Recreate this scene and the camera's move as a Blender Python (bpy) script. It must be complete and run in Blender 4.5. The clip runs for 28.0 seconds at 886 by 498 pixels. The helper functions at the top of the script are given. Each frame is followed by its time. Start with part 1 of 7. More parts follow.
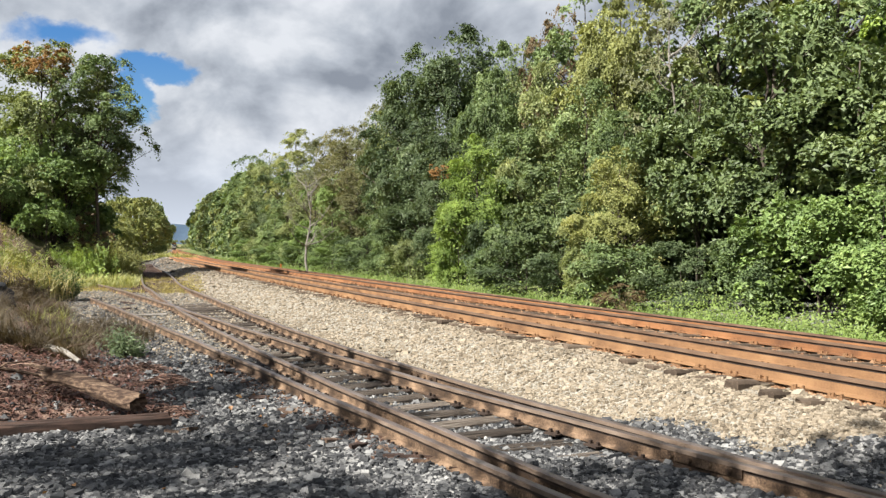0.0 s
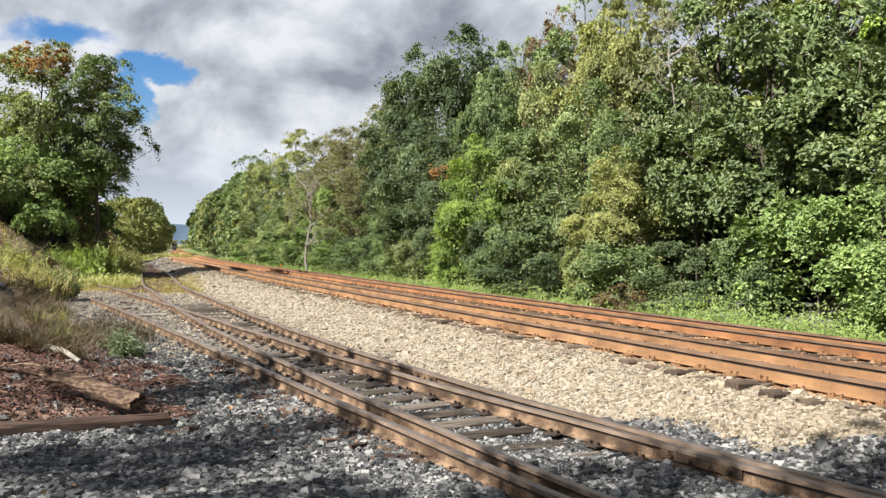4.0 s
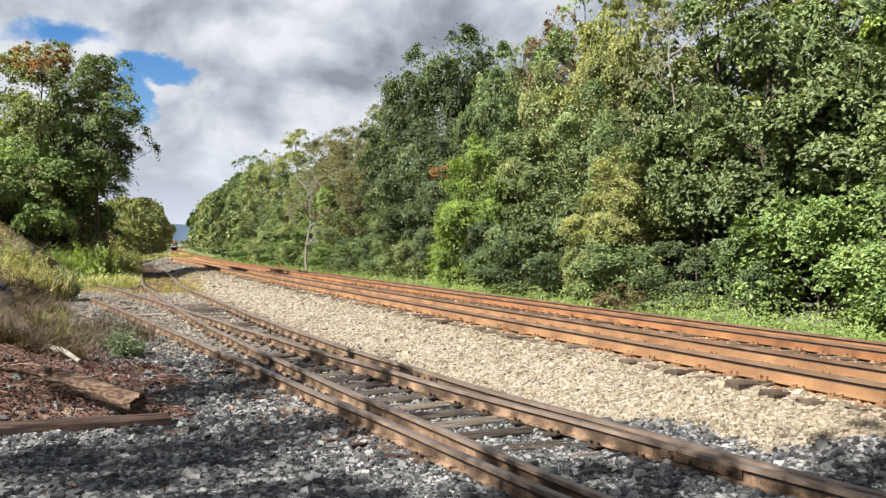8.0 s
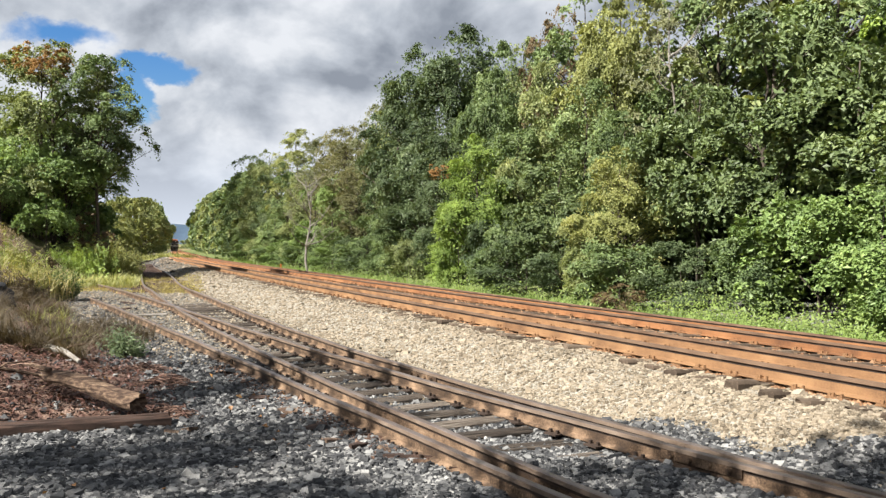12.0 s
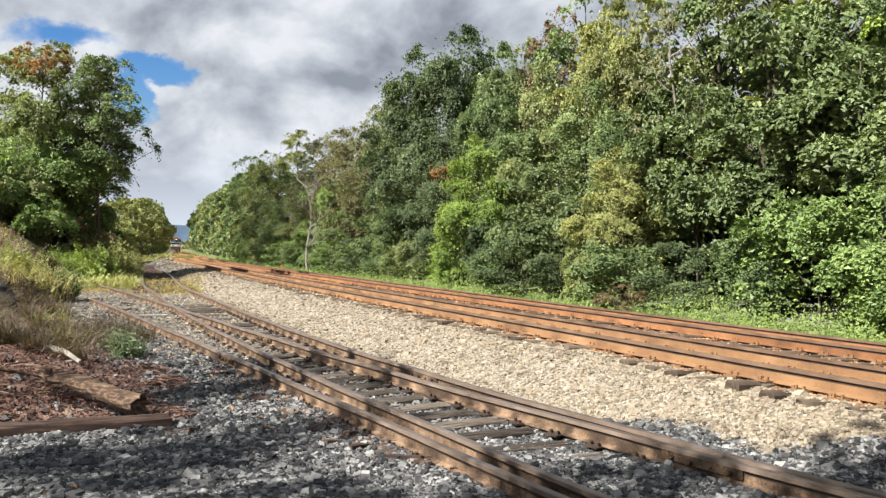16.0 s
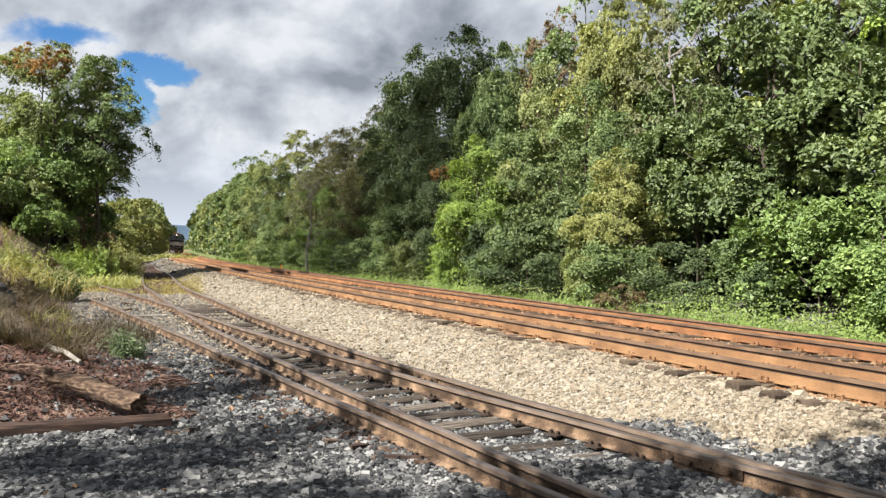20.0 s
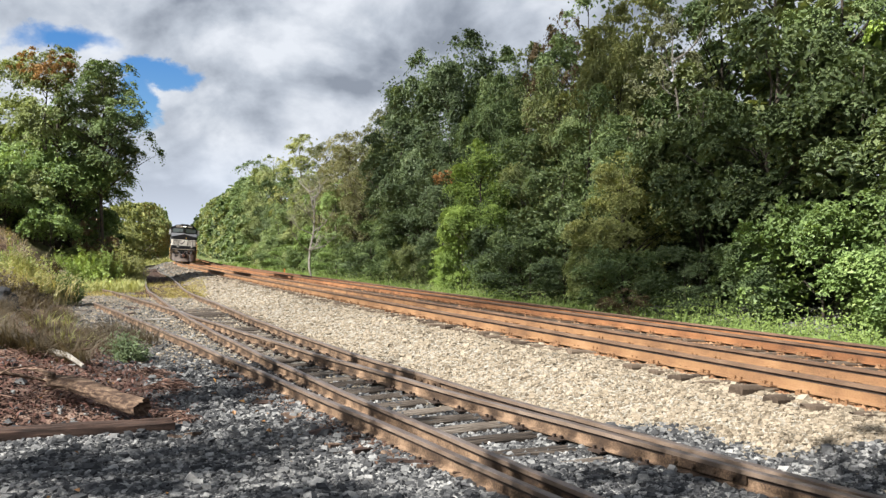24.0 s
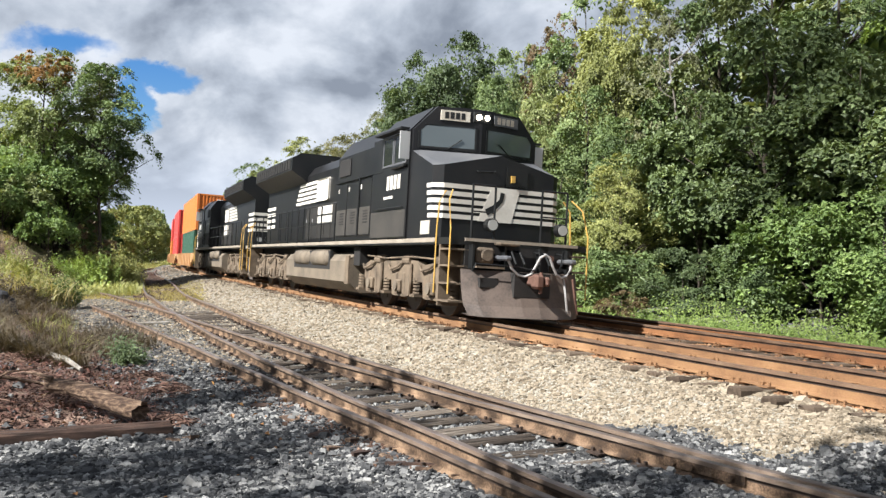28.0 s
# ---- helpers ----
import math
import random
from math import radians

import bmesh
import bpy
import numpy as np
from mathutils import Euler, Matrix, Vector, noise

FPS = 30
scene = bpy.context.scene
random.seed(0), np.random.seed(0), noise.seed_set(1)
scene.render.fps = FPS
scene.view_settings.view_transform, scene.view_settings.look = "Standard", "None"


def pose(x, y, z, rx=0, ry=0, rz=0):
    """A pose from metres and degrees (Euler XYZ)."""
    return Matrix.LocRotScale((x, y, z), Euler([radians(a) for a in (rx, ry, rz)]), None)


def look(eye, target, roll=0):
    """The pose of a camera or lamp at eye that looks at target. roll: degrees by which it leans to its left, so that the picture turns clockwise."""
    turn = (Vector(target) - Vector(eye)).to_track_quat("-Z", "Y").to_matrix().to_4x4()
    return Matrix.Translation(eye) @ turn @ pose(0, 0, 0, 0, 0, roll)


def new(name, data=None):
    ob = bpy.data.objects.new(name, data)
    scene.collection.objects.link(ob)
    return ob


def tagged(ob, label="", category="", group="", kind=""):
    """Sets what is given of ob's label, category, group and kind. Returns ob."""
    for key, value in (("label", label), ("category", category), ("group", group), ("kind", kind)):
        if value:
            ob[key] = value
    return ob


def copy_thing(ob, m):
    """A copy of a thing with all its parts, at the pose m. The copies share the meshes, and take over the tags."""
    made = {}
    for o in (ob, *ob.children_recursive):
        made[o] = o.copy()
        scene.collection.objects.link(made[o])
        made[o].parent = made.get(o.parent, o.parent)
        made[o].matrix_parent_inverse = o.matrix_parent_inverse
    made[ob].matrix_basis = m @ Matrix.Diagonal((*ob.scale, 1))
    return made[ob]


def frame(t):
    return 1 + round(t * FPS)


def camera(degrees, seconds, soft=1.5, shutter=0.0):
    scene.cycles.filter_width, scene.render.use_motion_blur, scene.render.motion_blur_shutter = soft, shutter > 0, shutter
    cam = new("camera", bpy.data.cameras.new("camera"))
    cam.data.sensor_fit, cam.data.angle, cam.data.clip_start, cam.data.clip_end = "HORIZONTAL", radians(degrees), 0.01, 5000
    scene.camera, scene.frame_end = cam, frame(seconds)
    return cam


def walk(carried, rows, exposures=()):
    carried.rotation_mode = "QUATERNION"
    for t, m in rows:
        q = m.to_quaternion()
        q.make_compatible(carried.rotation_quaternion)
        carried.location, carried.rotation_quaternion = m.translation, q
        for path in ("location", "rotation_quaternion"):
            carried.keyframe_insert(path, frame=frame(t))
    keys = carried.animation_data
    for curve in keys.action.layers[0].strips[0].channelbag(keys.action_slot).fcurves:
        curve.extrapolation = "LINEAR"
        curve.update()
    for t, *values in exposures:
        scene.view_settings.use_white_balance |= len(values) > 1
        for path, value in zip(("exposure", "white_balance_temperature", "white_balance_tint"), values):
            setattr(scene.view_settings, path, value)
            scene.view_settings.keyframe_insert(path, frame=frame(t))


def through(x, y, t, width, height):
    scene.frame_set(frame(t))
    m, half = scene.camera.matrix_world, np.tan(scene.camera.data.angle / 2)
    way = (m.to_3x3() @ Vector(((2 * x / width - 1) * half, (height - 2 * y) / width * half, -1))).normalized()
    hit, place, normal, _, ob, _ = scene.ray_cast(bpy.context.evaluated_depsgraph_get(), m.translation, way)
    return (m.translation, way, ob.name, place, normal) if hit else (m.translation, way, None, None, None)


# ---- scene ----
import collections

EYE = 1.95
FOCAL = 1475.0


def aim(dx, dy, roll=0.0):
    """The camera's pose after a small turn of the hand."""
    a, p = -dx / FOCAL, (dy - 12.0) / FOCAL
    return look((0, 0, EYE), (math.sin(a) * 50, math.cos(a) * 50, EYE + p * 50), roll)


cam = camera(55.98, 28.0, soft=1.4)
PATH = [
    (0.0, aim(0, 0)), (12.5, aim(0, 0)), (14.5, aim(0.3, 0.1)), (15.5, aim(0.6, 0.4)), (16.2, aim(1.1, 1.4)),
    (17.0, aim(0.8, 0.4)), (18.0, aim(0.2, 0.2)), (19.0, aim(0.7, 0.3)), (20.0, aim(1.1, 1.5)), (21.0, aim(1.6, 1.7)),
    (21.5, aim(1.7, 1.6)), (23.5, aim(5.3, 7.0)), (24.0, aim(6.2, 8.6)), (24.5, aim(6.0, 8.1)), (25.0, aim(5.9, 7.0)),
    (25.5, aim(6.4, 7.2)), (26.0, aim(7.4, 8.4)), (26.5, aim(8.4, 9.0)), (27.0, aim(9.1, 11.2, -0.08)),
    (27.5, aim(6.3, 12.6, -0.14)), (28.0, aim(2.9, 12.7, -0.15)),
]
walk(cam, PATH, exposures=[(0.0, 1.43, 6350, 10), (1.5, 1.50, 6400, 10), (18.0, 1.50, 6400, 10), (21.0, 1.49, 6380, 10), (24.0, 1.49, 6250, 10), (26.0, 1.52, 6150, 10),
                           (27.0, 1.54, 6100, 10), (28.0, 1.50, 6100, 10)])

# ---- light ----
SUN_DIR = Vector((-0.70, -0.50, 0.84)).normalized()
sun = new("sun", bpy.data.lights.new("sun", "SUN"))
sun.data.energy, sun.data.angle, sun.data.color = 5.0, radians(0.6), (1.0, 0.95, 0.86)
sun.matrix_world = look(SUN_DIR * 100, (0, 0, 0))


def build_world():
    w = bpy.data.worlds.new("sky")
    scene.world = w
    w.use_nodes = True
    n, l = w.node_tree.nodes, w.node_tree.links
    n.clear()
    out, bg = n.new("ShaderNodeOutputWorld"), n.new("ShaderNodeBackground")
    sky = n.new("ShaderNodeTexSky")
    sky.sky_type, sky.sun_disc = "NISHITA", False
    sky.sun_elevation = math.asin(SUN_DIR.z)
    sky.sun_rotation = math.atan2(SUN_DIR.x, SUN_DIR.y)
    tc = n.new("ShaderNodeTexCoord")

    def maths(op, a, b=None, c=None, clamp=False):
        m = n.new("ShaderNodeMath")
        m.operation, m.use_clamp = op, clamp
        for i, v in enumerate((a, b, c)):
            if v is None:
                continue
            if isinstance(v, (int, float)):
                m.inputs[i].default_value = v
            else:
                l.new(v, m.inputs[i])
        return m.outputs[0]

    sep = n.new("ShaderNodeSeparateXYZ")
    l.new(tc.outputs["Generated"], sep.inputs[0])
    # clouds lie on a sheet overhead: stretch them towards the horizon
    zz = maths("MAXIMUM", maths("ADD", maths("MULTIPLY", sep.outputs[2], 0.6), 0.55), 0.3)
    comb = n.new("ShaderNodeCombineXYZ")
    l.new(maths("DIVIDE", sep.outputs[0], zz), comb.inputs[0])
    l.new(maths("DIVIDE", sep.outputs[1], zz), comb.inputs[1])
    l.new(maths("MULTIPLY", sep.outputs[2], 1.3), comb.inputs[2])

    def fbm(scale, detail, rough, off, dist=0.0):
        mp = n.new("ShaderNodeMapping")
        mp.inputs["Location"].default_value = off
        l.new(comb.outputs[0], mp.inputs[0])
        t = n.new("ShaderNodeTexNoise")
        t.inputs["Scale"].default_value, t.inputs["Detail"].default_value = scale, detail
        t.inputs["Roughness"].default_value, t.inputs["Distortion"].default_value = rough, dist
        l.new(mp.outputs[0], t.inputs[0])
        return t.outputs[0]

    # the open blue gaps in the cloud cover, with billowing edges
    front = maths("MAXIMUM", sep.outputs[1], 0.3)
    su, sv = maths("DIVIDE", sep.outputs[0], front), maths("DIVIDE", sep.outputs[2], front)
    su = maths("ADD", su, maths("MULTIPLY", maths("SUBTRACT", fbm(11.0, 6, 0.6, (1.7, 4.0, 2.2)), 0.5), 0.09))
    sv = maths("ADD", sv, maths("MULTIPLY", maths("SUBTRACT", fbm(11.0, 6, 0.6, (7.1, 1.3, 5.2)), 0.5), 0.06))

    def spot(u, v, wide, tall, tilt=0.0):
        """A soft oval on the sky, one in its middle and nought at its rim."""
        a = maths("DIVIDE", maths("SUBTRACT", su, u), wide)
        b = maths("ADD", maths("DIVIDE", maths("SUBTRACT", sv, v), tall), maths("MULTIPLY", a, tilt))
        return maths("SUBTRACT", 1.0, maths("ADD", maths("MULTIPLY", a, a), maths("MULTIPLY", b, b)), clamp=True)

    gaps = maths("MAXIMUM", maths("MAXIMUM", spot(-0.455, 0.250, 0.115, 0.030, 0.2), spot(-0.350, 0.211, 0.080, 0.027, 0.35)), spot(-0.372, 0.180, 0.045, 0.046))
    bias = maths("SUBTRACT", 0.27, maths("MULTIPLY", gaps, 0.55))
    cover = maths("ADD", fbm(4.2, 8, 0.55, (2.3, 0.7, 1.0), 0.25), bias)
    mask = n.new("ShaderNodeMapRange")
    mask.interpolation_type = "SMOOTHSTEP"
    mask.inputs[1].default_value, mask.inputs[2].default_value = 0.37, 0.60
    l.new(cover, mask.inputs[0])
    body, above = fbm(4.2, 6, 0.52, (2.3, 0.7, 1.0), 0.25), fbm(4.2, 6, 0.52, (2.3, 0.78, 1.07), 0.25)
    crest = maths("MULTIPLY", maths("SUBTRACT", body, above), 1.1)
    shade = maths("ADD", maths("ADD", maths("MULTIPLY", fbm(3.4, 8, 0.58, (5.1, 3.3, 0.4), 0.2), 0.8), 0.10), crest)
    ramp = n.new("ShaderNodeValToRGB")
    e = ramp.color_ramp.elements
    e[0].position, e[0].color = 0.30, (0.21, 0.232, 0.27, 1)
    e[1].position, e[1].color = 0.68, (0.59, 0.605, 0.63, 1)
    mid = ramp.color_ramp.elements.new(0.49)
    mid.color = (0.383, 0.410, 0.450, 1)
    # sunlit heaps and grey undersides
    shade = maths("ADD", shade, maths("MULTIPLY", maths("ADD", spot(-0.20, 0.240, 0.12, 0.040, 0.3), maths("ADD", maths("MULTIPLY", spot(-0.315, 0.192, 0.045, 0.030), 0.8), maths("MULTIPLY", spot(-0.315, 0.125, 0.11, 0.075), 1.7))), 0.085))
    shade = maths("SUBTRACT", shade, maths("MULTIPLY", maths("ADD", spot(-0.29, 0.292, 0.16, 0.034), spot(-0.50, 0.285, 0.12, 0.04)), 0.075))
    l.new(maths("SUBTRACT", shade, 0.035), ramp.inputs[0])
    lit = n.new("ShaderNodeMixRGB")
    lit.blend_type = "MIX"
    l.new(mask.outputs[0], lit.inputs[0])
    dim = n.new("ShaderNodeVectorMath")
    dim.operation = "SCALE"
    dim.inputs[3].default_value = 0.10
    l.new(sky.outputs[0], dim.inputs[0])
    hs = n.new("ShaderNodeHueSaturation")
    hs.inputs["Hue"].default_value, hs.inputs["Saturation"].default_value, hs.inputs["Value"].default_value = 0.512, 1.55, 1.0
    l.new(dim.outputs[0], hs.inputs["Color"])
    l.new(hs.outputs[0], lit.inputs[1])
    l.new(ramp.outputs[0], lit.inputs[2])
    haze = n.new("ShaderNodeMixRGB")
    low = maths("SUBTRACT", 1.0, maths("DIVIDE", sep.outputs[2], 0.13), clamp=True)
    l.new(maths("MULTIPLY", low, 0.75), haze.inputs[0])
    l.new(lit.outputs[0], haze.inputs[1])
    haze.inputs[2].default_value = (0.66, 0.71, 0.79, 1)
    l.new(haze.outputs[0], bg.inputs[0])
    bg.inputs[1].default_value = 0.505
    l.new(bg.outputs[0], out.inputs[0])


build_world()


# ---- materials ----
def noise_mat(name, stops, scale=8.0, rough=0.8, bump=0.3, fine=60.0, metal=0.0, detail=5.0, island=0.0, object_tint=0.0, spec=0.3, dist=0.02, stretch=(1, 1, 1)):
    """A grained, stained surface: stops are (position, colour) of a coarse pattern, with fine grain and relief over it."""
    m = bpy.data.materials.new(name)
    m.use_nodes = True
    n, l = m.node_tree.nodes, m.node_tree.links
    b = n["Principled BSDF"]
    tc = n.new("ShaderNodeTexCoord")
    mp = n.new("ShaderNodeMapping")
    mp.inputs["Scale"].default_value = stretch
    l.new(tc.outputs["Object"], mp.inputs[0])
    t = n.new("ShaderNodeTexNoise")
    t.inputs["Scale"].default_value, t.inputs["Detail"].default_value = scale, detail
    l.new(mp.outputs[0], t.inputs[0])
    f = n.new("ShaderNodeTexNoise")
    f.inputs["Scale"].default_value, f.inputs["Detail"].default_value = fine, 3
    l.new(mp.outputs[0], f.inputs[0])
    mix = n.new("ShaderNodeMath")
    mix.operation = "MULTIPLY_ADD"
    l.new(f.outputs[0], mix.inputs[0])
    mix.inputs[1].default_value = 0.35
    sub = n.new("ShaderNodeMath")
    sub.operation = "SUBTRACT"
    l.new(t.outputs[0], sub.inputs[0])
    sub.inputs[1].default_value = 0.175
    l.new(sub.outputs[0], mix.inputs[2])
    fac = mix.outputs[0]
    geo = n.new("ShaderNodeNewGeometry")
    info = n.new("ShaderNodeObjectInfo")
    for src, amount in ((geo.outputs["Random Per Island"], island), (info.outputs["Random"], object_tint)):
        if amount:
            a = n.new("ShaderNodeMath")
            a.operation = "MULTIPLY_ADD"
            l.new(src, a.inputs[0])
            a.inputs[1].default_value = amount
            s = n.new("ShaderNodeMath")
            s.operation = "SUBTRACT"
            l.new(fac, s.inputs[0])
            s.inputs[1].default_value = amount / 2
            l.new(s.outputs[0], a.inputs[2])
            fac = a.outputs[0]
    r = n.new("ShaderNodeValToRGB")
    e = r.color_ramp.elements
    while len(e) < len(stops):
        e.new(0.5)
    for el, (p, c) in zip(e, stops):
        el.position, el.color = p, (*c, 1)
    l.new(fac, r.inputs[0])
    l.new(r.outputs[0], b.inputs["Base Color"])
    b.inputs["Roughness"].default_value, b.inputs["Metallic"].default_value = rough, metal
    b.inputs["Specular IOR Level"].default_value = spec
    if bump:
        bp = n.new("ShaderNodeBump")
        bp.inputs["Strength"].default_value, bp.inputs["Distance"].default_value = bump, dist
        l.new(fac, bp.inputs["Height"])
        l.new(bp.outputs[0], b.inputs["Normal"])
    return m


def leaf_mat(name, dark, mid, light, accent=None, through=0.23):
    """Foliage: every leaf its own tint, glossy above, light glowing through."""
    m = bpy.data.materials.new(name)
    m.use_nodes = True
    n, l = m.node_tree.nodes, m.node_tree.links
    b, out = n["Principled BSDF"], n["Material Output"]
    geo, info, tc = n.new("ShaderNodeNewGeometry"), n.new("ShaderNodeObjectInfo"), n.new("ShaderNodeTexCoord")
    t = n.new("ShaderNodeTexNoise")
    t.inputs["Scale"].default_value, t.inputs["Detail"].default_value = 0.55, 3
    l.new(tc.outputs["Object"], t.inputs[0])
    a = n.new("ShaderNodeMath")
    a.operation = "MULTIPLY_ADD"
    l.new(geo.outputs["Random Per Island"], a.inputs[0])
    a.inputs[1].default_value = 0.26
    c = n.new("ShaderNodeMath")
    c.operation = "MULTIPLY_ADD"
    l.new(t.outputs[0], c.inputs[0])
    c.inputs[1].default_value = 0.9
    d = n.new("ShaderNodeMath")
    d.operation = "MULTIPLY_ADD"
    l.new(info.outputs["Random"], d.inputs[0])
    d.inputs[1].default_value, d.inputs[2].default_value = 0.16, -0.27
    l.new(d.outputs[0], c.inputs[2])
    l.new(c.outputs[0], a.inputs[2])
    r = n.new("ShaderNodeValToRGB")
    e = r.color_ramp.elements
    stops = [(0.15, dark), (0.5, mid), (0.78, light)] + ([(0.93, accent)] if accent else [])
    while len(e) < len(stops):
        e.new(0.5)
    for el, (p, col) in zip(e, stops):
        el.position, el.color = p, (*col, 1)
    l.new(a.outputs[0], r.inputs[0])
    l.new(r.outputs[0], b.inputs["Base Color"])
    b.inputs["Roughness"].default_value, b.inputs["Specular IOR Level"].default_value = 0.52, 0.30
    tr = n.new("ShaderNodeBsdfTranslucent")
    warm = n.new("ShaderNodeMixRGB")
    warm.blend_type = "MULTIPLY"
    warm.inputs[0].default_value = 1.0
    warm.inputs[2].default_value = (1.25, 1.2, 0.5, 1)
    l.new(r.outputs[0], warm.inputs[1])
    l.new(warm.outputs[0], tr.inputs[0])
    mx = n.new("ShaderNodeMixShader")
    mx.inputs[0].default_value = through
    l.new(b.outputs[0], mx.inputs[1])
    l.new(tr.outputs[0], mx.inputs[2])
    l.new(mx.outputs[0], out.inputs[0])
    return m


def plain_mat(name, colour, rough=0.5, metal=0.0, emit=0.0, dirt=None, amount=0.5, spec=0.4, scale=1.3):
    """Paint or metal, with dust of the colour dirt in soft patches."""
    if dirt:
        return noise_mat(name, [(0.30, colour), (0.30 + 0.75 * (1 - amount) + 0.05, tuple((a + b) / 2 for a, b in zip(colour, dirt))), (0.98, dirt)],
                         scale, rough, 0.08, 25, metal, spec=spec)
    m = bpy.data.materials.new(name)
    m.use_nodes = True
    b = m.node_tree.nodes["Principled BSDF"]
    b.inputs["Base Color"].default_value = (*colour, 1)
    b.inputs["Roughness"].default_value, b.inputs["Metallic"].default_value = rough, metal
    b.inputs["Specular IOR Level"].default_value = spec
    if emit:
        b.inputs["Emission Color"].default_value = (*colour, 1)
        b.inputs["Emission Strength"].default_value = emit
    return m


M = {}
M["stone_dark"] = noise_mat("grey_ballast", [(0.1, (0.019, 0.020, 0.022)), (0.5, (0.058, 0.058, 0.060)), (0.85, (0.170, 0.169, 0.165)), (1.0, (0.27, 0.264, 0.252))], 6, 0.8, 0.3, 70, island=0.95)
M["stone_pale"] = noise_mat("pale_ballast", [(0.1, (0.099, 0.079, 0.055)), (0.5, (0.211, 0.173, 0.125)), (0.9, (0.301, 0.254, 0.190))], 6, 0.9, 0.3, 70, island=0.8)
M["stone_brown"] = noise_mat("brown_grey_ballast", [(0.1, (0.060, 0.047, 0.035)), (0.5, (0.140, 0.112, 0.084)), (0.9, (0.245, 0.205, 0.158))], 6, 0.9, 0.3, 70, island=0.8)
M["stone_umber"] = noise_mat("umber_rust_stones", [(0.2, (0.040, 0.022, 0.016)), (0.5, (0.095, 0.055, 0.038)), (0.85, (0.19, 0.125, 0.09))], 5, 0.9, 0.3, 60, island=0.8)
M["stone_rust"] = noise_mat("rusty_ballast", [(0.2, (0.13, 0.065, 0.034)), (0.5, (0.235, 0.13, 0.068)), (0.85, (0.33, 0.205, 0.12))], 5, 0.9, 0.3, 60, island=0.6)
M["rail"] = noise_mat("rusty_rail", [(0.30, (0.026, 0.017, 0.012)), (0.46, (0.068, 0.043, 0.027)), (0.60, (0.185, 0.122, 0.078)), (0.82, (0.36, 0.25, 0.16))], 3.4, 0.75, 0.25, 60, metal=0.1, detail=7.0)
M["rail_main"] = noise_mat("orange_rusty_rail", [(0.25, (0.087, 0.046, 0.024)), (0.50, (0.189, 0.103, 0.050)), (0.62, (0.225, 0.127, 0.061)), (0.85, (0.294, 0.179, 0.097))], 1.7, 0.85, 0.12, 60)
M["rail_top"] = noise_mat("worn_rail_head", [(0.3, (0.10, 0.075, 0.062)), (0.6, (0.17, 0.14, 0.125)), (0.85, (0.26, 0.225, 0.20))], 2, 0.45, 0.05, 120, metal=0.5)
M["tie"] = noise_mat("weathered_tie_wood", [(0.25, (0.018, 0.014, 0.011)), (0.45, (0.055, 0.043, 0.034)), (0.60, (0.110, 0.090, 0.072)), (0.82, (0.22, 0.19, 0.16))], 5, 0.9, 0.8, 30, object_tint=0.25, stretch=(0.5, 8, 8))
M["tie_dark"] = noise_mat("weathered_main_tie", [(0.2, (0.036, 0.025, 0.017)), (0.5, (0.088, 0.064, 0.045)), (0.8, (0.150, 0.115, 0.084))], 5, 0.9, 0.5, 45, object_tint=0.4)
M["rotten"] = noise_mat("rotten_brown_wood", [(0.25, (0.020, 0.012, 0.008)), (0.45, (0.060, 0.036, 0.024)), (0.62, (0.150, 0.100, 0.066)), (0.85, (0.32, 0.235, 0.16))], 5, 0.9, 0.8, 40, stretch=(1, 6, 6))
M["bark"] = noise_mat("grey_brown_bark", [(0.2, (0.022, 0.017, 0.014)), (0.5, (0.062, 0.050, 0.038)), (0.85, (0.124, 0.105, 0.087))], 4, 0.95, 0.8, 30, stretch=(3, 3, 0.6))
M["bark_pale"] = noise_mat("pale_bark", [(0.2, (0.096, 0.084, 0.066)), (0.5, (0.192, 0.174, 0.150)), (0.85, (0.300, 0.282, 0.252))], 4, 0.9, 0.5, 30)
M["leaf_green"] = leaf_mat("green_leaves", (0.068, 0.104, 0.043), (0.188, 0.252, 0.103), (0.382, 0.442, 0.214))
M["leaf_dark"] = leaf_mat("dark_green_leaves", (0.040, 0.063, 0.031), (0.112, 0.153, 0.069), (0.259, 0.301, 0.154))
M["leaf_maple"] = leaf_mat("broad_dark_maple_leaves", (0.054, 0.080, 0.033), (0.165, 0.216, 0.090), (0.345, 0.392, 0.190))
M["leaf_dusk"] = leaf_mat("dull_brownish_olive_leaves", (0.114, 0.125, 0.066), (0.204, 0.214, 0.112), (0.321, 0.321, 0.182), (0.407, 0.319, 0.169))
M["leaf_hay"] = leaf_mat("brownish_hay_leaves", (0.098, 0.102, 0.046), (0.190, 0.182, 0.084), (0.315, 0.290, 0.140), (0.400, 0.290, 0.130))
M["leaf_light"] = leaf_mat("yellow_green_leaves", (0.114, 0.172, 0.041), (0.268, 0.365, 0.085), (0.483, 0.572, 0.172))
M["leaf_olive"] = leaf_mat("olive_turning_leaves", (0.107, 0.133, 0.055), (0.254, 0.292, 0.120), (0.440, 0.455, 0.202), (0.552, 0.436, 0.166))
M["leaf_gold"] = leaf_mat("golden_olive_leaves", (0.122, 0.140, 0.050), (0.287, 0.306, 0.111), (0.485, 0.475, 0.193), (0.571, 0.428, 0.157))
M["leaf_autumn"] = leaf_mat("orange_autumn_leaves", (0.150, 0.100, 0.040), (0.300, 0.170, 0.062), (0.440, 0.255, 0.100))
M["leaf_brown"] = leaf_mat("brown_dry_leaves", (0.112, 0.080, 0.044), (0.205, 0.148, 0.080), (0.330, 0.250, 0.135))
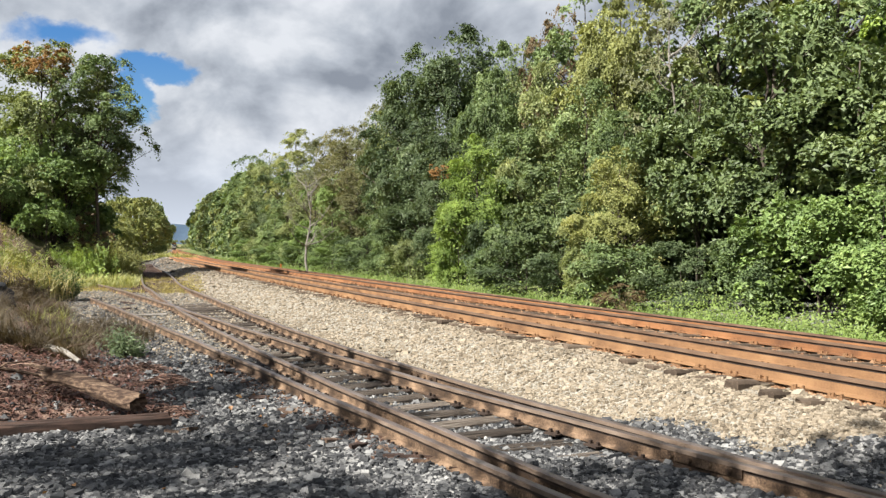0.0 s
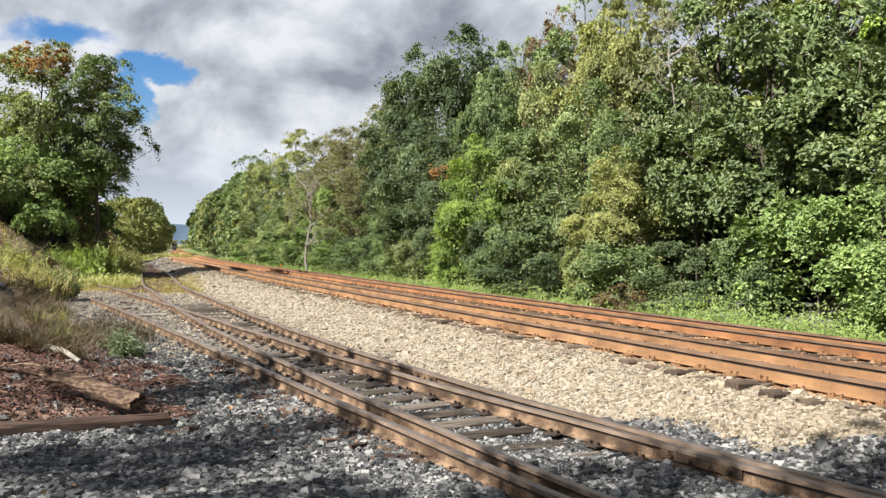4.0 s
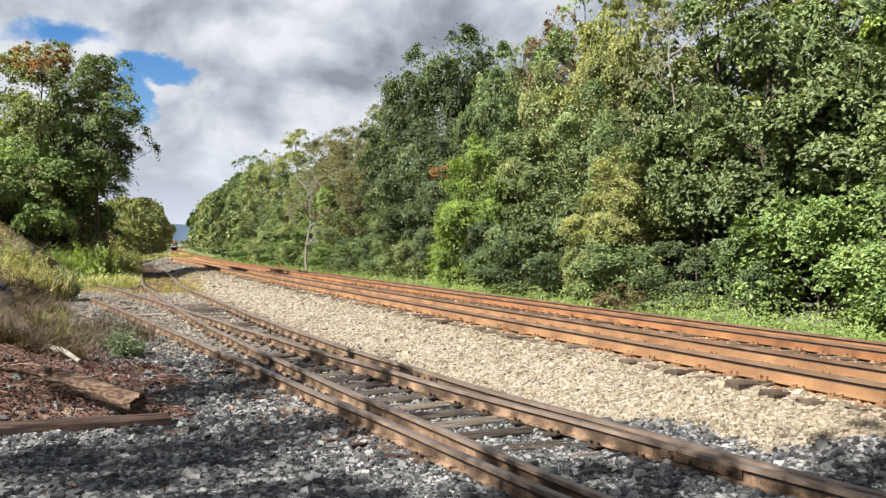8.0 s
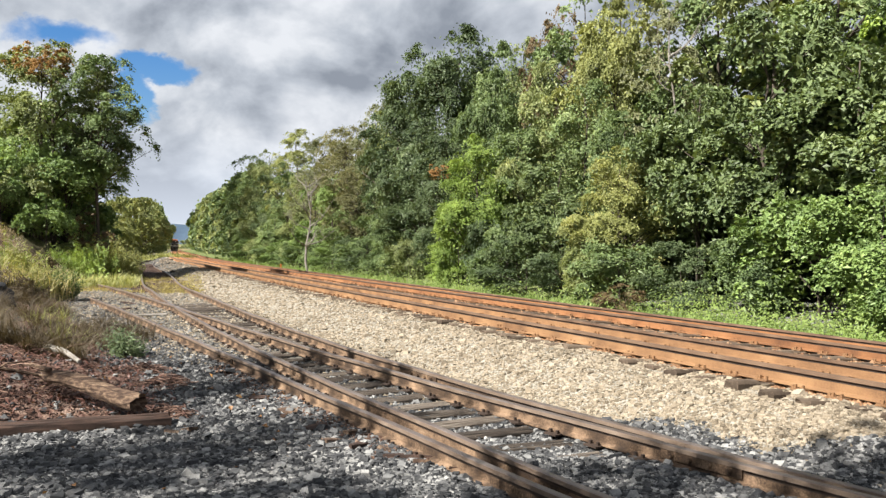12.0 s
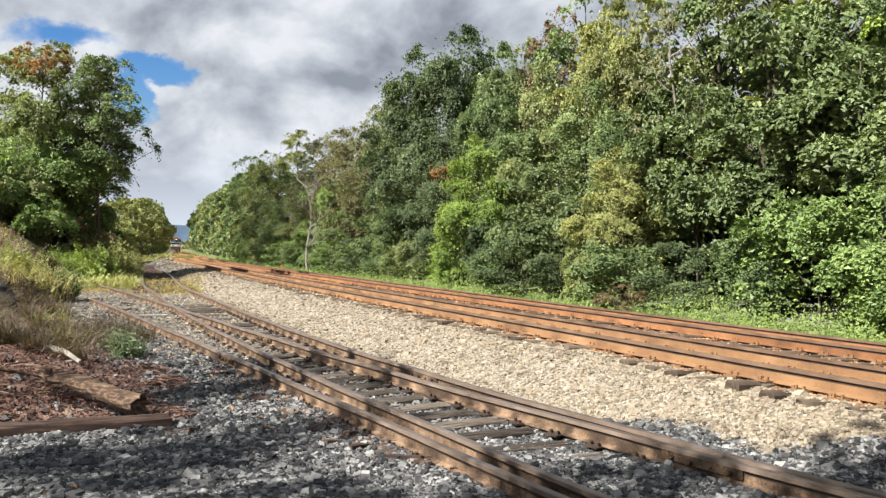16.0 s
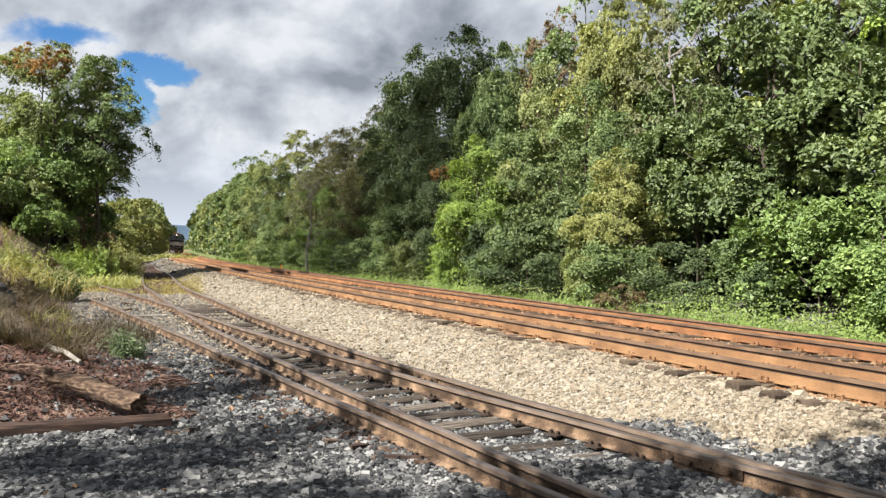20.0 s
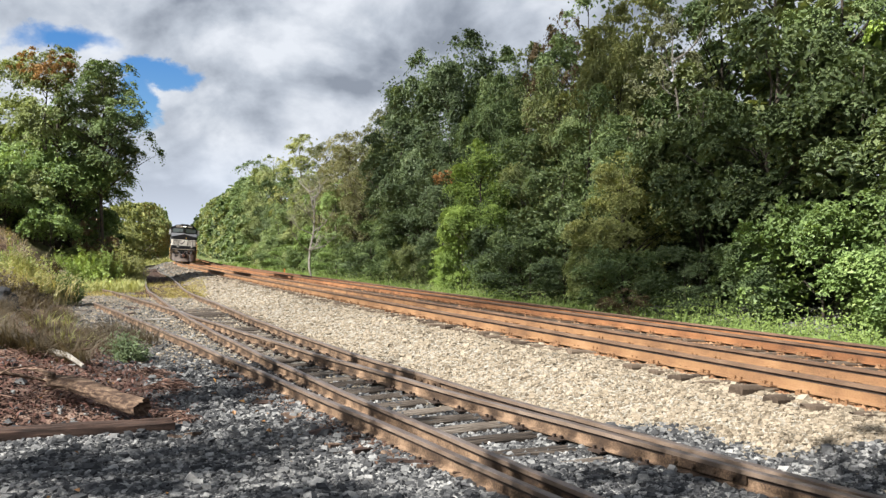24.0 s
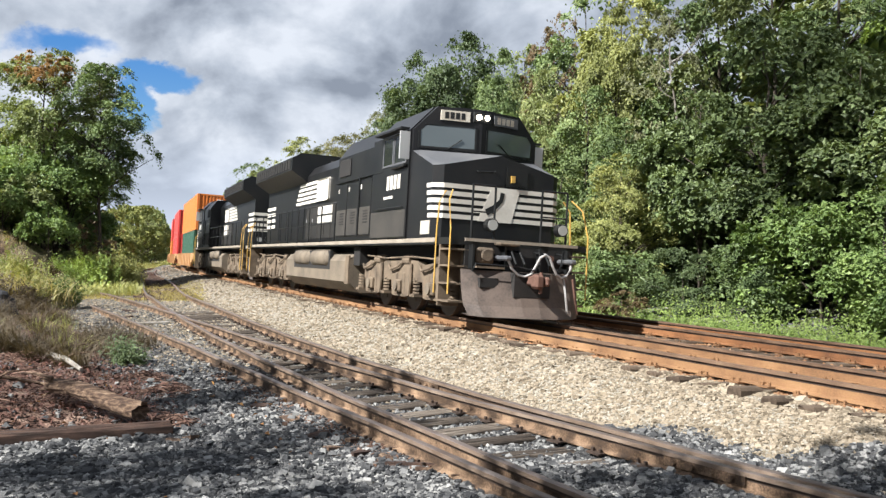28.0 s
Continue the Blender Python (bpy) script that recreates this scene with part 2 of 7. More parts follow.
M["grass"] = leaf_mat("green_grass", (0.086, 0.138, 0.034), (0.172, 0.241, 0.063), (0.310, 0.356, 0.115), through=0.3)
M["grass_yellow"] = leaf_mat("yellow_grass", (0.204, 0.174, 0.061), (0.367, 0.306, 0.102), (0.510, 0.438, 0.174), through=0.3)
M["grass_tan"] = leaf_mat("dry_tan_grass", (0.225, 0.173, 0.103), (0.405, 0.307, 0.188), (0.585, 0.465, 0.300), through=0.25)
M["grass_straw"] = leaf_mat("pale_straw_grass", (0.26, 0.22, 0.10), (0.44, 0.38, 0.19), (0.62, 0.56, 0.32), through=0.3)
M["grass_dry"] = leaf_mat("dry_brown_grass", (0.036, 0.027, 0.016), (0.098, 0.074, 0.045), (0.215, 0.172, 0.110), through=0.25)
M["black"] = plain_mat("dusty_black_paint", (0.007, 0.0075, 0.009), 0.36, dirt=(0.027, 0.025, 0.023), amount=0.35, spec=0.28)
M["black_clean"] = plain_mat("black_paint", (0.008, 0.009, 0.010), 0.40, dirt=(0.028, 0.026, 0.024), amount=0.3, spec=0.28)
M["black_dust"] = plain_mat("dust_coated_black_paint", (0.011, 0.011, 0.011), 0.55, dirt=(0.046, 0.040, 0.035), amount=0.6, scale=1.0)
M["white"] = plain_mat("weathered_white_paint", (0.60, 0.575, 0.52), 0.55, dirt=(0.30, 0.26, 0.21), amount=0.45, scale=2.0)
M["grime"] = plain_mat("dusty_tan_running_gear", (0.066, 0.050, 0.036), 0.88, dirt=(0.200, 0.150, 0.102), amount=0.75, scale=2.5)
M["tank"] = plain_mat("dusty_tank_steel", (0.098, 0.080, 0.060), 0.8, dirt=(0.205, 0.165, 0.120), amount=0.7)
M["plow"] = plain_mat("dusty_brown_plow", (0.034, 0.027, 0.024), 0.7, dirt=(0.150, 0.112, 0.090), amount=0.75, scale=1.6)
M["wheel"] = plain_mat("wheel_steel", (0.06, 0.05, 0.045), 0.6, 0.4, dirt=(0.14, 0.11, 0.09), amount=0.5)
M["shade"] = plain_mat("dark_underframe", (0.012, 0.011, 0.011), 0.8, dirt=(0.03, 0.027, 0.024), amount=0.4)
M["yellow"] = plain_mat("yellow_paint", (0.45, 0.27, 0.05), 0.5, dirt=(0.36, 0.24, 0.10), amount=0.4)
# Grey for window frames and brackets, and for sunlight painted on the nose top.
M["grey_slope"] = plain_mat("grey_frames_and_sunlit_nose", (0.070, 0.073, 0.081), 0.45, dirt=(0.154, 0.150, 0.147), amount=0.5)
M["glass"] = plain_mat("window_glass", (0.16, 0.185, 0.19), 0.08, 0.5, spec=0.9)
M["glass_dark"] = plain_mat("dark_window_glass", (0.012, 0.014, 0.016), 0.08, 0.0, spec=0.6)
M["lamp"] = plain_mat("lit_headlight", (1.0, 0.86, 0.68), 0.3, emit=4.0)
M["lamp_off"] = plain_mat("clear_lamp_lens", (0.30, 0.30, 0.29), 0.15, spec=0.9)
M["board"] = plain_mat("number_board_grey", (0.10, 0.105, 0.11), 0.5)
M["hose"] = plain_mat("pale_hose", (0.315, 0.307, 0.300), 0.6)
M["rust"] = plain_mat("rusty_iron", (0.075, 0.038, 0.028), 0.85, dirt=(0.16, 0.085, 0.06), amount=0.6, scale=6)
M["orange"] = plain_mat("orange_container_paint", (0.508, 0.139, 0.021), 0.5, dirt=(0.410, 0.180, 0.066), amount=0.4)
M["red"] = plain_mat("red_container_paint", (0.52, 0.035, 0.035), 0.5, dirt=(0.42, 0.10, 0.08), amount=0.4)
M["green"] = plain_mat("green_container_paint", (0.018, 0.070, 0.046), 0.5, dirt=(0.06, 0.085, 0.06), amount=0.4)
M["well"] = plain_mat("dusty_tan_well_car", (0.34, 0.17, 0.06), 0.75, dirt=(0.36, 0.26, 0.16), amount=0.6)
M["pipe"] = plain_mat("galvanised_steel", (0.42, 0.42, 0.42), 0.5, 0.4)
M["hill"] = noise_mat("blue_far_hills", [(0.3, (0.034, 0.056, 0.088)), (0.7, (0.050, 0.078, 0.115))], 0.02, 1.0, 0.0, 0.2)
M["leaf_litter"] = leaf_mat("fallen_leaves", (0.120, 0.056, 0.022), (0.225, 0.112, 0.041), (0.345, 0.210, 0.075), through=0.15)
M["straw"] = leaf_mat("reddish_needles_and_twigs", (0.070, 0.033, 0.025), (0.131, 0.061, 0.045), (0.221, 0.131, 0.098), through=0.1)
# Dark brown for tie plates, and for the shade painted under the rail heads.
M["rail_dark"] = noise_mat("shade_line_and_plate_brown", [(0.3, (0.022, 0.016, 0.013)), (0.6, (0.05, 0.034, 0.026)), (0.85, (0.10, 0.065, 0.045))], 4, 0.6, 0.1, 90)
M["white_dirty"] = plain_mat("dirty_white_paint", (0.46, 0.43, 0.37), 0.6, dirt=(0.26, 0.215, 0.165), amount=0.6, scale=2.2)
M["tie_red"] = noise_mat("dark_reddish_old_timber", [(0.25, (0.012, 0.008, 0.006)), (0.5, (0.040, 0.023, 0.017)), (0.7, (0.078, 0.046, 0.033)), (0.9, (0.14, 0.092, 0.068))], 4, 0.85, 0.8, 40, stretch=(1, 6, 6))
M["rail_head_dark"] = noise_mat("dark_main_rail_head", [(0.3, (0.062, 0.040, 0.028)), (0.6, (0.120, 0.076, 0.050)), (0.85, (0.18, 0.115, 0.072))], 2, 0.6, 0.05, 120, metal=0.1)
M["rail_head"] = noise_mat("brown_rail_head_side", [(0.3, (0.075, 0.046, 0.030)), (0.6, (0.135, 0.086, 0.056)), (0.85, (0.20, 0.135, 0.09))], 2, 0.7, 0.05, 90)
M["weed"] = leaf_mat("feathery_weeds", (0.163, 0.176, 0.062), (0.335, 0.340, 0.124), (0.544, 0.515, 0.215), (0.713, 0.643, 0.350), through=0.30)
M["seed_head"] = leaf_mat("pale_seed_heads", (0.25, 0.22, 0.17), (0.40, 0.36, 0.29), (0.55, 0.50, 0.42), through=0.3)
# Siding head sides: lighter brown, with the sunlight on them put into the colour.
M["rail_head_lit"] = noise_mat("light_brown_rail_head", [(0.3, (0.12, 0.085, 0.062)), (0.6, (0.20, 0.15, 0.115)), (0.85, (0.30, 0.24, 0.19))], 3, 0.55, 0.05, 90, metal=0.2)
M["wet_rock"] = noise_mat("dark_weathered_rock", [(0.2, (0.009, 0.009, 0.010)), (0.5, (0.022, 0.022, 0.024)), (0.85, (0.048, 0.046, 0.045))], 5, 0.85, 0.6, 40)
M["leaf_fresh"] = leaf_mat("fresh_green_leaves", (0.089, 0.143, 0.044), (0.225, 0.311, 0.103), (0.413, 0.499, 0.197))
M["weed_green"] = leaf_mat("bright_green_weeds", (0.137, 0.198, 0.052), (0.273, 0.358, 0.101), (0.437, 0.508, 0.178), through=0.32)
M["cloud"] = plain_mat("white_cloud", (0.85, 0.86, 0.88), 1.0, spec=0.0)
M["twig"] = noise_mat("reddish_brown_twigs", [(0.2, (0.045, 0.024, 0.018)), (0.5, (0.11, 0.062, 0.046)), (0.85, (0.22, 0.14, 0.105))], 3, 0.9, 0.3, 50, island=0.8)
M["chips"] = noise_mat("dark_bark_chips", [(0.2, (0.018, 0.010, 0.008)), (0.5, (0.051, 0.028, 0.022)), (0.85, (0.108, 0.066, 0.051))], 3, 0.9, 0.3, 50, island=0.9)
M["sill"] = plain_mat("dirty_tan_sill_paint", (0.30, 0.26, 0.21), 0.7, dirt=(0.15, 0.125, 0.098), amount=0.7, scale=2.0)
M["rail_red"] = noise_mat("red_rusty_rail", [(0.25, (0.086, 0.039, 0.019)), (0.50, (0.185, 0.084, 0.036)), (0.62, (0.228, 0.107, 0.046)), (0.85, (0.284, 0.150, 0.073))], 1.7, 0.85, 0.12, 60)
M["dust_coat"] = plain_mat("road_dust_over_black_paint", (0.020, 0.019, 0.018), 0.7, dirt=(0.064, 0.056, 0.047), amount=0.7, scale=0.8)


# ---- helpers for building ----
def mesh_of(name, verts, faces, mats, slots=None, smooth=False):
    me = bpy.data.meshes.new(name)
    verts, faces = np.asarray(verts, dtype=np.float32), np.asarray(faces, dtype=np.int32)
    k = faces.shape[1]
    me.vertices.add(len(verts))
    me.vertices.foreach_set("co", verts.ravel())
    me.loops.add(faces.size)
    me.loops.foreach_set("vertex_index", faces.ravel())
    me.polygons.add(len(faces))
    me.polygons.foreach_set("loop_start", np.arange(0, faces.size, k, dtype=np.int32))
    for m in mats if isinstance(mats, (list, tuple)) else [mats]:
        me.materials.append(m)
    if slots is not None:
        me.polygons.foreach_set("material_index", np.asarray(slots, dtype=np.int32))
    me.polygons.foreach_set("use_smooth", np.full(len(faces), smooth, dtype=bool))
    me.update(calc_edges=True)
    return me


def part(name, bm, material, parent, label="", smooth=False):
    """Links a bmesh as one mesh object under a thing or a part."""
    me = bpy.data.meshes.new(name)
    bmesh.ops.recalc_face_normals(bm, faces=bm.faces)
    bm.to_mesh(me)
    bm.free()
    me.materials.append(material)
    if smooth:
        for p in me.polygons:
            p.use_smooth = True
    ob = new(name, me)
    ob.parent = parent
    return tagged(ob, label)


def child(name, me, parent, label="", m=None):
    ob = new(name, me)
    ob.parent = parent
    if m is not None:
        ob.matrix_basis = m
    return tagged(ob, label)


def box(bm, x0, x1, y0, y1, z0, z1, bevel=0.0):
    vs = [bm.verts.new((x, y, z)) for z in (z0, z1) for x, y in ((x0, y0), (x1, y0), (x1, y1), (x0, y1))]
    fs = [bm.faces.new([vs[i] for i in q]) for q in ((3, 2, 1, 0), (4, 5, 6, 7), (0, 1, 5, 4), (1, 2, 6, 5), (2, 3, 7, 6), (3, 0, 4, 7))]
    if bevel:
        bmesh.ops.bevel(bm, geom=list({e for f in fs for e in f.edges}), offset=bevel, segments=1, affect="EDGES")
    return bm


def prism(bm, outline, lo, hi, axis="y"):
    """Outline of (a, b) pairs drawn out along an axis: x takes (y, z), y takes (x, z), z takes (x, y)."""
    def at(a, b, c):
        return {"x": (c, a, b), "y": (a, c, b), "z": (a, b, c)}[axis]
    r0, r1 = [bm.verts.new(at(a, b, lo)) for a, b in outline], [bm.verts.new(at(a, b, hi)) for a, b in outline]
    k = len(outline)
    bm.faces.new(r0)
    bm.faces.new(r1[::-1])
    for i in range(k):
        bm.faces.new((r0[i], r0[(i + 1) % k], r1[(i + 1) % k], r1[i]))
    return bm


def tube(bm, pts, r, n=8, r2=None):
    """A round bar through the points, tapered from r to r2."""
    pts = [Vector(p) for p in pts]
    rings = []
    for i, p in enumerate(pts):
        d = (pts[min(i + 1, len(pts) - 1)] - pts[max(i - 1, 0)]).normalized()
        u = d.cross(Vector((0, 0, 1)) if abs(d.z) < 0.9 else Vector((1, 0, 0))).normalized()
        v = d.cross(u)
        q = r if r2 is None else r + (r2 - r) * i / max(1, len(pts) - 1)
        rings.append([bm.verts.new(p + (u * math.cos(a) + v * math.sin(a)) * q) for a in (2 * math.pi * k / n for k in range(n))])
    for a, b in zip(rings, rings[1:]):
        for k in range(n):
            bm.faces.new((a[k], a[(k + 1) % n], b[(k + 1) % n], b[k]))
    bm.faces.new(rings[0])
    bm.faces.new(rings[-1][::-1])
    return bm


def BM():
    return bmesh.new()


def thing(name, label, category, group="", kind="", m=None):
    ob = new(name)
    ob.empty_display_size = 0.1
    if m is not None:
        ob.matrix_basis = m
    return tagged(ob, label, category, group, kind)


# ---- the lie of the land and of the tracks ----
TA, TB, TC, TZ = 8.868, -0.4643, 0.0011757, 119.5      # near main track: sideways place by distance ahead
LEAN = 0.0637                                          # both main tracks lean towards the far side in the curve
HEAD = EYE - 1.424                                     # rail head of the near main track
SIDE_HEAD = EYE - 1.78                                 # rail head of the sidings
RAIL_H = 0.185


def main_x(y):
    y = np.asarray(y, dtype=float)
    q = np.minimum(y, TZ)
    return TA + TB * q + TC * q * q / 2 + (TB + TC * TZ) * (y - q)


def main_slope(y):
    return TB + TC * np.minimum(np.asarray(y, dtype=float), TZ)


def drop(y):
    """The line falls away gently in the distance."""
    y = np.asarray(y, dtype=float)
    return -0.00792 * 15 * np.logaddexp(0, (y - 50) / 15)


# the four rails of the turnout: sideways place by distance ahead
RAIL_Y = (3.0, 4.0, 6.0, 8.0, 11.0, 15.0, 20.0, 26.0, 33.0)
RAIL_1 = (2.50, 1.919, 0.76, -0.392, -2.112, -4.401, -7.281, -10.809, -15.096)
RAIL_2 = (2.79, 2.204, 1.064, -0.038, -1.627, -3.636, -6.002, -8.675, -11.648)
RAIL_3 = (5.03, 4.305, 2.904, 1.562, -0.356, -2.771, -5.638, -8.996, -13.035)
RAIL_4 = (5.16, 4.438, 3.081, 1.814, 0.061, -2.046, -4.415, -7.056, -10.169)


def lerp(y, ys, xs):
    """Smooth curve through the places."""
    y = np.asarray(y, dtype=float)
    c = np.gradient(np.asarray(xs, dtype=float), np.asarray(ys, dtype=float))
    i = np.clip(np.searchsorted(ys, y) - 1, 0, len(ys) - 2)
    ys, xs = np.asarray(ys, dtype=float), np.asarray(xs, dtype=float)
    h = ys[i + 1] - ys[i]
    t = (y - ys[i]) / h
    t = np.clip(t, -1, 1.6)
    return ((2 * t ** 3 - 3 * t ** 2 + 1) * xs[i] + (t ** 3 - 2 * t ** 2 + t) * h * c[i]
            + (-2 * t ** 3 + 3 * t ** 2) * xs[i + 1] + (t ** 3 - t ** 2) * h * c[i + 1])


def smooth(a, b, v):
    """From nought at a to one at b."""
    t = np.clip((v - a) / (b - a), 0, 1)
    return t * t * (3 - 2 * t)


def wobble(x, y, s, seed=0.0):
    """Cheap smooth unevenness."""
    return (np.sin(x * s + 1.3 * np.sin(y * s * 0.7 + seed)) + np.sin(y * s * 1.13 + 1.7 * np.sin(x * s * 0.61 + 2 * seed)) +
            0.5 * np.sin((x + y) * s * 1.9 + seed)) / 2.5


def bank_edge(y):
    """Where the gravel ends and the earth bank begins, on the siding's outer side."""
    y = np.asarray(y, dtype=float)
    return np.where(y < 9.2, -3.0 - 3.2 * (9.2 - y), -3.0 - 0.52 * (y - 9.2))


def embankment(x, y):
    """The high bank left of the curving siding, from nought at its foot to one on top."""
    y = np.asarray(y, dtype=float)
    foot = np.interp(y, (20, 25, 30, 35, 43, 50, 60, 75), (-12.8, -14.8, -16.2, -17.4, -17.6, -20.4, -24.4, -31.5))
    return smooth(0.0, 3.4, foot - x + 0.25 * wobble(x, y, 1.3, 2.0)) * smooth(22, 32, y) * smooth(80, 58, y)


def ridge(x, y):
    """How much higher the bank grows behind its brow."""
    y = np.asarray(y, dtype=float)
    brow = np.interp(y, (20, 35, 43, 60, 75), (-16.8, -20.4, -20.6, -27.4, -34.5))
    return 0.30 * np.clip(brow - x, 0, 5.0) * smooth(30, 36, y) * smooth(70, 52, y)


def land(x, y):
    """Height of the ground."""
    x, y = np.asarray(x, dtype=float), np.asarray(y, dtype=float)
    n = np.sqrt(1 + main_slope(y) ** 2)
    u = (x - main_x(y)) / n
    base = drop(y)
    bed = HEAD - 0.225 - LEAN * u
    low = np.full_like(u, SIDE_HEAD - 0.162)
    u4 = (lerp(np.clip(y, 3, 33), RAIL_Y, RAIL_4) - main_x(np.clip(y, 3, 33))) / 1.1
    foot = np.maximum(-3.6, u4 + 0.5)
    z = np.where(u < 2, low + (bed - low) * smooth(foot, np.maximum(-1.45, foot + 0.75), u), 0)
    right = bed + (-0.62 - bed) * smooth(5.75, 7.4, u) + 0.55 * smooth(7.6, 12, u) + 0.05 * np.maximum(u - 12, 0) * smooth(12, 20, u)
    z = np.where(u >= 2, right, z)
    yy = np.clip(y, 3, 33)
    bed_in = smooth(0.02, 0.2, x - lerp(yy, RAIL_Y, RAIL_2)) * smooth(-0.02, -0.2, x - lerp(yy, RAIL_Y, RAIL_3))
    z = z - (0.02 + 0.04 * smooth(28, 14, y)) * smooth(7.2, 7.9, y) * bed_in * (y < 30)
    r23 = np.maximum(lerp(yy, RAIL_Y, RAIL_2), lerp(yy, RAIL_Y, RAIL_3))
    bed_in = smooth(0.02, 0.2, x - r23) * smooth(-0.02, -0.2, x - lerp(yy, RAIL_Y, RAIL_4))
    z = z - 0.055 * bed_in * smooth(11, 13, y) * smooth(28, 25, y)
    z = z - (0.035 + 0.03 * wobble(x, y, 2.7, 1.5)) * smooth(-1.10, -1.30, u) * smooth(-2.3, -1.5, u) * (y > 0)
    e = bank_edge(y) - x
    rise = 0.13 * np.clip(e, 0, 2.5) + 0.10 * np.clip(e - 2.5, 0, 12) + 0.02 * np.clip(e - 14, 0, 40)
    bump = (0.05 * wobble(x, y, 2.1) + 0.03 * wobble(x, y, 5.3, 1.0)) * smooth(0, 0.8, e)
    z = z + np.where(y > 0, rise + bump, 0.1 * np.clip(-x - 6, 0, 10))
    z = z + 2.0 * embankment(x, y) + ridge(x, y) + 0.012 * wobble(x, y, 3.1, 2.0) + 0.008 * wobble(x, y, 9.0, 0.5)
    return z + base


def cover_of(x, y):
    """How much pale ballast, rust, soil and grass lies on the ground."""
    n = np.sqrt(1 + main_slope(y) ** 2)
    u = (x - main_x(y)) / n + 0.12 * wobble(x, y, 2.3)
    d4 = x - lerp(np.clip(y, 3, 33), RAIL_Y, RAIL_4) + 0.25 * wobble(x, y, 2.9, 1.0)
    pale = np.where(y < 33, 0.18 + 0.82 * smooth(-0.1, 0.5, d4) - 0.18 * smooth(0, -2.5, d4), smooth(-5.6 + 1.4 * smooth(40, 60, y), -4.6 + 1.4 * smooth(40, 60, y), u)) * (1 - smooth(6.2, 6.8, u))
    pale = np.minimum(1, pale + 0.36 * smooth(12, 17, y) * (1 - smooth(32, 40, y)) * smooth(0.3, -0.2, d4))
    # pale ballast gives way to dark along the outer siding rail
    pale = pale * (1 - 0.97 * (y < 9.9) * smooth(1.05, 0.8, d4 - 0.14 * (8.5 - y) + 0.9 * smooth(8.7, 9.8, y) + 0.1 * wobble(x, y, 7.0, 2.0)))
    # Past 40 m the pale stone is darkened to stand in for tree shade.
    pale = pale * (1 - 0.75 * smooth(40, 50, y) * smooth(-1.2, -1.8, u))
    rust = smooth(-1.2, -0.9, u) * (1 - smooth(5.7, 6.3, u))
    e = bank_edge(y) - x + 0.35 * wobble(x, y, 1.4, 3.0)
    soil = smooth(-0.2, 0.35, e)
    grass = np.maximum(smooth(6.1, 6.9, u), smooth(5.0, 8.0, e))
    soil = np.maximum(soil, smooth(0.0, 0.3, embankment(x, y)))
    far = smooth(34, 44, y) * (1 - smooth(-5.0, -3.2, u))
    grass = np.maximum(grass, 0.75 * far * (0.6 + 0.4 * wobble(x, y, 0.5, 1.0)))
    soil = np.maximum(soil, 0.8 * far)
    return np.stack([pale, rust, soil, grass], -1)


def ground_mat():
    m = bpy.data.materials.new("ground_surface")
    m.use_nodes = True
    n, l = m.node_tree.nodes, m.node_tree.links
    b = n["Principled BSDF"]
    at = n.new("ShaderNodeAttribute")
    at.attribute_name = "cover"
    sep = n.new("ShaderNodeSeparateColor")
    l.new(at.outputs["Color"], sep.inputs[0])
    geo = n.new("ShaderNodeNewGeometry")

    def speckle(scale, stops):
        v = n.new("ShaderNodeTexVoronoi")
        v.inputs["Scale"].default_value = scale
        l.new(geo.outputs["Position"], v.inputs["Vector"])
        w = n.new("ShaderNodeSeparateColor")
        l.new(v.outputs["Color"], w.inputs[0])
        r = n.new("ShaderNodeValToRGB")
        e = r.color_ramp.elements
        while len(e) < len(stops):
            e.new(0.5)
        for el, (p, c) in zip(e, stops):
            el.position, el.color = p, (*c, 1)
        l.new(w.outputs[0], r.inputs[0])
        return r.outputs[0], v.outputs["Distance"]

    # The grey is darker than its stones, painting the shade in their gaps.
    grey, dist = speckle(40, [(0.0, (0.012, 0.012, 0.013)), (0.5, (0.032, 0.032, 0.033)), (1.0, (0.085, 0.084, 0.082))])
    pale, _ = speckle(32, [(0.0, (0.13, 0.115, 0.09)), (0.5, (0.26, 0.235, 0.19)), (1.0, (0.34, 0.315, 0.265))])
    rust, _ = speckle(14, [(0.0, (0.20, 0.09, 0.04)), (0.5, (0.36, 0.165, 0.07)), (1.0, (0.45, 0.24, 0.115))])
    soil, _ = speckle(9, [(0.0, (0.06, 0.034, 0.026)), (0.5, (0.12, 0.07, 0.052)), (1.0, (0.20, 0.14, 0.11))])
    grass, _ = speckle(6, [(0.0, (0.06, 0.085, 0.028)), (0.5, (0.11, 0.14, 0.045)), (1.0, (0.18, 0.19, 0.075))])
    col = grey
    for src, fac in ((pale, sep.outputs[0]), (rust, sep.outputs[1]), (soil, sep.outputs[2]), (grass, at.outputs["Alpha"])):
        mx = n.new("ShaderNodeMixRGB")
        l.new(fac, mx.inputs[0])
        l.new(col, mx.inputs[1])
        l.new(src, mx.inputs[2])
        col = mx.outputs[0]
    l.new(col, b.inputs["Base Color"])
    b.inputs["Roughness"].default_value, b.inputs["Specular IOR Level"].default_value = 0.95, 0.2
    bp = n.new("ShaderNodeBump")
    bp.inputs["Strength"].default_value, bp.inputs["Distance"].default_value = 0.7, 0.04
    l.new(dist, bp.inputs["Height"])
    l.new(bp.outputs[0], b.inputs["Normal"])
    return m


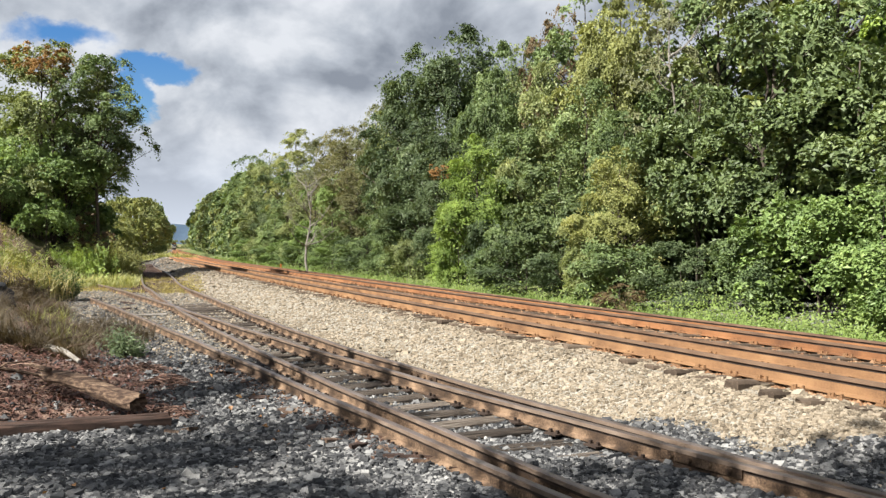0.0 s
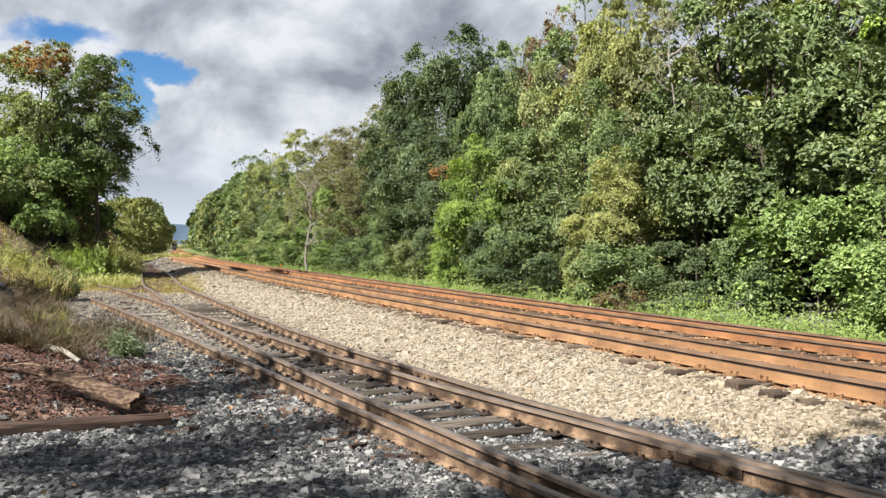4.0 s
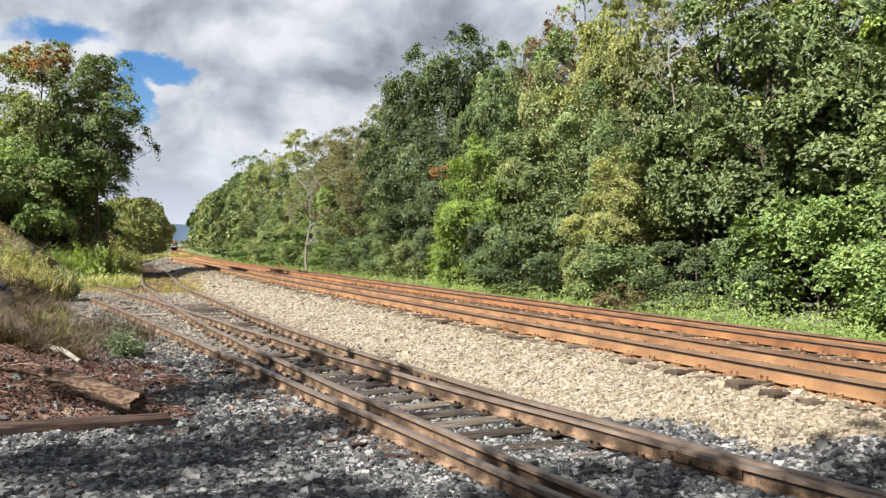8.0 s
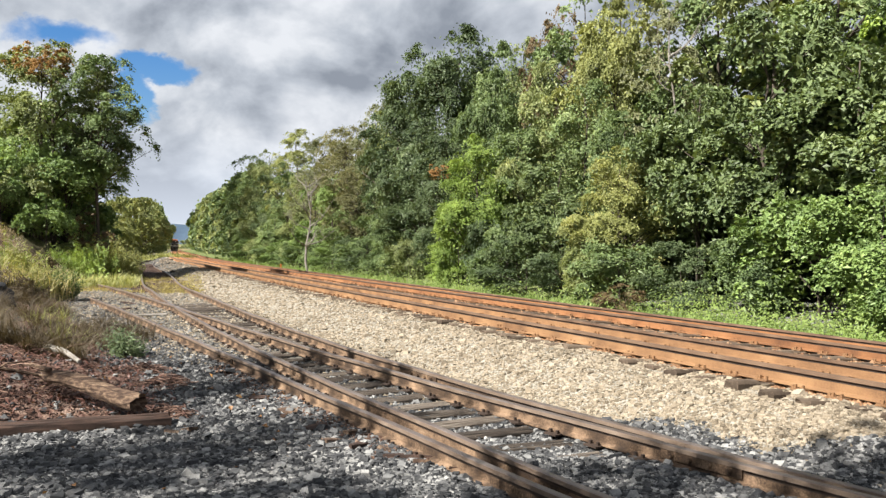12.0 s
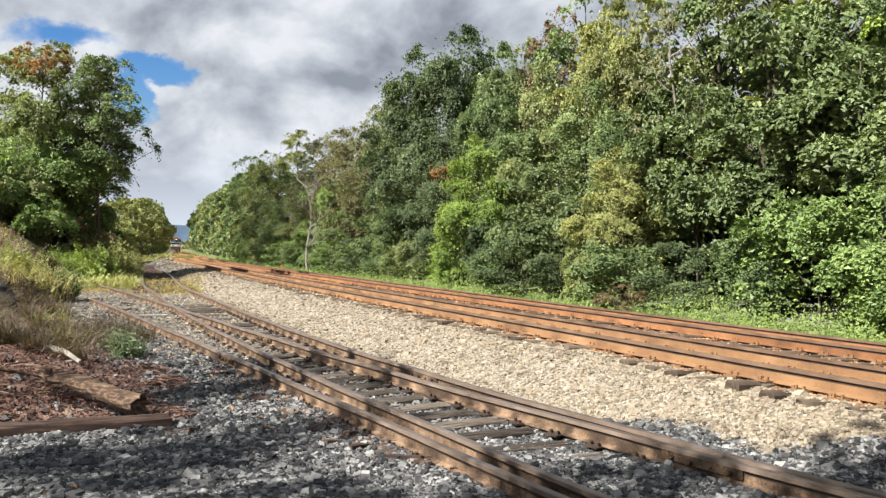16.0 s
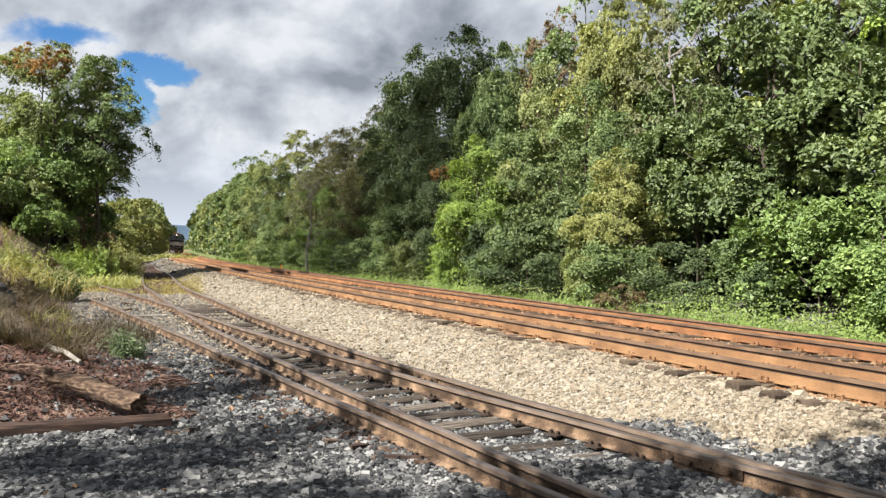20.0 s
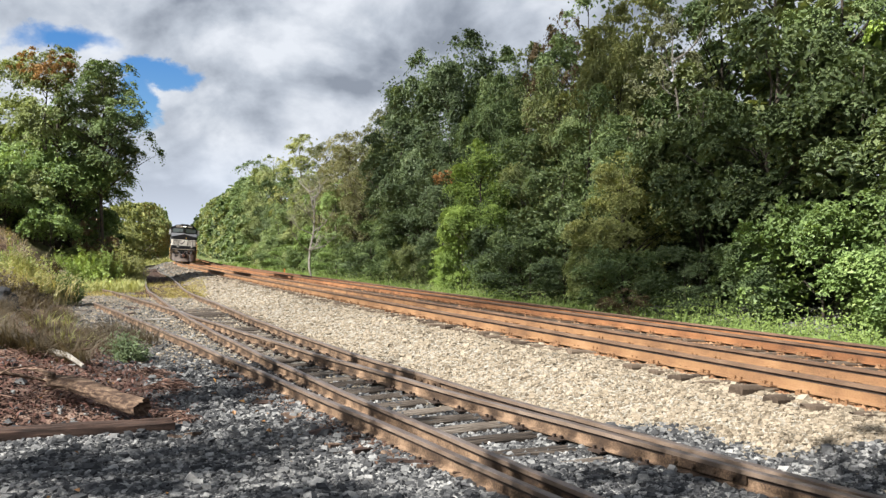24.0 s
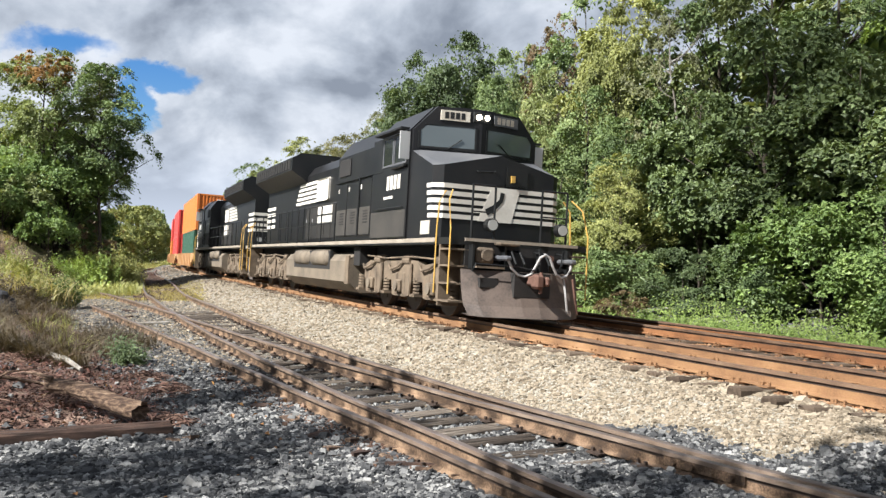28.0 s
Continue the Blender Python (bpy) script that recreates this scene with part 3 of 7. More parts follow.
def spread(a, b, step, far_lo, far_hi, grow=1.22):
    v = list(np.arange(a, b, step))
    s, p = step, v[-1]
    while p < far_hi:
        s *= grow
        p += s
        v.append(p)
    s, p = step, v[0]
    while p > far_lo:
        s *= grow
        p -= s
        v.insert(0, p)
    return np.array(v)


def build_ground():
    vs, ys = spread(-17, 13, 0.16, -1800, 1800), spread(5, 42, 0.16, -1200, 3500, 1.12)
    V, Y = np.meshgrid(vs, ys)
    X = main_x(np.clip(Y, -60, 900)) + V
    Z = land(X, np.clip(Y, -60, 900))
    k, r = len(vs), len(ys)
    i = (np.arange(r - 1)[:, None] * k + np.arange(k - 1)[None, :]).ravel()
    me = mesh_of("ground", np.stack([X, Y, Z], -1).reshape(-1, 3), np.stack([i, i + 1, i + k + 1, i + k], -1), ground_mat(), smooth=True)
    at = me.color_attributes.new("cover", "FLOAT_COLOR", "POINT")
    at.data.foreach_set("color", cover_of(X, Y).reshape(-1).astype(np.float32))
    tagged(new("ground", me), "grey and pale gravel ground with earth bank and grass", "ground", kind="structure")


build_ground()


# ---- rails and ties ----
def rail_mesh(name, pts, mats, lean=0.0, height=RAIL_H):
    """A flat-bottomed rail swept along the points of its head."""
    h, a, w, b = height, 0.036, 0.009, 0.07
    prof = [(-a, 0.0), (-a, -0.036), (-w, -0.041), (-w, -0.072), (-w, -h + 0.03), (-b, -h + 0.012), (-b, -h), (b, -h), (b, -h + 0.012), (w, -h + 0.03),
            (w, -0.072), (w, -0.041), (a, -0.036), (a, 0.0), (a - 0.012, 0.006), (-a + 0.012, 0.006)]
    P = np.asarray(pts, dtype=float)
    t = np.gradient(P, axis=0)
    t[:, 2] = 0
    t /= np.linalg.norm(t, axis=1)[:, None]
    nx = np.stack([t[:, 1], -t[:, 0], np.full(len(P), -lean)], -1)
    up = np.stack([t[:, 1] * lean, -t[:, 0] * lean, np.ones(len(P))], -1)
    Q = np.asarray(prof)
    V = P[:, None, :] + nx[:, None, :] * Q[None, :, :1] + up[:, None, :] * Q[None, :, 1:]
    k, r = len(prof), len(P)
    F, S = [], []
    for i in range(r - 1):
        for j in range(k):
            F.append((i * k + j, i * k + (j + 1) % k, (i + 1) * k + (j + 1) % k, (i + 1) * k + j))
            # Slot 2, underside and upper web: the head's shadow painted as a dark band.
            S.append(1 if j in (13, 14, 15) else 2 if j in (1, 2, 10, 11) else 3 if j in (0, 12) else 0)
    F += [(0, 1, 12, 13), (2, 4, 9, 11), (4, 6, 7, 9)]
    S += [0, 0, 0]
    me = mesh_of(name, V.reshape(-1, 3), F, mats, S)
    return me


def steps(a, b, near=0.7):
    v = [a]
    while v[-1] < b:
        v.append(v[-1] + max(near, (v[-1]) * 0.035))
    return np.array(v)


def main_line(offset, fall, name, label, web="rail_main"):
    """One main track: two rails on ties with plates and spikes."""
    track = thing(name, label, "railway track", "main tracks", "structure")
    ys = steps(-20, 1100)
    n = np.sqrt(1 + main_slope(ys) ** 2)
    for side in (-0.7525, 0.7525):
        o = offset + side
        z = HEAD + fall - LEAN * side + drop(ys)
        pts = np.stack([main_x(ys) + o / n, ys - o * main_slope(ys) / n, z], -1)
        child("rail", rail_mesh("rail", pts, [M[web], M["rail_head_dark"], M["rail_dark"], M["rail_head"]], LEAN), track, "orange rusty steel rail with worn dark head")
    return track


def tie_mesh(name, seed, length=2.6, w=0.22, h=0.17, mat="tie"):
    """A squared tie with worn edges, cracks and split ends."""
    r = random.Random(seed)
    bm = BM()
    k = 7
    rings = []
    for i in range(k):
        x = -length / 2 + length * i / (k - 1)
        j = [r.uniform(-0.012, 0.012) for _ in range(8)]
        e = 0.02 + 0.012 * r.random()
        prof = [(-w / 2, -h), (w / 2, -h), (w / 2 + j[0], -e), (w / 2 - e + j[1], j[2]), (0.02 + j[3], -0.004 + j[4]), (0.0, -0.018 + j[5]), (-w / 2 + e, j[6]), (-w / 2 + j[7], -e)]
        rings.append([bm.verts.new((x + r.uniform(-0.02, 0.02) * (i in (0, k - 1)), a, b)) for a, b in prof])
    for a, b in zip(rings, rings[1:]):
        for q in range(8):
            bm.faces.new((a[q], b[q], b[(q + 1) % 8], a[(q + 1) % 8]))
    bm.faces.new(rings[0][::-1])
    bm.faces.new(rings[-1])
    bmesh.ops.recalc_face_normals(bm, faces=bm.faces)
    me = bpy.data.meshes.new(name)
    bm.to_mesh(me)
    bm.free()
    me.materials.append(M[mat])
    return me


track_near = main_line(0.0, 0.0, "main_track_1", "rusty main line track leaning in a curve")
track_far = main_line(4.006, -0.239, "main_track_2", "rusty main line track beside the forest", "rail_red")


FAR_Y = np.array([33, 38, 44, 52, 62, 75, 90, 110], dtype=float)
FAR_2 = np.array([-11.75, -13.7, -15.9, -18.9, -22.9, -27.7, -32.6, -38.0])


def siding_rails():
    """The turnout in the gravel: two stock rails and two running rails that cross at the frog."""
    t = thing("siding_turnout", "old rusty siding turnout lying in grey gravel", "railway track", kind="structure")
    y = np.concatenate([np.arange(2.5, 33, 0.6), [33.0]])
    far_y, far_2 = FAR_Y, FAR_2
    far_4 = far_2 + np.array([1.55, 1.60, 1.62, 1.62, 1.62, 1.60, 1.58, 1.58])
    for xs, far in ((RAIL_1, None), (RAIL_2, far_2), (RAIL_3, None), (RAIL_4, far_4)):
        yy, xx = y, lerp(y, RAIL_Y, xs)
        if xs is RAIL_1:
            yy, xx = yy[yy < 27.6], xx[yy < 27.6]
        if xs is RAIL_3:
            run = np.arange(33.6, 41.4, 0.6)
            yy, xx = np.concatenate([yy, run]), np.concatenate([xx, xx[-1] - 0.60 * (run - 33) - 0.004 * (run - 33) ** 2])
        if far is not None:
            fy = np.arange(34, 110, 1.5)
            yy, xx = np.concatenate([y[:-2], fy]), np.concatenate([xx[:-2], lerp(fy, far_y, far)])
        back = np.arange(-14.0, 2.4, 1.2)
        slope = (xx[1] - xx[0]) / (yy[1] - yy[0])
        yy, xx = np.concatenate([back, yy]), np.concatenate([xx[0] + slope * (back - yy[0]), xx])
        z = np.full(len(yy), SIDE_HEAD) + drop(yy) + 0.006 * np.sin(yy * 1.7)
        child("rail", rail_mesh("rail", np.stack([xx, yy, z], -1), [M["rail"], M["rail_top"], M["rail_dark"], M["rail_head_lit"]], height=0.165), t, "brown rusty rail with worn head")
    return t


turnout = siding_rails()


def siding_ties():
    meshes = [tie_mesh("tie", s, 2.75) for s in range(6)]
    dark = [tie_mesh("tie", 40 + s, 2.5, 0.26, mat="tie_red") for s in range(4)]
    r = random.Random(5)
    y = 7.55
    while y < 31:
        xa, xb = float(lerp(y, RAIL_Y, RAIL_1)), float(lerp(y, RAIL_Y, RAIL_4))
        mid = (xa + xb) / 2
        a = math.degrees(math.atan(float(lerp(y + 0.5, RAIL_Y, RAIL_2) - lerp(y - 0.5, RAIL_Y, RAIL_2))))
        wide = (xb - xa) * math.cos(math.radians(a)) / 1.5
        m = pose(mid + r.uniform(-0.1, 0.1), y, SIDE_HEAD - 0.168 - r.uniform(0, 0.02) + float(drop(y)), r.uniform(-1.5, 1.5), r.uniform(-1, 1), -a + r.uniform(-2, 2))
        child("tie", r.choice(meshes), turnout, m=m @ Matrix.Diagonal((max(1.0, wide * 0.9), 1, 1, 1)))
        y += 0.56 * math.cos(math.radians(a)) + r.uniform(-0.03, 0.03)
    # Far ties of old timber, coloured darker to stand for shade bands too.
    y = 33.0
    while y < 82:
        slope = float(lerp(y + 0.5, FAR_Y, FAR_2) - lerp(y - 0.5, FAR_Y, FAR_2))
        m = pose(float(lerp(y, FAR_Y, FAR_2)) + 0.8, y, SIDE_HEAD - 0.125 + float(drop(y)), 0, r.uniform(-1, 1), -math.degrees(math.atan(slope)))
        child("tie", r.choice(dark), turnout, m=m)
        y += 0.52


siding_ties()


def siding_plates():
    """Rusty plates with spikes where the siding rails lie on their ties."""
    bm = BM()
    box(bm, -0.16, 0.16, -0.085, 0.085, 0.0, 0.016)
    for dx in (-0.10, 0.10):
        for dy in (-0.05, 0.05):
            box(bm, dx - 0.014, dx + 0.014, dy - 0.014, dy + 0.014, 0.016, 0.05)
    bmesh.ops.recalc_face_normals(bm, faces=bm.faces)
    me = bpy.data.meshes.new("tie_plate")
    bm.to_mesh(me)
    bm.free()
    me.materials.append(M["rail_dark"])
    r = random.Random(6)
    y = 7.55
    while y < 24:
        a = math.degrees(math.atan(float(lerp(y + 0.5, RAIL_Y, RAIL_2) - lerp(y - 0.5, RAIL_Y, RAIL_2))))
        for xs in (RAIL_1, RAIL_2, RAIL_3, RAIL_4):
            x = float(lerp(y, RAIL_Y, xs))
            child("tie_plate", me, turnout, m=pose(x, y, SIDE_HEAD - 0.168 + float(drop(y)), r.uniform(-2, 2), r.uniform(-2, 2), -a + r.uniform(-8, 8)))
        y += 0.56 * math.cos(math.radians(a))


siding_plates()


def joint_bars():
    """Bolted joint bars on the siding rails."""
    for xs, y in ((RAIL_3, 7.05), (RAIL_4, 11.6), (RAIL_1, 13.4), (RAIL_3, 16.2), (RAIL_2, 19.0)):
        x0, x1 = float(lerp(y - 0.45, RAIL_Y, xs)), float(lerp(y + 0.45, RAIL_Y, xs))
        a = math.degrees(math.atan2(x1 - x0, 0.9))
        m = pose((x0 + x1) / 2, y, SIDE_HEAD - 0.085, 0, 0, -a)
        bm = BM()
        for s in (-1, 1):
            box(bm, *sorted((s * 0.010, s * 0.030)), -0.42, 0.42, -0.042, 0.038)
        bar = part("joint_bar", bm, M["rail"], turnout, "rusty bolted joint bar")
        bar.matrix_basis = m
        for k in range(4):
            bm = BM()
            tube(bm, [(-0.065, -0.3 + 0.2 * k, 0), (-0.03, -0.3 + 0.2 * k, 0)], 0.024, 6)
            part("bolt", bm, M["rail"], bar)


joint_bars()


def main_ties(track, offset, fall, y1, y2, mat):
    meshes = [tie_mesh("tie", 20 + s, 2.72, mat=mat) for s in range(4)]
    plate = BM()
    for sx in (-0.7525, 0.7525):
        box(plate, sx - 0.18, sx + 0.18, -0.09, 0.09, 0.0, 0.018)
        for dx in (-0.12, 0.12):
            for dy in (-0.05, 0.05):
                box(plate, sx + dx - 0.012, sx + dx + 0.012, dy - 0.012, dy + 0.012, 0.018, 0.06)
        box(plate, sx - 0.10, sx + 0.10, 0.10, 0.135, -0.06, 0.045)
    bmesh.ops.recalc_face_normals(plate, faces=plate.faces)
    pm = bpy.data.meshes.new("tie_plate")
    plate.to_mesh(pm)
    plate.free()
    pm.materials.append(M["rail_main"])
    r = random.Random(8)
    y = y1
    while y < y2:
        s = float(main_slope(y))
        n = math.sqrt(1 + s * s)
        x, yy = float(main_x(y)) + offset / n, y - offset * s / n
        z = HEAD + fall - RAIL_H - 0.016 + float(drop(y))
        m = pose(x, yy, z, 0, math.degrees(LEAN), math.degrees(math.atan(-s))) @ pose(r.uniform(-0.08, 0.05), 0, -r.uniform(-0.008, 0.016), 0, r.uniform(-0.8, 0.8), r.uniform(-2.5, 2.5))
        ob = child("tie", r.choice(meshes), track, m=m @ Matrix.Diagonal((r.uniform(0.93, 1.01), 1, 1, 1)))
        child("tie_plate", pm, ob)
        y += 0.5 / n


main_ties(track_near, 0.0, 0.0, 7.0, 50, "tie_dark")
main_ties(track_far, 4.006, -0.239, 9.0, 36, "tie_dark")


# ---- loose stone ----
def rock_bank(k, seed):
    """A few angular stone shapes: six-cornered splinters knocked out of true."""
    r = np.random.RandomState(seed)
    c = np.array([(-1, 0, 0), (0, -1, 0), (1, 0, 0), (0, 1, 0), (0, 0, -1), (0, 0, 1)], dtype=float)
    return [c * np.array([1.12, 0.8 + 0.4 * r.rand(), 0.7 + 0.35 * r.rand()]) + r.uniform(-0.36, 0.36, (6, 3)) for _ in range(k)]


ROCK_F = np.array([(0, 1, 5), (1, 2, 5), (2, 3, 5), (3, 0, 5), (1, 0, 4), (2, 1, 4), (3, 2, 4), (0, 3, 4)])


def chip_bank(k, seed):
    """Flat-faced chips of crushed stone: eight corners knocked out of true."""
    r = np.random.RandomState(seed)
    c = np.array([(-1, -1, -1), (1, -1, -1), (1, 1, -1), (-1, 1, -1), (-1, -1, 1), (1, -1, 1), (1, 1, 1), (-1, 1, 1)], dtype=float)
    out = []
    for _ in range(k):
        p = c * np.array([0.95, 0.55 + 0.35 * r.rand(), 0.30 + 0.28 * r.rand()]) + r.uniform(-0.24, 0.24, (8, 3))
        p[4:, :2] *= 0.55 + 0.4 * r.rand()
        out.append(p)
    return out


CHIP_F = np.array([(4, 5, 6), (4, 6, 7), (0, 1, 5), (0, 5, 4), (1, 2, 6), (1, 6, 5), (2, 3, 7), (2, 7, 6), (3, 0, 4), (3, 4, 7)])


def scatter_rocks(name, xy, size, mat, label, seed, sink=0.25, lift=None, chips=False):
    r = np.random.RandomState(seed)
    n = len(xy)
    bank = np.array(chip_bank(60, seed) if chips else rock_bank(60, seed))
    faces, corners = (CHIP_F, 8) if chips else (ROCK_F, 6)
    shape = bank[r.randint(0, 60, n)]
    a, b = r.uniform(0, 2 * np.pi, n), r.normal(0, 0.5 if chips else 0.8, n)
    ca, sa, cb, sb = np.cos(a), np.sin(a), np.cos(b), np.sin(b)
    s = size * np.exp(r.normal(0, 0.38, n))
    p = shape * s[:, None, None] / 2
    y2, z2 = p[..., 1] * cb[:, None] - p[..., 2] * sb[:, None], p[..., 1] * sb[:, None] + p[..., 2] * cb[:, None]
    x3, y3 = p[..., 0] * ca[:, None] - y2 * sa[:, None], p[..., 0] * sa[:, None] + y2 * ca[:, None]
    z = land(xy[:, 0], xy[:, 1]) + s * (0.32 - sink) + (0 if lift is None else lift)
    V = np.stack([x3 + xy[:, :1], y3 + xy[:, 1:2], z2 + z[:, None]], -1).reshape(-1, 3)
    F = (faces[None] + corners * np.arange(n)[:, None, None]).reshape(-1, 3)
    ob = new(name, mesh_of(name, V, F, mat))
    return tagged(ob, label, "gravel", kind="stuff")


def wedge(n, y1, y2, seed, power=1.0):
    """Places spread over the view's wedge, denser near."""
    r = np.random.RandomState(seed)
    y = y1 * (y2 / y1) ** (r.rand(n) ** power)
    return np.stack([y * r.uniform(-0.60, 0.60, n), y], -1), r


def rail_gap(xy):
    """Distance to the nearest siding rail, sideways."""
    return np.min([np.abs(xy[:, 0] - lerp(xy[:, 1], RAIL_Y, q)) for q in (RAIL_1, RAIL_2, RAIL_3, RAIL_4)], axis=0)


def main_u(xy):
    return (xy[:, 0] - main_x(xy[:, 1])) / np.sqrt(1 + main_slope(xy[:, 1]) ** 2)


def ballast():
    xy, r = wedge(380000, 5.9, 34, 3, 1.5)
    c = cover_of(xy[:, 0], xy[:, 1])
    gap = rail_gap(xy) > 0.09
    inside = (xy[:, 0] > lerp(xy[:, 1], RAIL_Y, RAIL_1)) & (xy[:, 0] < lerp(xy[:, 1], RAIL_Y, RAIL_4))
    grey = (c[:, 2] < 0.6) & (r.rand(len(xy)) > c[:, 0] * 1.1) & (xy[:, 1] < 30) & gap & (~inside | (r.rand(len(xy)) < 0.5))
    k = xy[grey & (xy[:, 1] < 14)]
    half = r.rand(len(k)) < 0.5
    scatter_rocks("near_grey_gravel", k[half], 0.021 + 0.0006 * k[half, 1], M["stone_dark"], "loose dark grey crushed stone ballast", 4, 0.2, chips=True)
    big = np.flatnonzero(~half)[::2]
    scatter_rocks("near_grey_stones", k[big], 0.034 + 0.0006 * k[big, 1], M["stone_dark"], "loose angular dark grey ballast stones", 14, 0.15, chips=True)
    k = xy[grey & (xy[:, 1] >= 14)]
    scatter_rocks("grey_gravel", k[::2], 0.032 + 0.0005 * k[::2, 1], M["stone_dark"], "loose grey crushed stone ballast", 5)
    xy, r = wedge(300000, 6.4, 60, 6, 1.0)
    c = cover_of(xy[:, 0], xy[:, 1])
    n = np.sqrt(1 + main_slope(xy[:, 1]) ** 2)
    u = (xy[:, 0] - main_x(xy[:, 1])) / n
    pale = (u < -0.95) & (c[:, 2] < 0.5) & (r.rand(len(xy)) < c[:, 0]) & (rail_gap(xy) > 0.09)
    k = xy[pale]
    scatter_rocks("pale_gravel", k, 0.024 + 0.0008 * k[:, 1], M["stone_pale"], "pale sunlit crushed stone ballast", 7, 0.3, chips=True)
    rusty = (u > -1.0) & (u < 6.3) & (r.rand(len(xy)) < 0.32)
    k = xy[rusty]
    scatter_rocks("rusty_gravel", k, 0.035 + 0.0008 * k[:, 1], M["stone_rust"], "rust-stained ballast between the rails", 8, 0.35)
    r = np.random.RandomState(33)
    y = r.uniform(7.4, 13.0, 1500)
    k = np.stack([lerp(y, RAIL_Y, RAIL_1) - 0.08 - np.abs(r.normal(0, 0.22, 1500)), y], -1)
    scatter_rocks("rust_flakes", k, 0.024 + 0.0004 * k[:, 1], M["stone_umber"], "rust-brown stones and flakes beside the old rail", 34, 0.1)
    xy, r = wedge(42000, 36, 100, 16, 0.8)
    u = main_u(xy)
    bed = xy[:, 0] - lerp(np.clip(xy[:, 1], 33, 110), FAR_Y, FAR_2)
    k = xy[(u > -7.5 - 0.02 * xy[:, 1]) & (u < -1.1) & (r.rand(len(xy)) < np.where(np.abs(bed - 0.8) < 1.3, 0.12, 0.75))]
    scatter_rocks("far_gravel", k, 0.05 + 0.0011 * k[:, 1], M["stone_brown"], "brown and grey ballast along the far siding", 17, 0.3)
    xy, r = wedge(5200, 8.6, 26, 9)
    e = bank_edge(xy[:, 1]) - xy[:, 0]
    k = xy[(e > -0.3) & (e < 7) & (r.rand(len(xy)) < 0.8)]
    scatter_rocks("bank_rubble", k, 0.055 + 0.001 * k[:, 1], M["stone_dark"], "stones and rubble on the earth bank", 10)


ballast()


# ---- vegetation ----
def leaf_quads(P, N, size, r, narrow=0.62):
    """Folded four-cornered leaves at the points P, facing N."""
    n = len(P)
    N = N / np.maximum(np.linalg.norm(N, axis=1), 1e-6)[:, None]
    t = r.normal(0, 1, (n, 3))
    t -= (t * N).sum(1)[:, None] * N
    t /= np.maximum(np.linalg.norm(t, axis=1), 1e-6)[:, None]
    b = np.cross(N, t)
    s = (size * np.exp(r.normal(0, 0.24, n)))[:, None]
    fold = N * s * 0.16
    V = np.stack([P - t * s * 0.5, P + b * s * 0.5 * narrow + fold, P + t * s * 0.5 - N * s * 0.12, P - b * s * 0.5 * narrow + fold], 1)
    return V.reshape(-1, 3)


def quads(n):
    return (np.arange(n)[:, None] * 4 + np.arange(4)[None]).astype(np.int32)


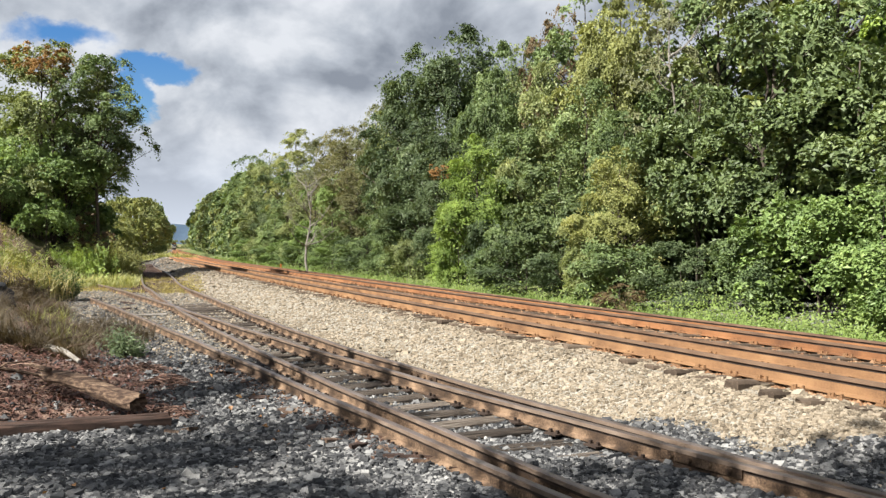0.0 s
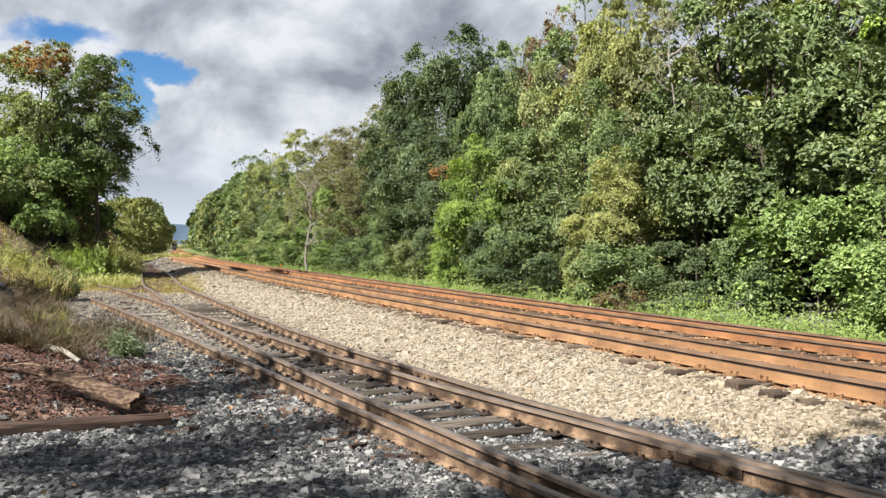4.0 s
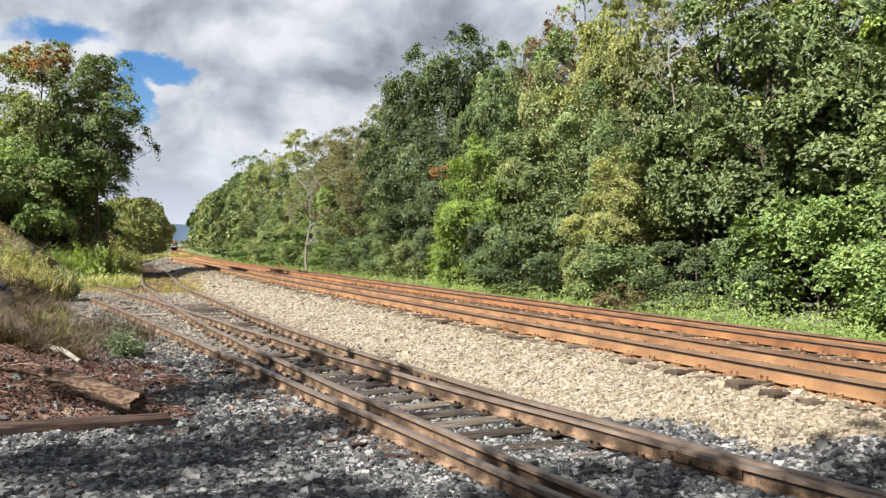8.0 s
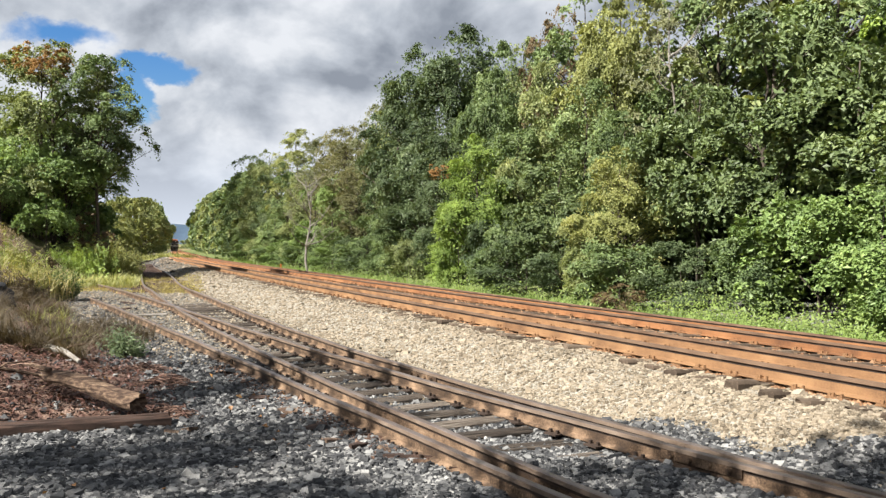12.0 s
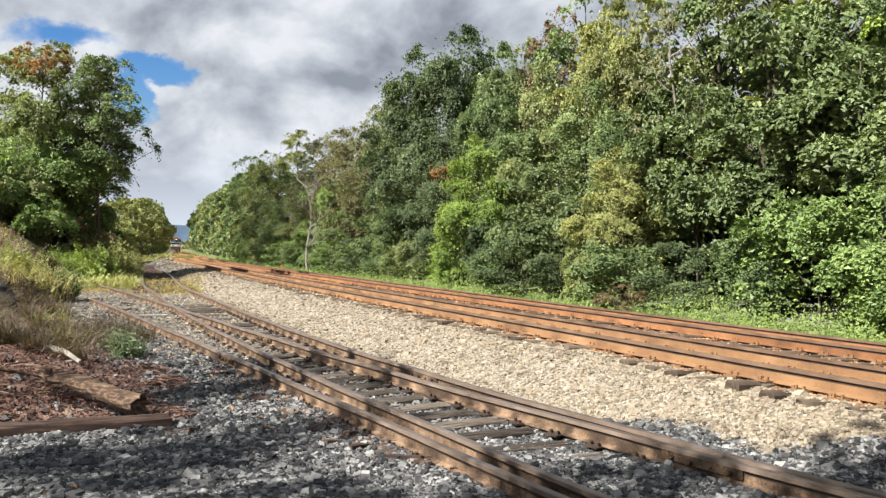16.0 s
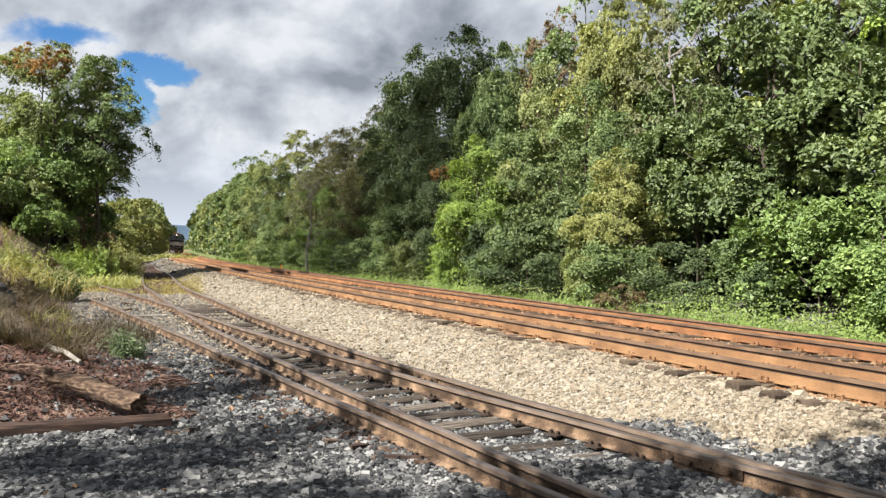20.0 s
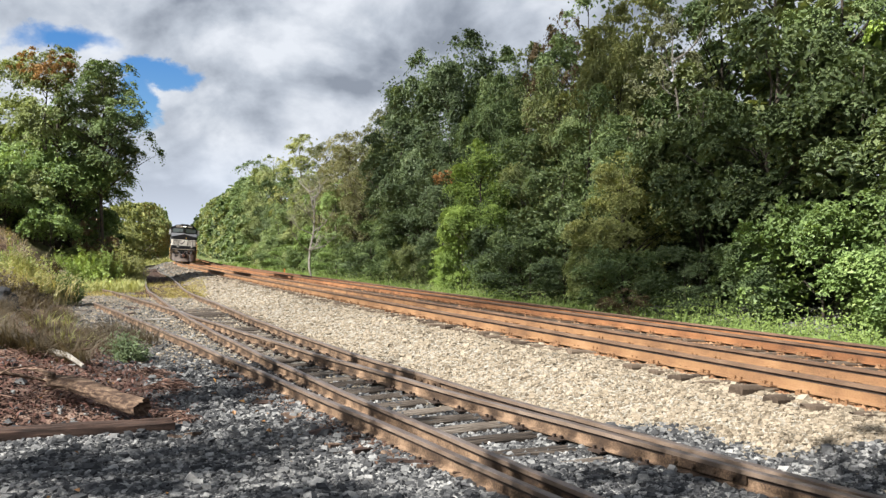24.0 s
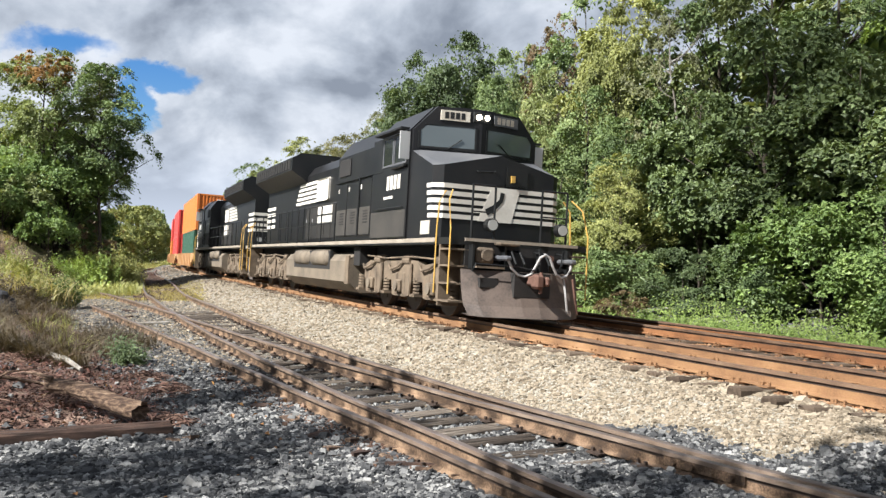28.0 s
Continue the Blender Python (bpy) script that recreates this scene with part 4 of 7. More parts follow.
def crown_mesh(name, seed, h, rad, base, count, leaf, mat, clumps=90, ragged=0.3, tuft=(0.085, 0.18), even=0.08, fill=0.12):
    """A crown of leafy sprays: domes of leaves on the ends of the limbs, grouped into boughs, with dark hollows between."""
    r = np.random.RandomState(seed)

    def shell(n, lo, hi):
        z = base + (h - base) * (1 - r.rand(n) ** 0.85 * 0.98)
        prof = rad * np.clip(np.sin(np.pi * np.clip((z - base) / (h - base) * 0.86 + 0.12, 0, 1)) ** 0.6, 0.15, 1)
        a = r.uniform(0, 2 * np.pi, n)
        q = prof * (lo + (hi - lo) * r.rand(n) ** 0.5) * (1 + r.normal(0, ragged * 0.4, n))
        return np.stack([np.cos(a) * q, np.sin(a) * q, z], -1), prof

    def unit(v):
        return v / np.maximum(np.linalg.norm(v, axis=1), 1e-6)[:, None]

    nb = 11 + clumps // 28
    B, prof = shell(nb, 0.45, 0.92)
    RB = rad * r.uniform(0.20, 0.40, nb) * np.clip(prof / rad, 0.5, 1)
    part_b = int(clumps * (1 - even))
    ib = r.choice(nb, part_b, p=RB ** 2 / (RB ** 2).sum())
    v = unit(r.normal(0, 1, (part_b, 3)) + 0.5 * np.concatenate([B[ib, :2] / rad, np.ones((part_b, 1))], 1))
    C = np.concatenate([B[ib] + v * RB[ib][:, None] * (0.68 + 0.4 * r.rand(part_b, 1)) * np.array([1, 1, 0.85]), shell(clumps - part_b, 0.40, 1.0)[0]])
    C[:, 2] = np.clip(C[:, 2], base, h)
    R = rad * r.uniform(tuft[0], tuft[1], clumps)
    outward = unit(C * np.array([1, 1, 0.0]))
    T = unit(outward * 0.45 + np.array([0, 0, 0.85]) + r.normal(0, 0.28, (clumps, 3)))
    E1 = unit(np.cross(T, r.normal(0, 1, (clumps, 3))))
    E2 = np.cross(T, E1)
    w = R ** 2
    inner = int(count * fill)
    n = count - inner
    idx = r.choice(clumps, n, p=w / w.sum())
    a, q = r.uniform(0, 2 * np.pi, n), np.abs(r.normal(0, 0.56, n)) ** 0.8
    ray = E1[idx] * np.cos(a)[:, None] + E2[idx] * np.sin(a)[:, None]
    dome = 0.34 * (1 - q * q) + r.normal(0, 0.15, n)
    P = C[idx] + (ray * q[:, None] + T[idx] * dome[:, None]) * R[idx][:, None]
    P[:, 2] -= 0.12 * R[idx] * q * q
    N = T[idx] + ray * (0.5 * q)[:, None] + r.normal(0, 0.34, (n, 3))
    # leaves deep in the crown, round the limbs
    deep = C[r.randint(0, clumps, inner)] * np.array([0.72, 0.72, 1.0]) + r.normal(0, 0.16 * rad, (inner, 3)) * np.array([1, 1, 0.8])
    deep[:, 2] = np.clip(deep[:, 2], base * 0.9, h * 0.97)
    P = np.concatenate([P, deep])
    N = np.concatenate([N, r.normal(0, 0.6, (inner, 3)) + np.array([0, 0, 0.5])])
    size = np.concatenate([np.full(n, leaf), np.full(inner, leaf * 1.35)])
    return mesh_of(name, leaf_quads(P, N, size, r), quads(count), mat), C


def trunk_bm(seed, h, girth, C, limbs, lean=0.03, base=1.0):
    """Tapered trunk with limbs reaching out to the clumps of the crown."""
    r = random.Random(seed)
    bm = BM()
    pts = [Vector((0, 0, -0.3))]
    for i in range(1, 8):
        z = h * 0.93 * i / 7
        pts.append(Vector((r.uniform(-1, 1) * lean * h * 0.4 * i / 7, r.uniform(-1, 1) * lean * h * 0.4 * i / 7, z)))
    tube(bm, pts, girth, 8, girth * 0.12)
    order = sorted(range(len(C)), key=lambda i: r.random())[:limbs]
    for i in order:
        e = Vector(C[i])
        z0 = min(h * 0.9, max(base * 0.6, e.z - math.hypot(e.x, e.y) * r.uniform(0.5, 1.1)))
        k = min(6, int(z0 / (h * 0.93) * 7))
        t = z0 / (h * 0.93) * 7 - k
        s = pts[k].lerp(pts[k + 1], t)
        q = girth * (1 - 0.85 * z0 / h) * 0.5
        m1 = s.lerp(e, 0.45) + Vector((r.uniform(-0.3, 0.3), r.uniform(-0.3, 0.3), r.uniform(0, 0.5)))
        tube(bm, [s, m1, e], q, 5, q * 0.2)
    return bm


def tree(name, seed, h, rad, base, count, leaf, leaf_m, label, category="tree", bark="bark", clumps=90, girth=None, limbs=26, ragged=0.3, group="", m=None, tuft=(0.085, 0.18), even=0.08, fill=0.12):
    t = thing(name, label, category, group, m=m)
    me, C = crown_mesh("crown", seed, h, rad, base, count, leaf, M[leaf_m], clumps, ragged, tuft, even, fill)
    part("trunk", trunk_bm(seed, h, girth or h * 0.014 + 0.03, C, limbs, base=base), M[bark], t, smooth=True)
    child("crown", me, t)
    return t


def recolour(t, leaf_m):
    """The same tree in another leaf colour."""
    for o in t.children:
        if o.name.startswith("crown"):
            o.material_slots[0].link = "OBJECT"
            o.material_slots[0].material = M[leaf_m]


def beside(u, y):
    """A place at the offset u from the near main track."""
    s = float(main_slope(y))
    n = math.sqrt(1 + s * s)
    x, yy = float(main_x(y)) + u / n, y - u * s / n
    return x, yy, float(land(x, yy))


def at_place(u, y, spin, size=1.0, sx=1.0):
    x, yy, z = beside(u, y)
    return pose(x, yy, z - 0.05, 0, 0, spin) @ Matrix.Diagonal((size * sx, size * sx, size, 1))


def clone(src, m):
    """A copy of a thing at the pose m, whatever size the first one was given."""
    return copy_thing(src, m @ Matrix.Diagonal((*(1 / q for q in src.scale), 1)))


LEAF_LABEL = {"leaf_maple": "broad-leaved dark green maple at the forest edge", "leaf_dusk": "thin tree with dull brownish olive leaves", "leaf_hay": "twiggy tree with thin brownish autumn leaves",
              "leaf_green": "green leafy tree at the forest edge", "leaf_dark": "dark green dense tree at the forest edge", "leaf_light": "yellow-green leafy tree at the forest edge",
              "leaf_olive": "olive tree turning in autumn at the forest edge", "leaf_brown": "brownish thin-leaved tree in the forest edge", "leaf_autumn": "orange autumn tree", "leaf_fresh": "fresh green leafy tree at the forest edge", "leaf_gold": "golden olive tree in early autumn at the forest edge"}
BUSH_LABEL = {"leaf_green": "green leafy bush beside the tracks", "leaf_dark": "dark green bush beside the tracks", "leaf_light": "bright yellow-green bush beside the tracks",
              "leaf_olive": "olive bush beside the tracks", "leaf_brown": "dry brown bush beside the tracks", "leaf_fresh": "fresh bright green bush beside the tracks", "leaf_gold": "yellowing olive shrub beside the tracks"}


def forest():
    r = random.Random(12)
    kinds = {}

    def kind(name, specs, leaf, **more):
        kinds[name] = [(tree("tree", sd, h, rad, base, n, leaf, "leaf_green", LEAF_LABEL["leaf_green"], clumps=cl, group="forest edge trees", **more), h, rad) for sd, h, rad, base, n, cl in specs]

    kind("near", ((100, 13.0, 3.6, 0.8, 44000, 330), (101, 12.4, 3.2, 1.2, 40000, 300), (102, 13.6, 3.9, 0.8, 46000, 350)), 0.15, ragged=0.22, fill=0.18)
    kind("maple", ((110, 11.0, 3.6, 1.0, 34000, 260), (111, 10.0, 3.4, 0.8, 31000, 240)), 0.195, tuft=(0.09, 0.18))
    kind("middle", ((120, 13.0, 3.6, 0.8, 29000, 280), (121, 12.6, 3.3, 1.0, 26000, 250), (122, 13.2, 3.4, 0.8, 27000, 260)), 0.17, limbs=14)
    kind("airy", ((130, 13.0, 3.0, 4.2, 14000, 150), (131, 12.4, 2.8, 4.8, 12500, 130)), 0.145, even=0.3, ragged=0.5, limbs=26, girth=0.14, fill=0.03)
    kind("twiggy", ((150, 12.0, 3.2, 2.6, 25000, 330), (151, 11.4, 3.0, 2.2, 23000, 310)), 0.125, even=0.6, ragged=0.45, limbs=120, girth=0.13, tuft=(0.07, 0.20), fill=0.06)
    kind("tall", ((170, 17.0, 3.8, 5.0, 15000, 190), (171, 16.2, 3.4, 5.6, 13000, 170)), 0.20, girth=0.20, limbs=24, ragged=0.5, tuft=(0.08, 0.19), fill=0.04)
    kind("back", ((140, 13.5, 3.6, 0.2, 6200, 150), (141, 12.5, 3.4, 0.2, 6000, 140)), 0.46, even=0.4, limbs=8)
    kinds["bush"] = [(tree("bush", 180 + i, h, rad, 0.1, n, 0.115, "leaf_green", BUSH_LABEL["leaf_green"], "bush", clumps=130, girth=0.05, limbs=24, group="bushes at the forest edge", tuft=(0.10, 0.24)), h, rad)
                     for i, (h, rad, n) in enumerate(((4.6, 2.2, 13000), (3.4, 1.9, 11000), (5.6, 2.3, 14000)))]
    used = set()
    turn = collections.Counter()

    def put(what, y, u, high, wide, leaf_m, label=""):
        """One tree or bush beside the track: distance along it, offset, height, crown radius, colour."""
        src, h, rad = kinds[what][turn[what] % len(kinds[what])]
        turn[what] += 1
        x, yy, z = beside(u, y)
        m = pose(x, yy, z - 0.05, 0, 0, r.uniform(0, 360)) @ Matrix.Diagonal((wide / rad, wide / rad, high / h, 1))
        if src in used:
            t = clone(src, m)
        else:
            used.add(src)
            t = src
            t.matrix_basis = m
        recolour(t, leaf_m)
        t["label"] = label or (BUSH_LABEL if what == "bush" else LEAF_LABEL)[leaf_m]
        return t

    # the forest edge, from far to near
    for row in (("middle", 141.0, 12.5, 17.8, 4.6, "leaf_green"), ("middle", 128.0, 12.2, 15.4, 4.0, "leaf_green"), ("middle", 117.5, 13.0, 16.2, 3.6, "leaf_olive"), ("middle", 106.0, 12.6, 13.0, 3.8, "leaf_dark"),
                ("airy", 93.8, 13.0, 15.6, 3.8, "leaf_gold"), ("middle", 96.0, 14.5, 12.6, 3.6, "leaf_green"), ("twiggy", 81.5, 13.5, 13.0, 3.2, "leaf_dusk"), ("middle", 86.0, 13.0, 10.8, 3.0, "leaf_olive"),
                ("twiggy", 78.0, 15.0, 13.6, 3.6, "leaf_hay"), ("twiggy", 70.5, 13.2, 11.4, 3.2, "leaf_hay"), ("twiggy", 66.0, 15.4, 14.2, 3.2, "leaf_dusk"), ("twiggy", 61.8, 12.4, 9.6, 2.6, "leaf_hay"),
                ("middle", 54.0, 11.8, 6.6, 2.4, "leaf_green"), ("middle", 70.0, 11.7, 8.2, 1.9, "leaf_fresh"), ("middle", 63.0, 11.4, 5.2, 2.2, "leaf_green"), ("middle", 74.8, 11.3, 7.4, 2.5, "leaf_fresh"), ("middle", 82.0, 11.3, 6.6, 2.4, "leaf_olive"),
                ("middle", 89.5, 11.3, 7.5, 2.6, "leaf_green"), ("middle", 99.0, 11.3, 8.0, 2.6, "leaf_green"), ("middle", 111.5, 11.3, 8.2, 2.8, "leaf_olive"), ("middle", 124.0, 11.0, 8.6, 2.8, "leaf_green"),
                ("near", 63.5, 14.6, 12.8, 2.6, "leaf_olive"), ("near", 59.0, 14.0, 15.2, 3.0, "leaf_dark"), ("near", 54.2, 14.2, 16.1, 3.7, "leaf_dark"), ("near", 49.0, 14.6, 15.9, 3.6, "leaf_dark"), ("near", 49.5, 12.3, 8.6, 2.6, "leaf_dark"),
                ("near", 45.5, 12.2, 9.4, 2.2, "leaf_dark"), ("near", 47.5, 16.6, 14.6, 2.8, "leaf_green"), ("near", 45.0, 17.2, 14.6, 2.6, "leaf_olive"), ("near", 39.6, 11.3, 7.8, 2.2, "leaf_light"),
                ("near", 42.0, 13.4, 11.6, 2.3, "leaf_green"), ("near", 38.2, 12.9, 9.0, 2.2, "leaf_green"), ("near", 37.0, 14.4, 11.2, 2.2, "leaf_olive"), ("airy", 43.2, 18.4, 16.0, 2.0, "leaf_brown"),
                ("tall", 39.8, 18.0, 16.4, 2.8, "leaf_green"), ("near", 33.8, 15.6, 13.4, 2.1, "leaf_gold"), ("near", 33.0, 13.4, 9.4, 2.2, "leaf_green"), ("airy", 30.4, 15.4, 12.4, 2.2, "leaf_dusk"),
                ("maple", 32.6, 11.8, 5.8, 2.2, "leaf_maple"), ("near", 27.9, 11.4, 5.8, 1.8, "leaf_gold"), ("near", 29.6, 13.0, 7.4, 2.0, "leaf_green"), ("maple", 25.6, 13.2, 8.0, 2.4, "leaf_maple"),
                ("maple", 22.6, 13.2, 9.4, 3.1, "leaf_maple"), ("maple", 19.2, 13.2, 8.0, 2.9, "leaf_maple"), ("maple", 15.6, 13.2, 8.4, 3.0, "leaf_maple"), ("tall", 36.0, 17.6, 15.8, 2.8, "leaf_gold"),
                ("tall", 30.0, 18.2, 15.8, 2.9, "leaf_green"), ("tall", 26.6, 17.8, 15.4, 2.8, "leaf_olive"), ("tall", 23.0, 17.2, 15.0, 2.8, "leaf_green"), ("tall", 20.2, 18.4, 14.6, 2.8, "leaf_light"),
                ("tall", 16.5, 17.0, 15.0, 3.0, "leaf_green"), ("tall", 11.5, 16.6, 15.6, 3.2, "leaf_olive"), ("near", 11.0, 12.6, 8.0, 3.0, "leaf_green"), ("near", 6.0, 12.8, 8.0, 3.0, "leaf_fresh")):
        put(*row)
    for i, y in enumerate((14, 20, 26, 32, 38, 44, 50, 56, 63, 70, 78, 87, 97)):
        put("back", y, r.uniform(19.5, 21.5), r.uniform(11.0, 12.5) if y < 60 else r.uniform(9.5, 11.0), 4.2, ("leaf_dark", "leaf_green", "leaf_olive")[i % 3])
    for y in (10, 14.5, 19, 23.5, 28, 32.5, 37, 41.5, 46, 51, 57, 64, 72, 81):
        put("back", y, r.uniform(15.2, 16.4), r.uniform(5.6, 6.6), 3.2, "leaf_dark", "dark undergrowth tree inside the forest edge")
    hues = ["leaf_dark", "leaf_green", "leaf_green", "leaf_olive", "leaf_dark", "leaf_green", "leaf_olive"]
    y = 134.0
    while y < 420:
        put("back", y, r.uniform(11.5, 13.0) + 0.012 * max(0.0, y - 250), r.uniform(13.8, 15.0) + 0.036 * (y - 134), 4.6, r.choice(hues))
        y += 6.5 + 0.02 * y
    x, y, z = beside(11.2, 44.4)
    tree("tree", 190, 6.9, 0.75, 5.9, 800, 0.10, "leaf_autumn", "slim young tree with a tuft of orange leaves", clumps=26, girth=0.05, limbs=8, m=pose(x, y, z - 0.05))
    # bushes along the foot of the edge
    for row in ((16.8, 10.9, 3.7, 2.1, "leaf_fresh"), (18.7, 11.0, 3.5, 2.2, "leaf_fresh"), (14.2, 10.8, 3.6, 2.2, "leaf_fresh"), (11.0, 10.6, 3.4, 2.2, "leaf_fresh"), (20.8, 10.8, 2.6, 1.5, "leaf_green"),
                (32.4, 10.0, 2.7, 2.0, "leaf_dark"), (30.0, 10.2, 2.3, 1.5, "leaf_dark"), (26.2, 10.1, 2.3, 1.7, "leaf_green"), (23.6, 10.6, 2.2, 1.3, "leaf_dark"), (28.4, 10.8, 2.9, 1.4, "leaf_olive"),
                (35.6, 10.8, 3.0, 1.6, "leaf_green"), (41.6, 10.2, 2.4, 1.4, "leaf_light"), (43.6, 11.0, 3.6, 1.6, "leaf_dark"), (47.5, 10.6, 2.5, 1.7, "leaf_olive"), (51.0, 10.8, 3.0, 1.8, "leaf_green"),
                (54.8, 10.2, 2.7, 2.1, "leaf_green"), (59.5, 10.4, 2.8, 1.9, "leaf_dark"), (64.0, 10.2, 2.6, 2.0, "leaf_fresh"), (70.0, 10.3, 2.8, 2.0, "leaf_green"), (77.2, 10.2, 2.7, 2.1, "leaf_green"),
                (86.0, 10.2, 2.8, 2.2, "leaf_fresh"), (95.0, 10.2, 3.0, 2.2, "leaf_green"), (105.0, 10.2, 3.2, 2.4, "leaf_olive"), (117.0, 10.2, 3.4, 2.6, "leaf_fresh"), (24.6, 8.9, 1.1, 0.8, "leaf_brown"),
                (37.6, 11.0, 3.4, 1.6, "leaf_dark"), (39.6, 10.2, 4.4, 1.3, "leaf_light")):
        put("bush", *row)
    # woods that close the view along the line
    wood = tree("tree", 160, 12.0, 4.2, 0.2, 1700, 0.95, "leaf_green", "far wooded edge tree along the line", clumps=70, group="far woods", limbs=8, m=at_place(12, 336, 0))
    y = 350.0
    while y < 1020:
        for u, s in ((-8.5, 1.9), (12.0, 2.1)):
            recolour(clone(wood, at_place(u + r.uniform(-1.0, 1.5) + (0.018 * (y - 350) if u > 0 else -0.004 * (y - 350)), y + r.uniform(-8, 8), r.uniform(0, 360), s * r.uniform(0.9, 1.1), 0.7)), r.choice(hues))
        y += 30
    for k in range(9):
        recolour(clone(wood, at_place(-60 + 15 * k, 1130 + r.uniform(-20, 20), r.uniform(0, 360), 1.5)), r.choice(hues))


forest()


def left_trees():
    """The tall mixed tree by the siding with its orange top, and the woods behind it."""
    def spot(x, y):
        return pose(x, y, float(land(x, y) - ridge(x, y)) - 0.1)

    tree("tree", 301, 7.9, 3.65, 1.7, 30000, 0.145, "leaf_fresh", "broad green tree on the earth bank", clumps=250, m=spot(-23.3, 47.6), limbs=34, tuft=(0.12, 0.24))
    tree("tree", 302, 12.2, 2.5, 5.8, 22000, 0.125, "leaf_green", "slim airy tree with bare twigs in its crown", even=0.6, clumps=200, m=spot(-18.8, 45.4), ragged=0.45, limbs=80, girth=0.13, tuft=(0.10, 0.24), fill=0.02)
    tree("tree", 303, 11.4, 3.0, 4.6, 26000, 0.125, "leaf_olive", "tall tree with a yellowing autumn top", even=0.4, clumps=190, m=spot(-21.5, 46.0), limbs=30, girth=0.19, fill=0.05)
    tree("tree", 304, 6.9, 2.95, 1.7, 36000, 0.14, "leaf_fresh", "leafy tree with layered low branches on the bank", clumps=210, m=spot(-20.7, 45.8), limbs=34, tuft=(0.13, 0.27))
    tree("tree", 305, 4.4, 2.6, 1.5, 22000, 0.145, "leaf_fresh", "low-branched fresh green tree on the bank", clumps=200, m=spot(-23.6, 42.8), limbs=30, tuft=(0.13, 0.26))
    tree("tree", 306, 9.0, 3.2, 1.0, 17000, 0.19, "leaf_olive", "dark green tree behind the bank", clumps=200, m=spot(-26.4, 48.0), limbs=26)
    low = tree("tree", 307, 5.0, 2.3, 0.2, 6000, 0.26, "leaf_green", "dark shaded tree beside the siding", even=0.5, clumps=110, m=spot(-22.6, 51.0), limbs=20, group="dark low trees")
    for x, y in ((-25.5, 49.0), (-29.0, 46.0), (-26.5, 54.0), (-31.0, 52.0)):
        clone(low, spot(x, y))
    tree("tree", 308, 3.8, 1.3, 0.9, 3600, 0.12, "leaf_brown", "small tree with reddish brown leaves on the bank", clumps=50, girth=0.06, limbs=16, m=spot(-18.7, 44.8), fill=0.04)
    tree("tree", 309, 10.6, 1.5, 8.7, 4400, 0.115, "leaf_autumn", "slim tree with an orange autumn top", even=0.5, clumps=80, m=spot(-21.4, 44.4), limbs=10, girth=0.13, fill=0.03)
    for n, (x, y, h, rad, c, what) in enumerate(((-19.9, 41.8, 3.0, 1.4, "leaf_fresh", "fresh green sapling in front of the bank trees"), (-22.4, 42.2, 3.1, 1.6, "leaf_fresh", "fresh green sapling in front of the bank trees"),
                                               (-21.2, 42.8, 3.9, 1.6, "leaf_olive", "olive sapling in front of the bank trees"),
                                               (-19.3, 44.0, 1.5, 0.9, "leaf_olive", "olive shrub under the bank trees"))):
        tree("bush", 350 + n, h, rad, 0.35 * h, 6500, 0.11, c, what, "bush", clumps=70, girth=0.04, limbs=14, m=pose(x, y, float(land(x, y)) - 0.1), tuft=(0.12, 0.26))
    far = tree("tree", 320, 9.5, 3.6, 0.6, 6500, 0.34, "leaf_olive", "far tree beside the line", clumps=170, group="far trees by the line", m=spot(-52.0, 132.0))
    r = random.Random(31)
    for y, off, s, c in ((104, 10.0, 0.75, "leaf_olive"), (114, 9.5, 0.85, "leaf_gold"), (126, 8.6, 0.95, "leaf_gold"), (140, 8.2, 1.1, "leaf_gold"), (152, 7.6, 1.15, "leaf_gold"), (166, 7.6, 1.25, "leaf_olive"),
                        (182, 7.0, 1.35, "leaf_gold"), (200, 7.0, 1.45, "leaf_olive"), (222, 7.0, 1.5, "leaf_gold"), (248, 7.0, 1.65, "leaf_olive"), (280, 6.6, 1.75, "leaf_green"), (320, 6.6, 1.9, "leaf_green"),
                        (370, 6.6, 2.1, "leaf_olive"), (430, 6.6, 2.3, "leaf_green"), (500, 6.6, 2.4, "leaf_green"), (92, 11.0, 0.7, "leaf_brown"), (82, 12.0, 0.7, "leaf_olive"), (73, 13.0, 0.8, "leaf_olive"), (66, 13.0, 0.9, "leaf_green"), (80, 16.5, 1.0, "leaf_dark")):
        x = float(main_x(y)) - off
        t = clone(far, pose(x, y, float(land(x, y)) - 0.2, 0, 0, r.uniform(0, 360)) @ Matrix.Diagonal((min(s, 1.35), min(s, 1.35), s, 1)))
        recolour(t, c)
    # woods behind and beside the viewer, whose shade falls on the gravel
    shady = tree("tree", 341, 12.0, 2.1, 8.6, 2700, 0.14, "leaf_green", "tall slim green tree beside the gravel yard", clumps=80, group="trees behind the yard", m=spot(-11.4, -0.2), limbs=16, girth=0.12)
    for x, y, sx in ((-11.5, 5.0, 0.52), (-5.7, 0.6, 0.78), (-8.2, 0.1, 0.62), (-12.7, -0.4, 0.6), (-11.3, 7.2, 0.5), (-9.9, 2.8, 0.42), (-10.6, 5.2, 0.42)):
        clone(shady, pose(x, y, float(land(x, y)) - 0.1, 0, 0, r.uniform(0, 360)) @ Matrix.Diagonal((sx, sx, 1.0, 1)))
    thin = tree("tree", 340, 9.0, 3.0, 3.6, 1500, 0.17, "leaf_green", "thin-leaved green tree beside the gravel yard", clumps=220, group="trees behind the yard", m=spot(-17.6, 4.0))
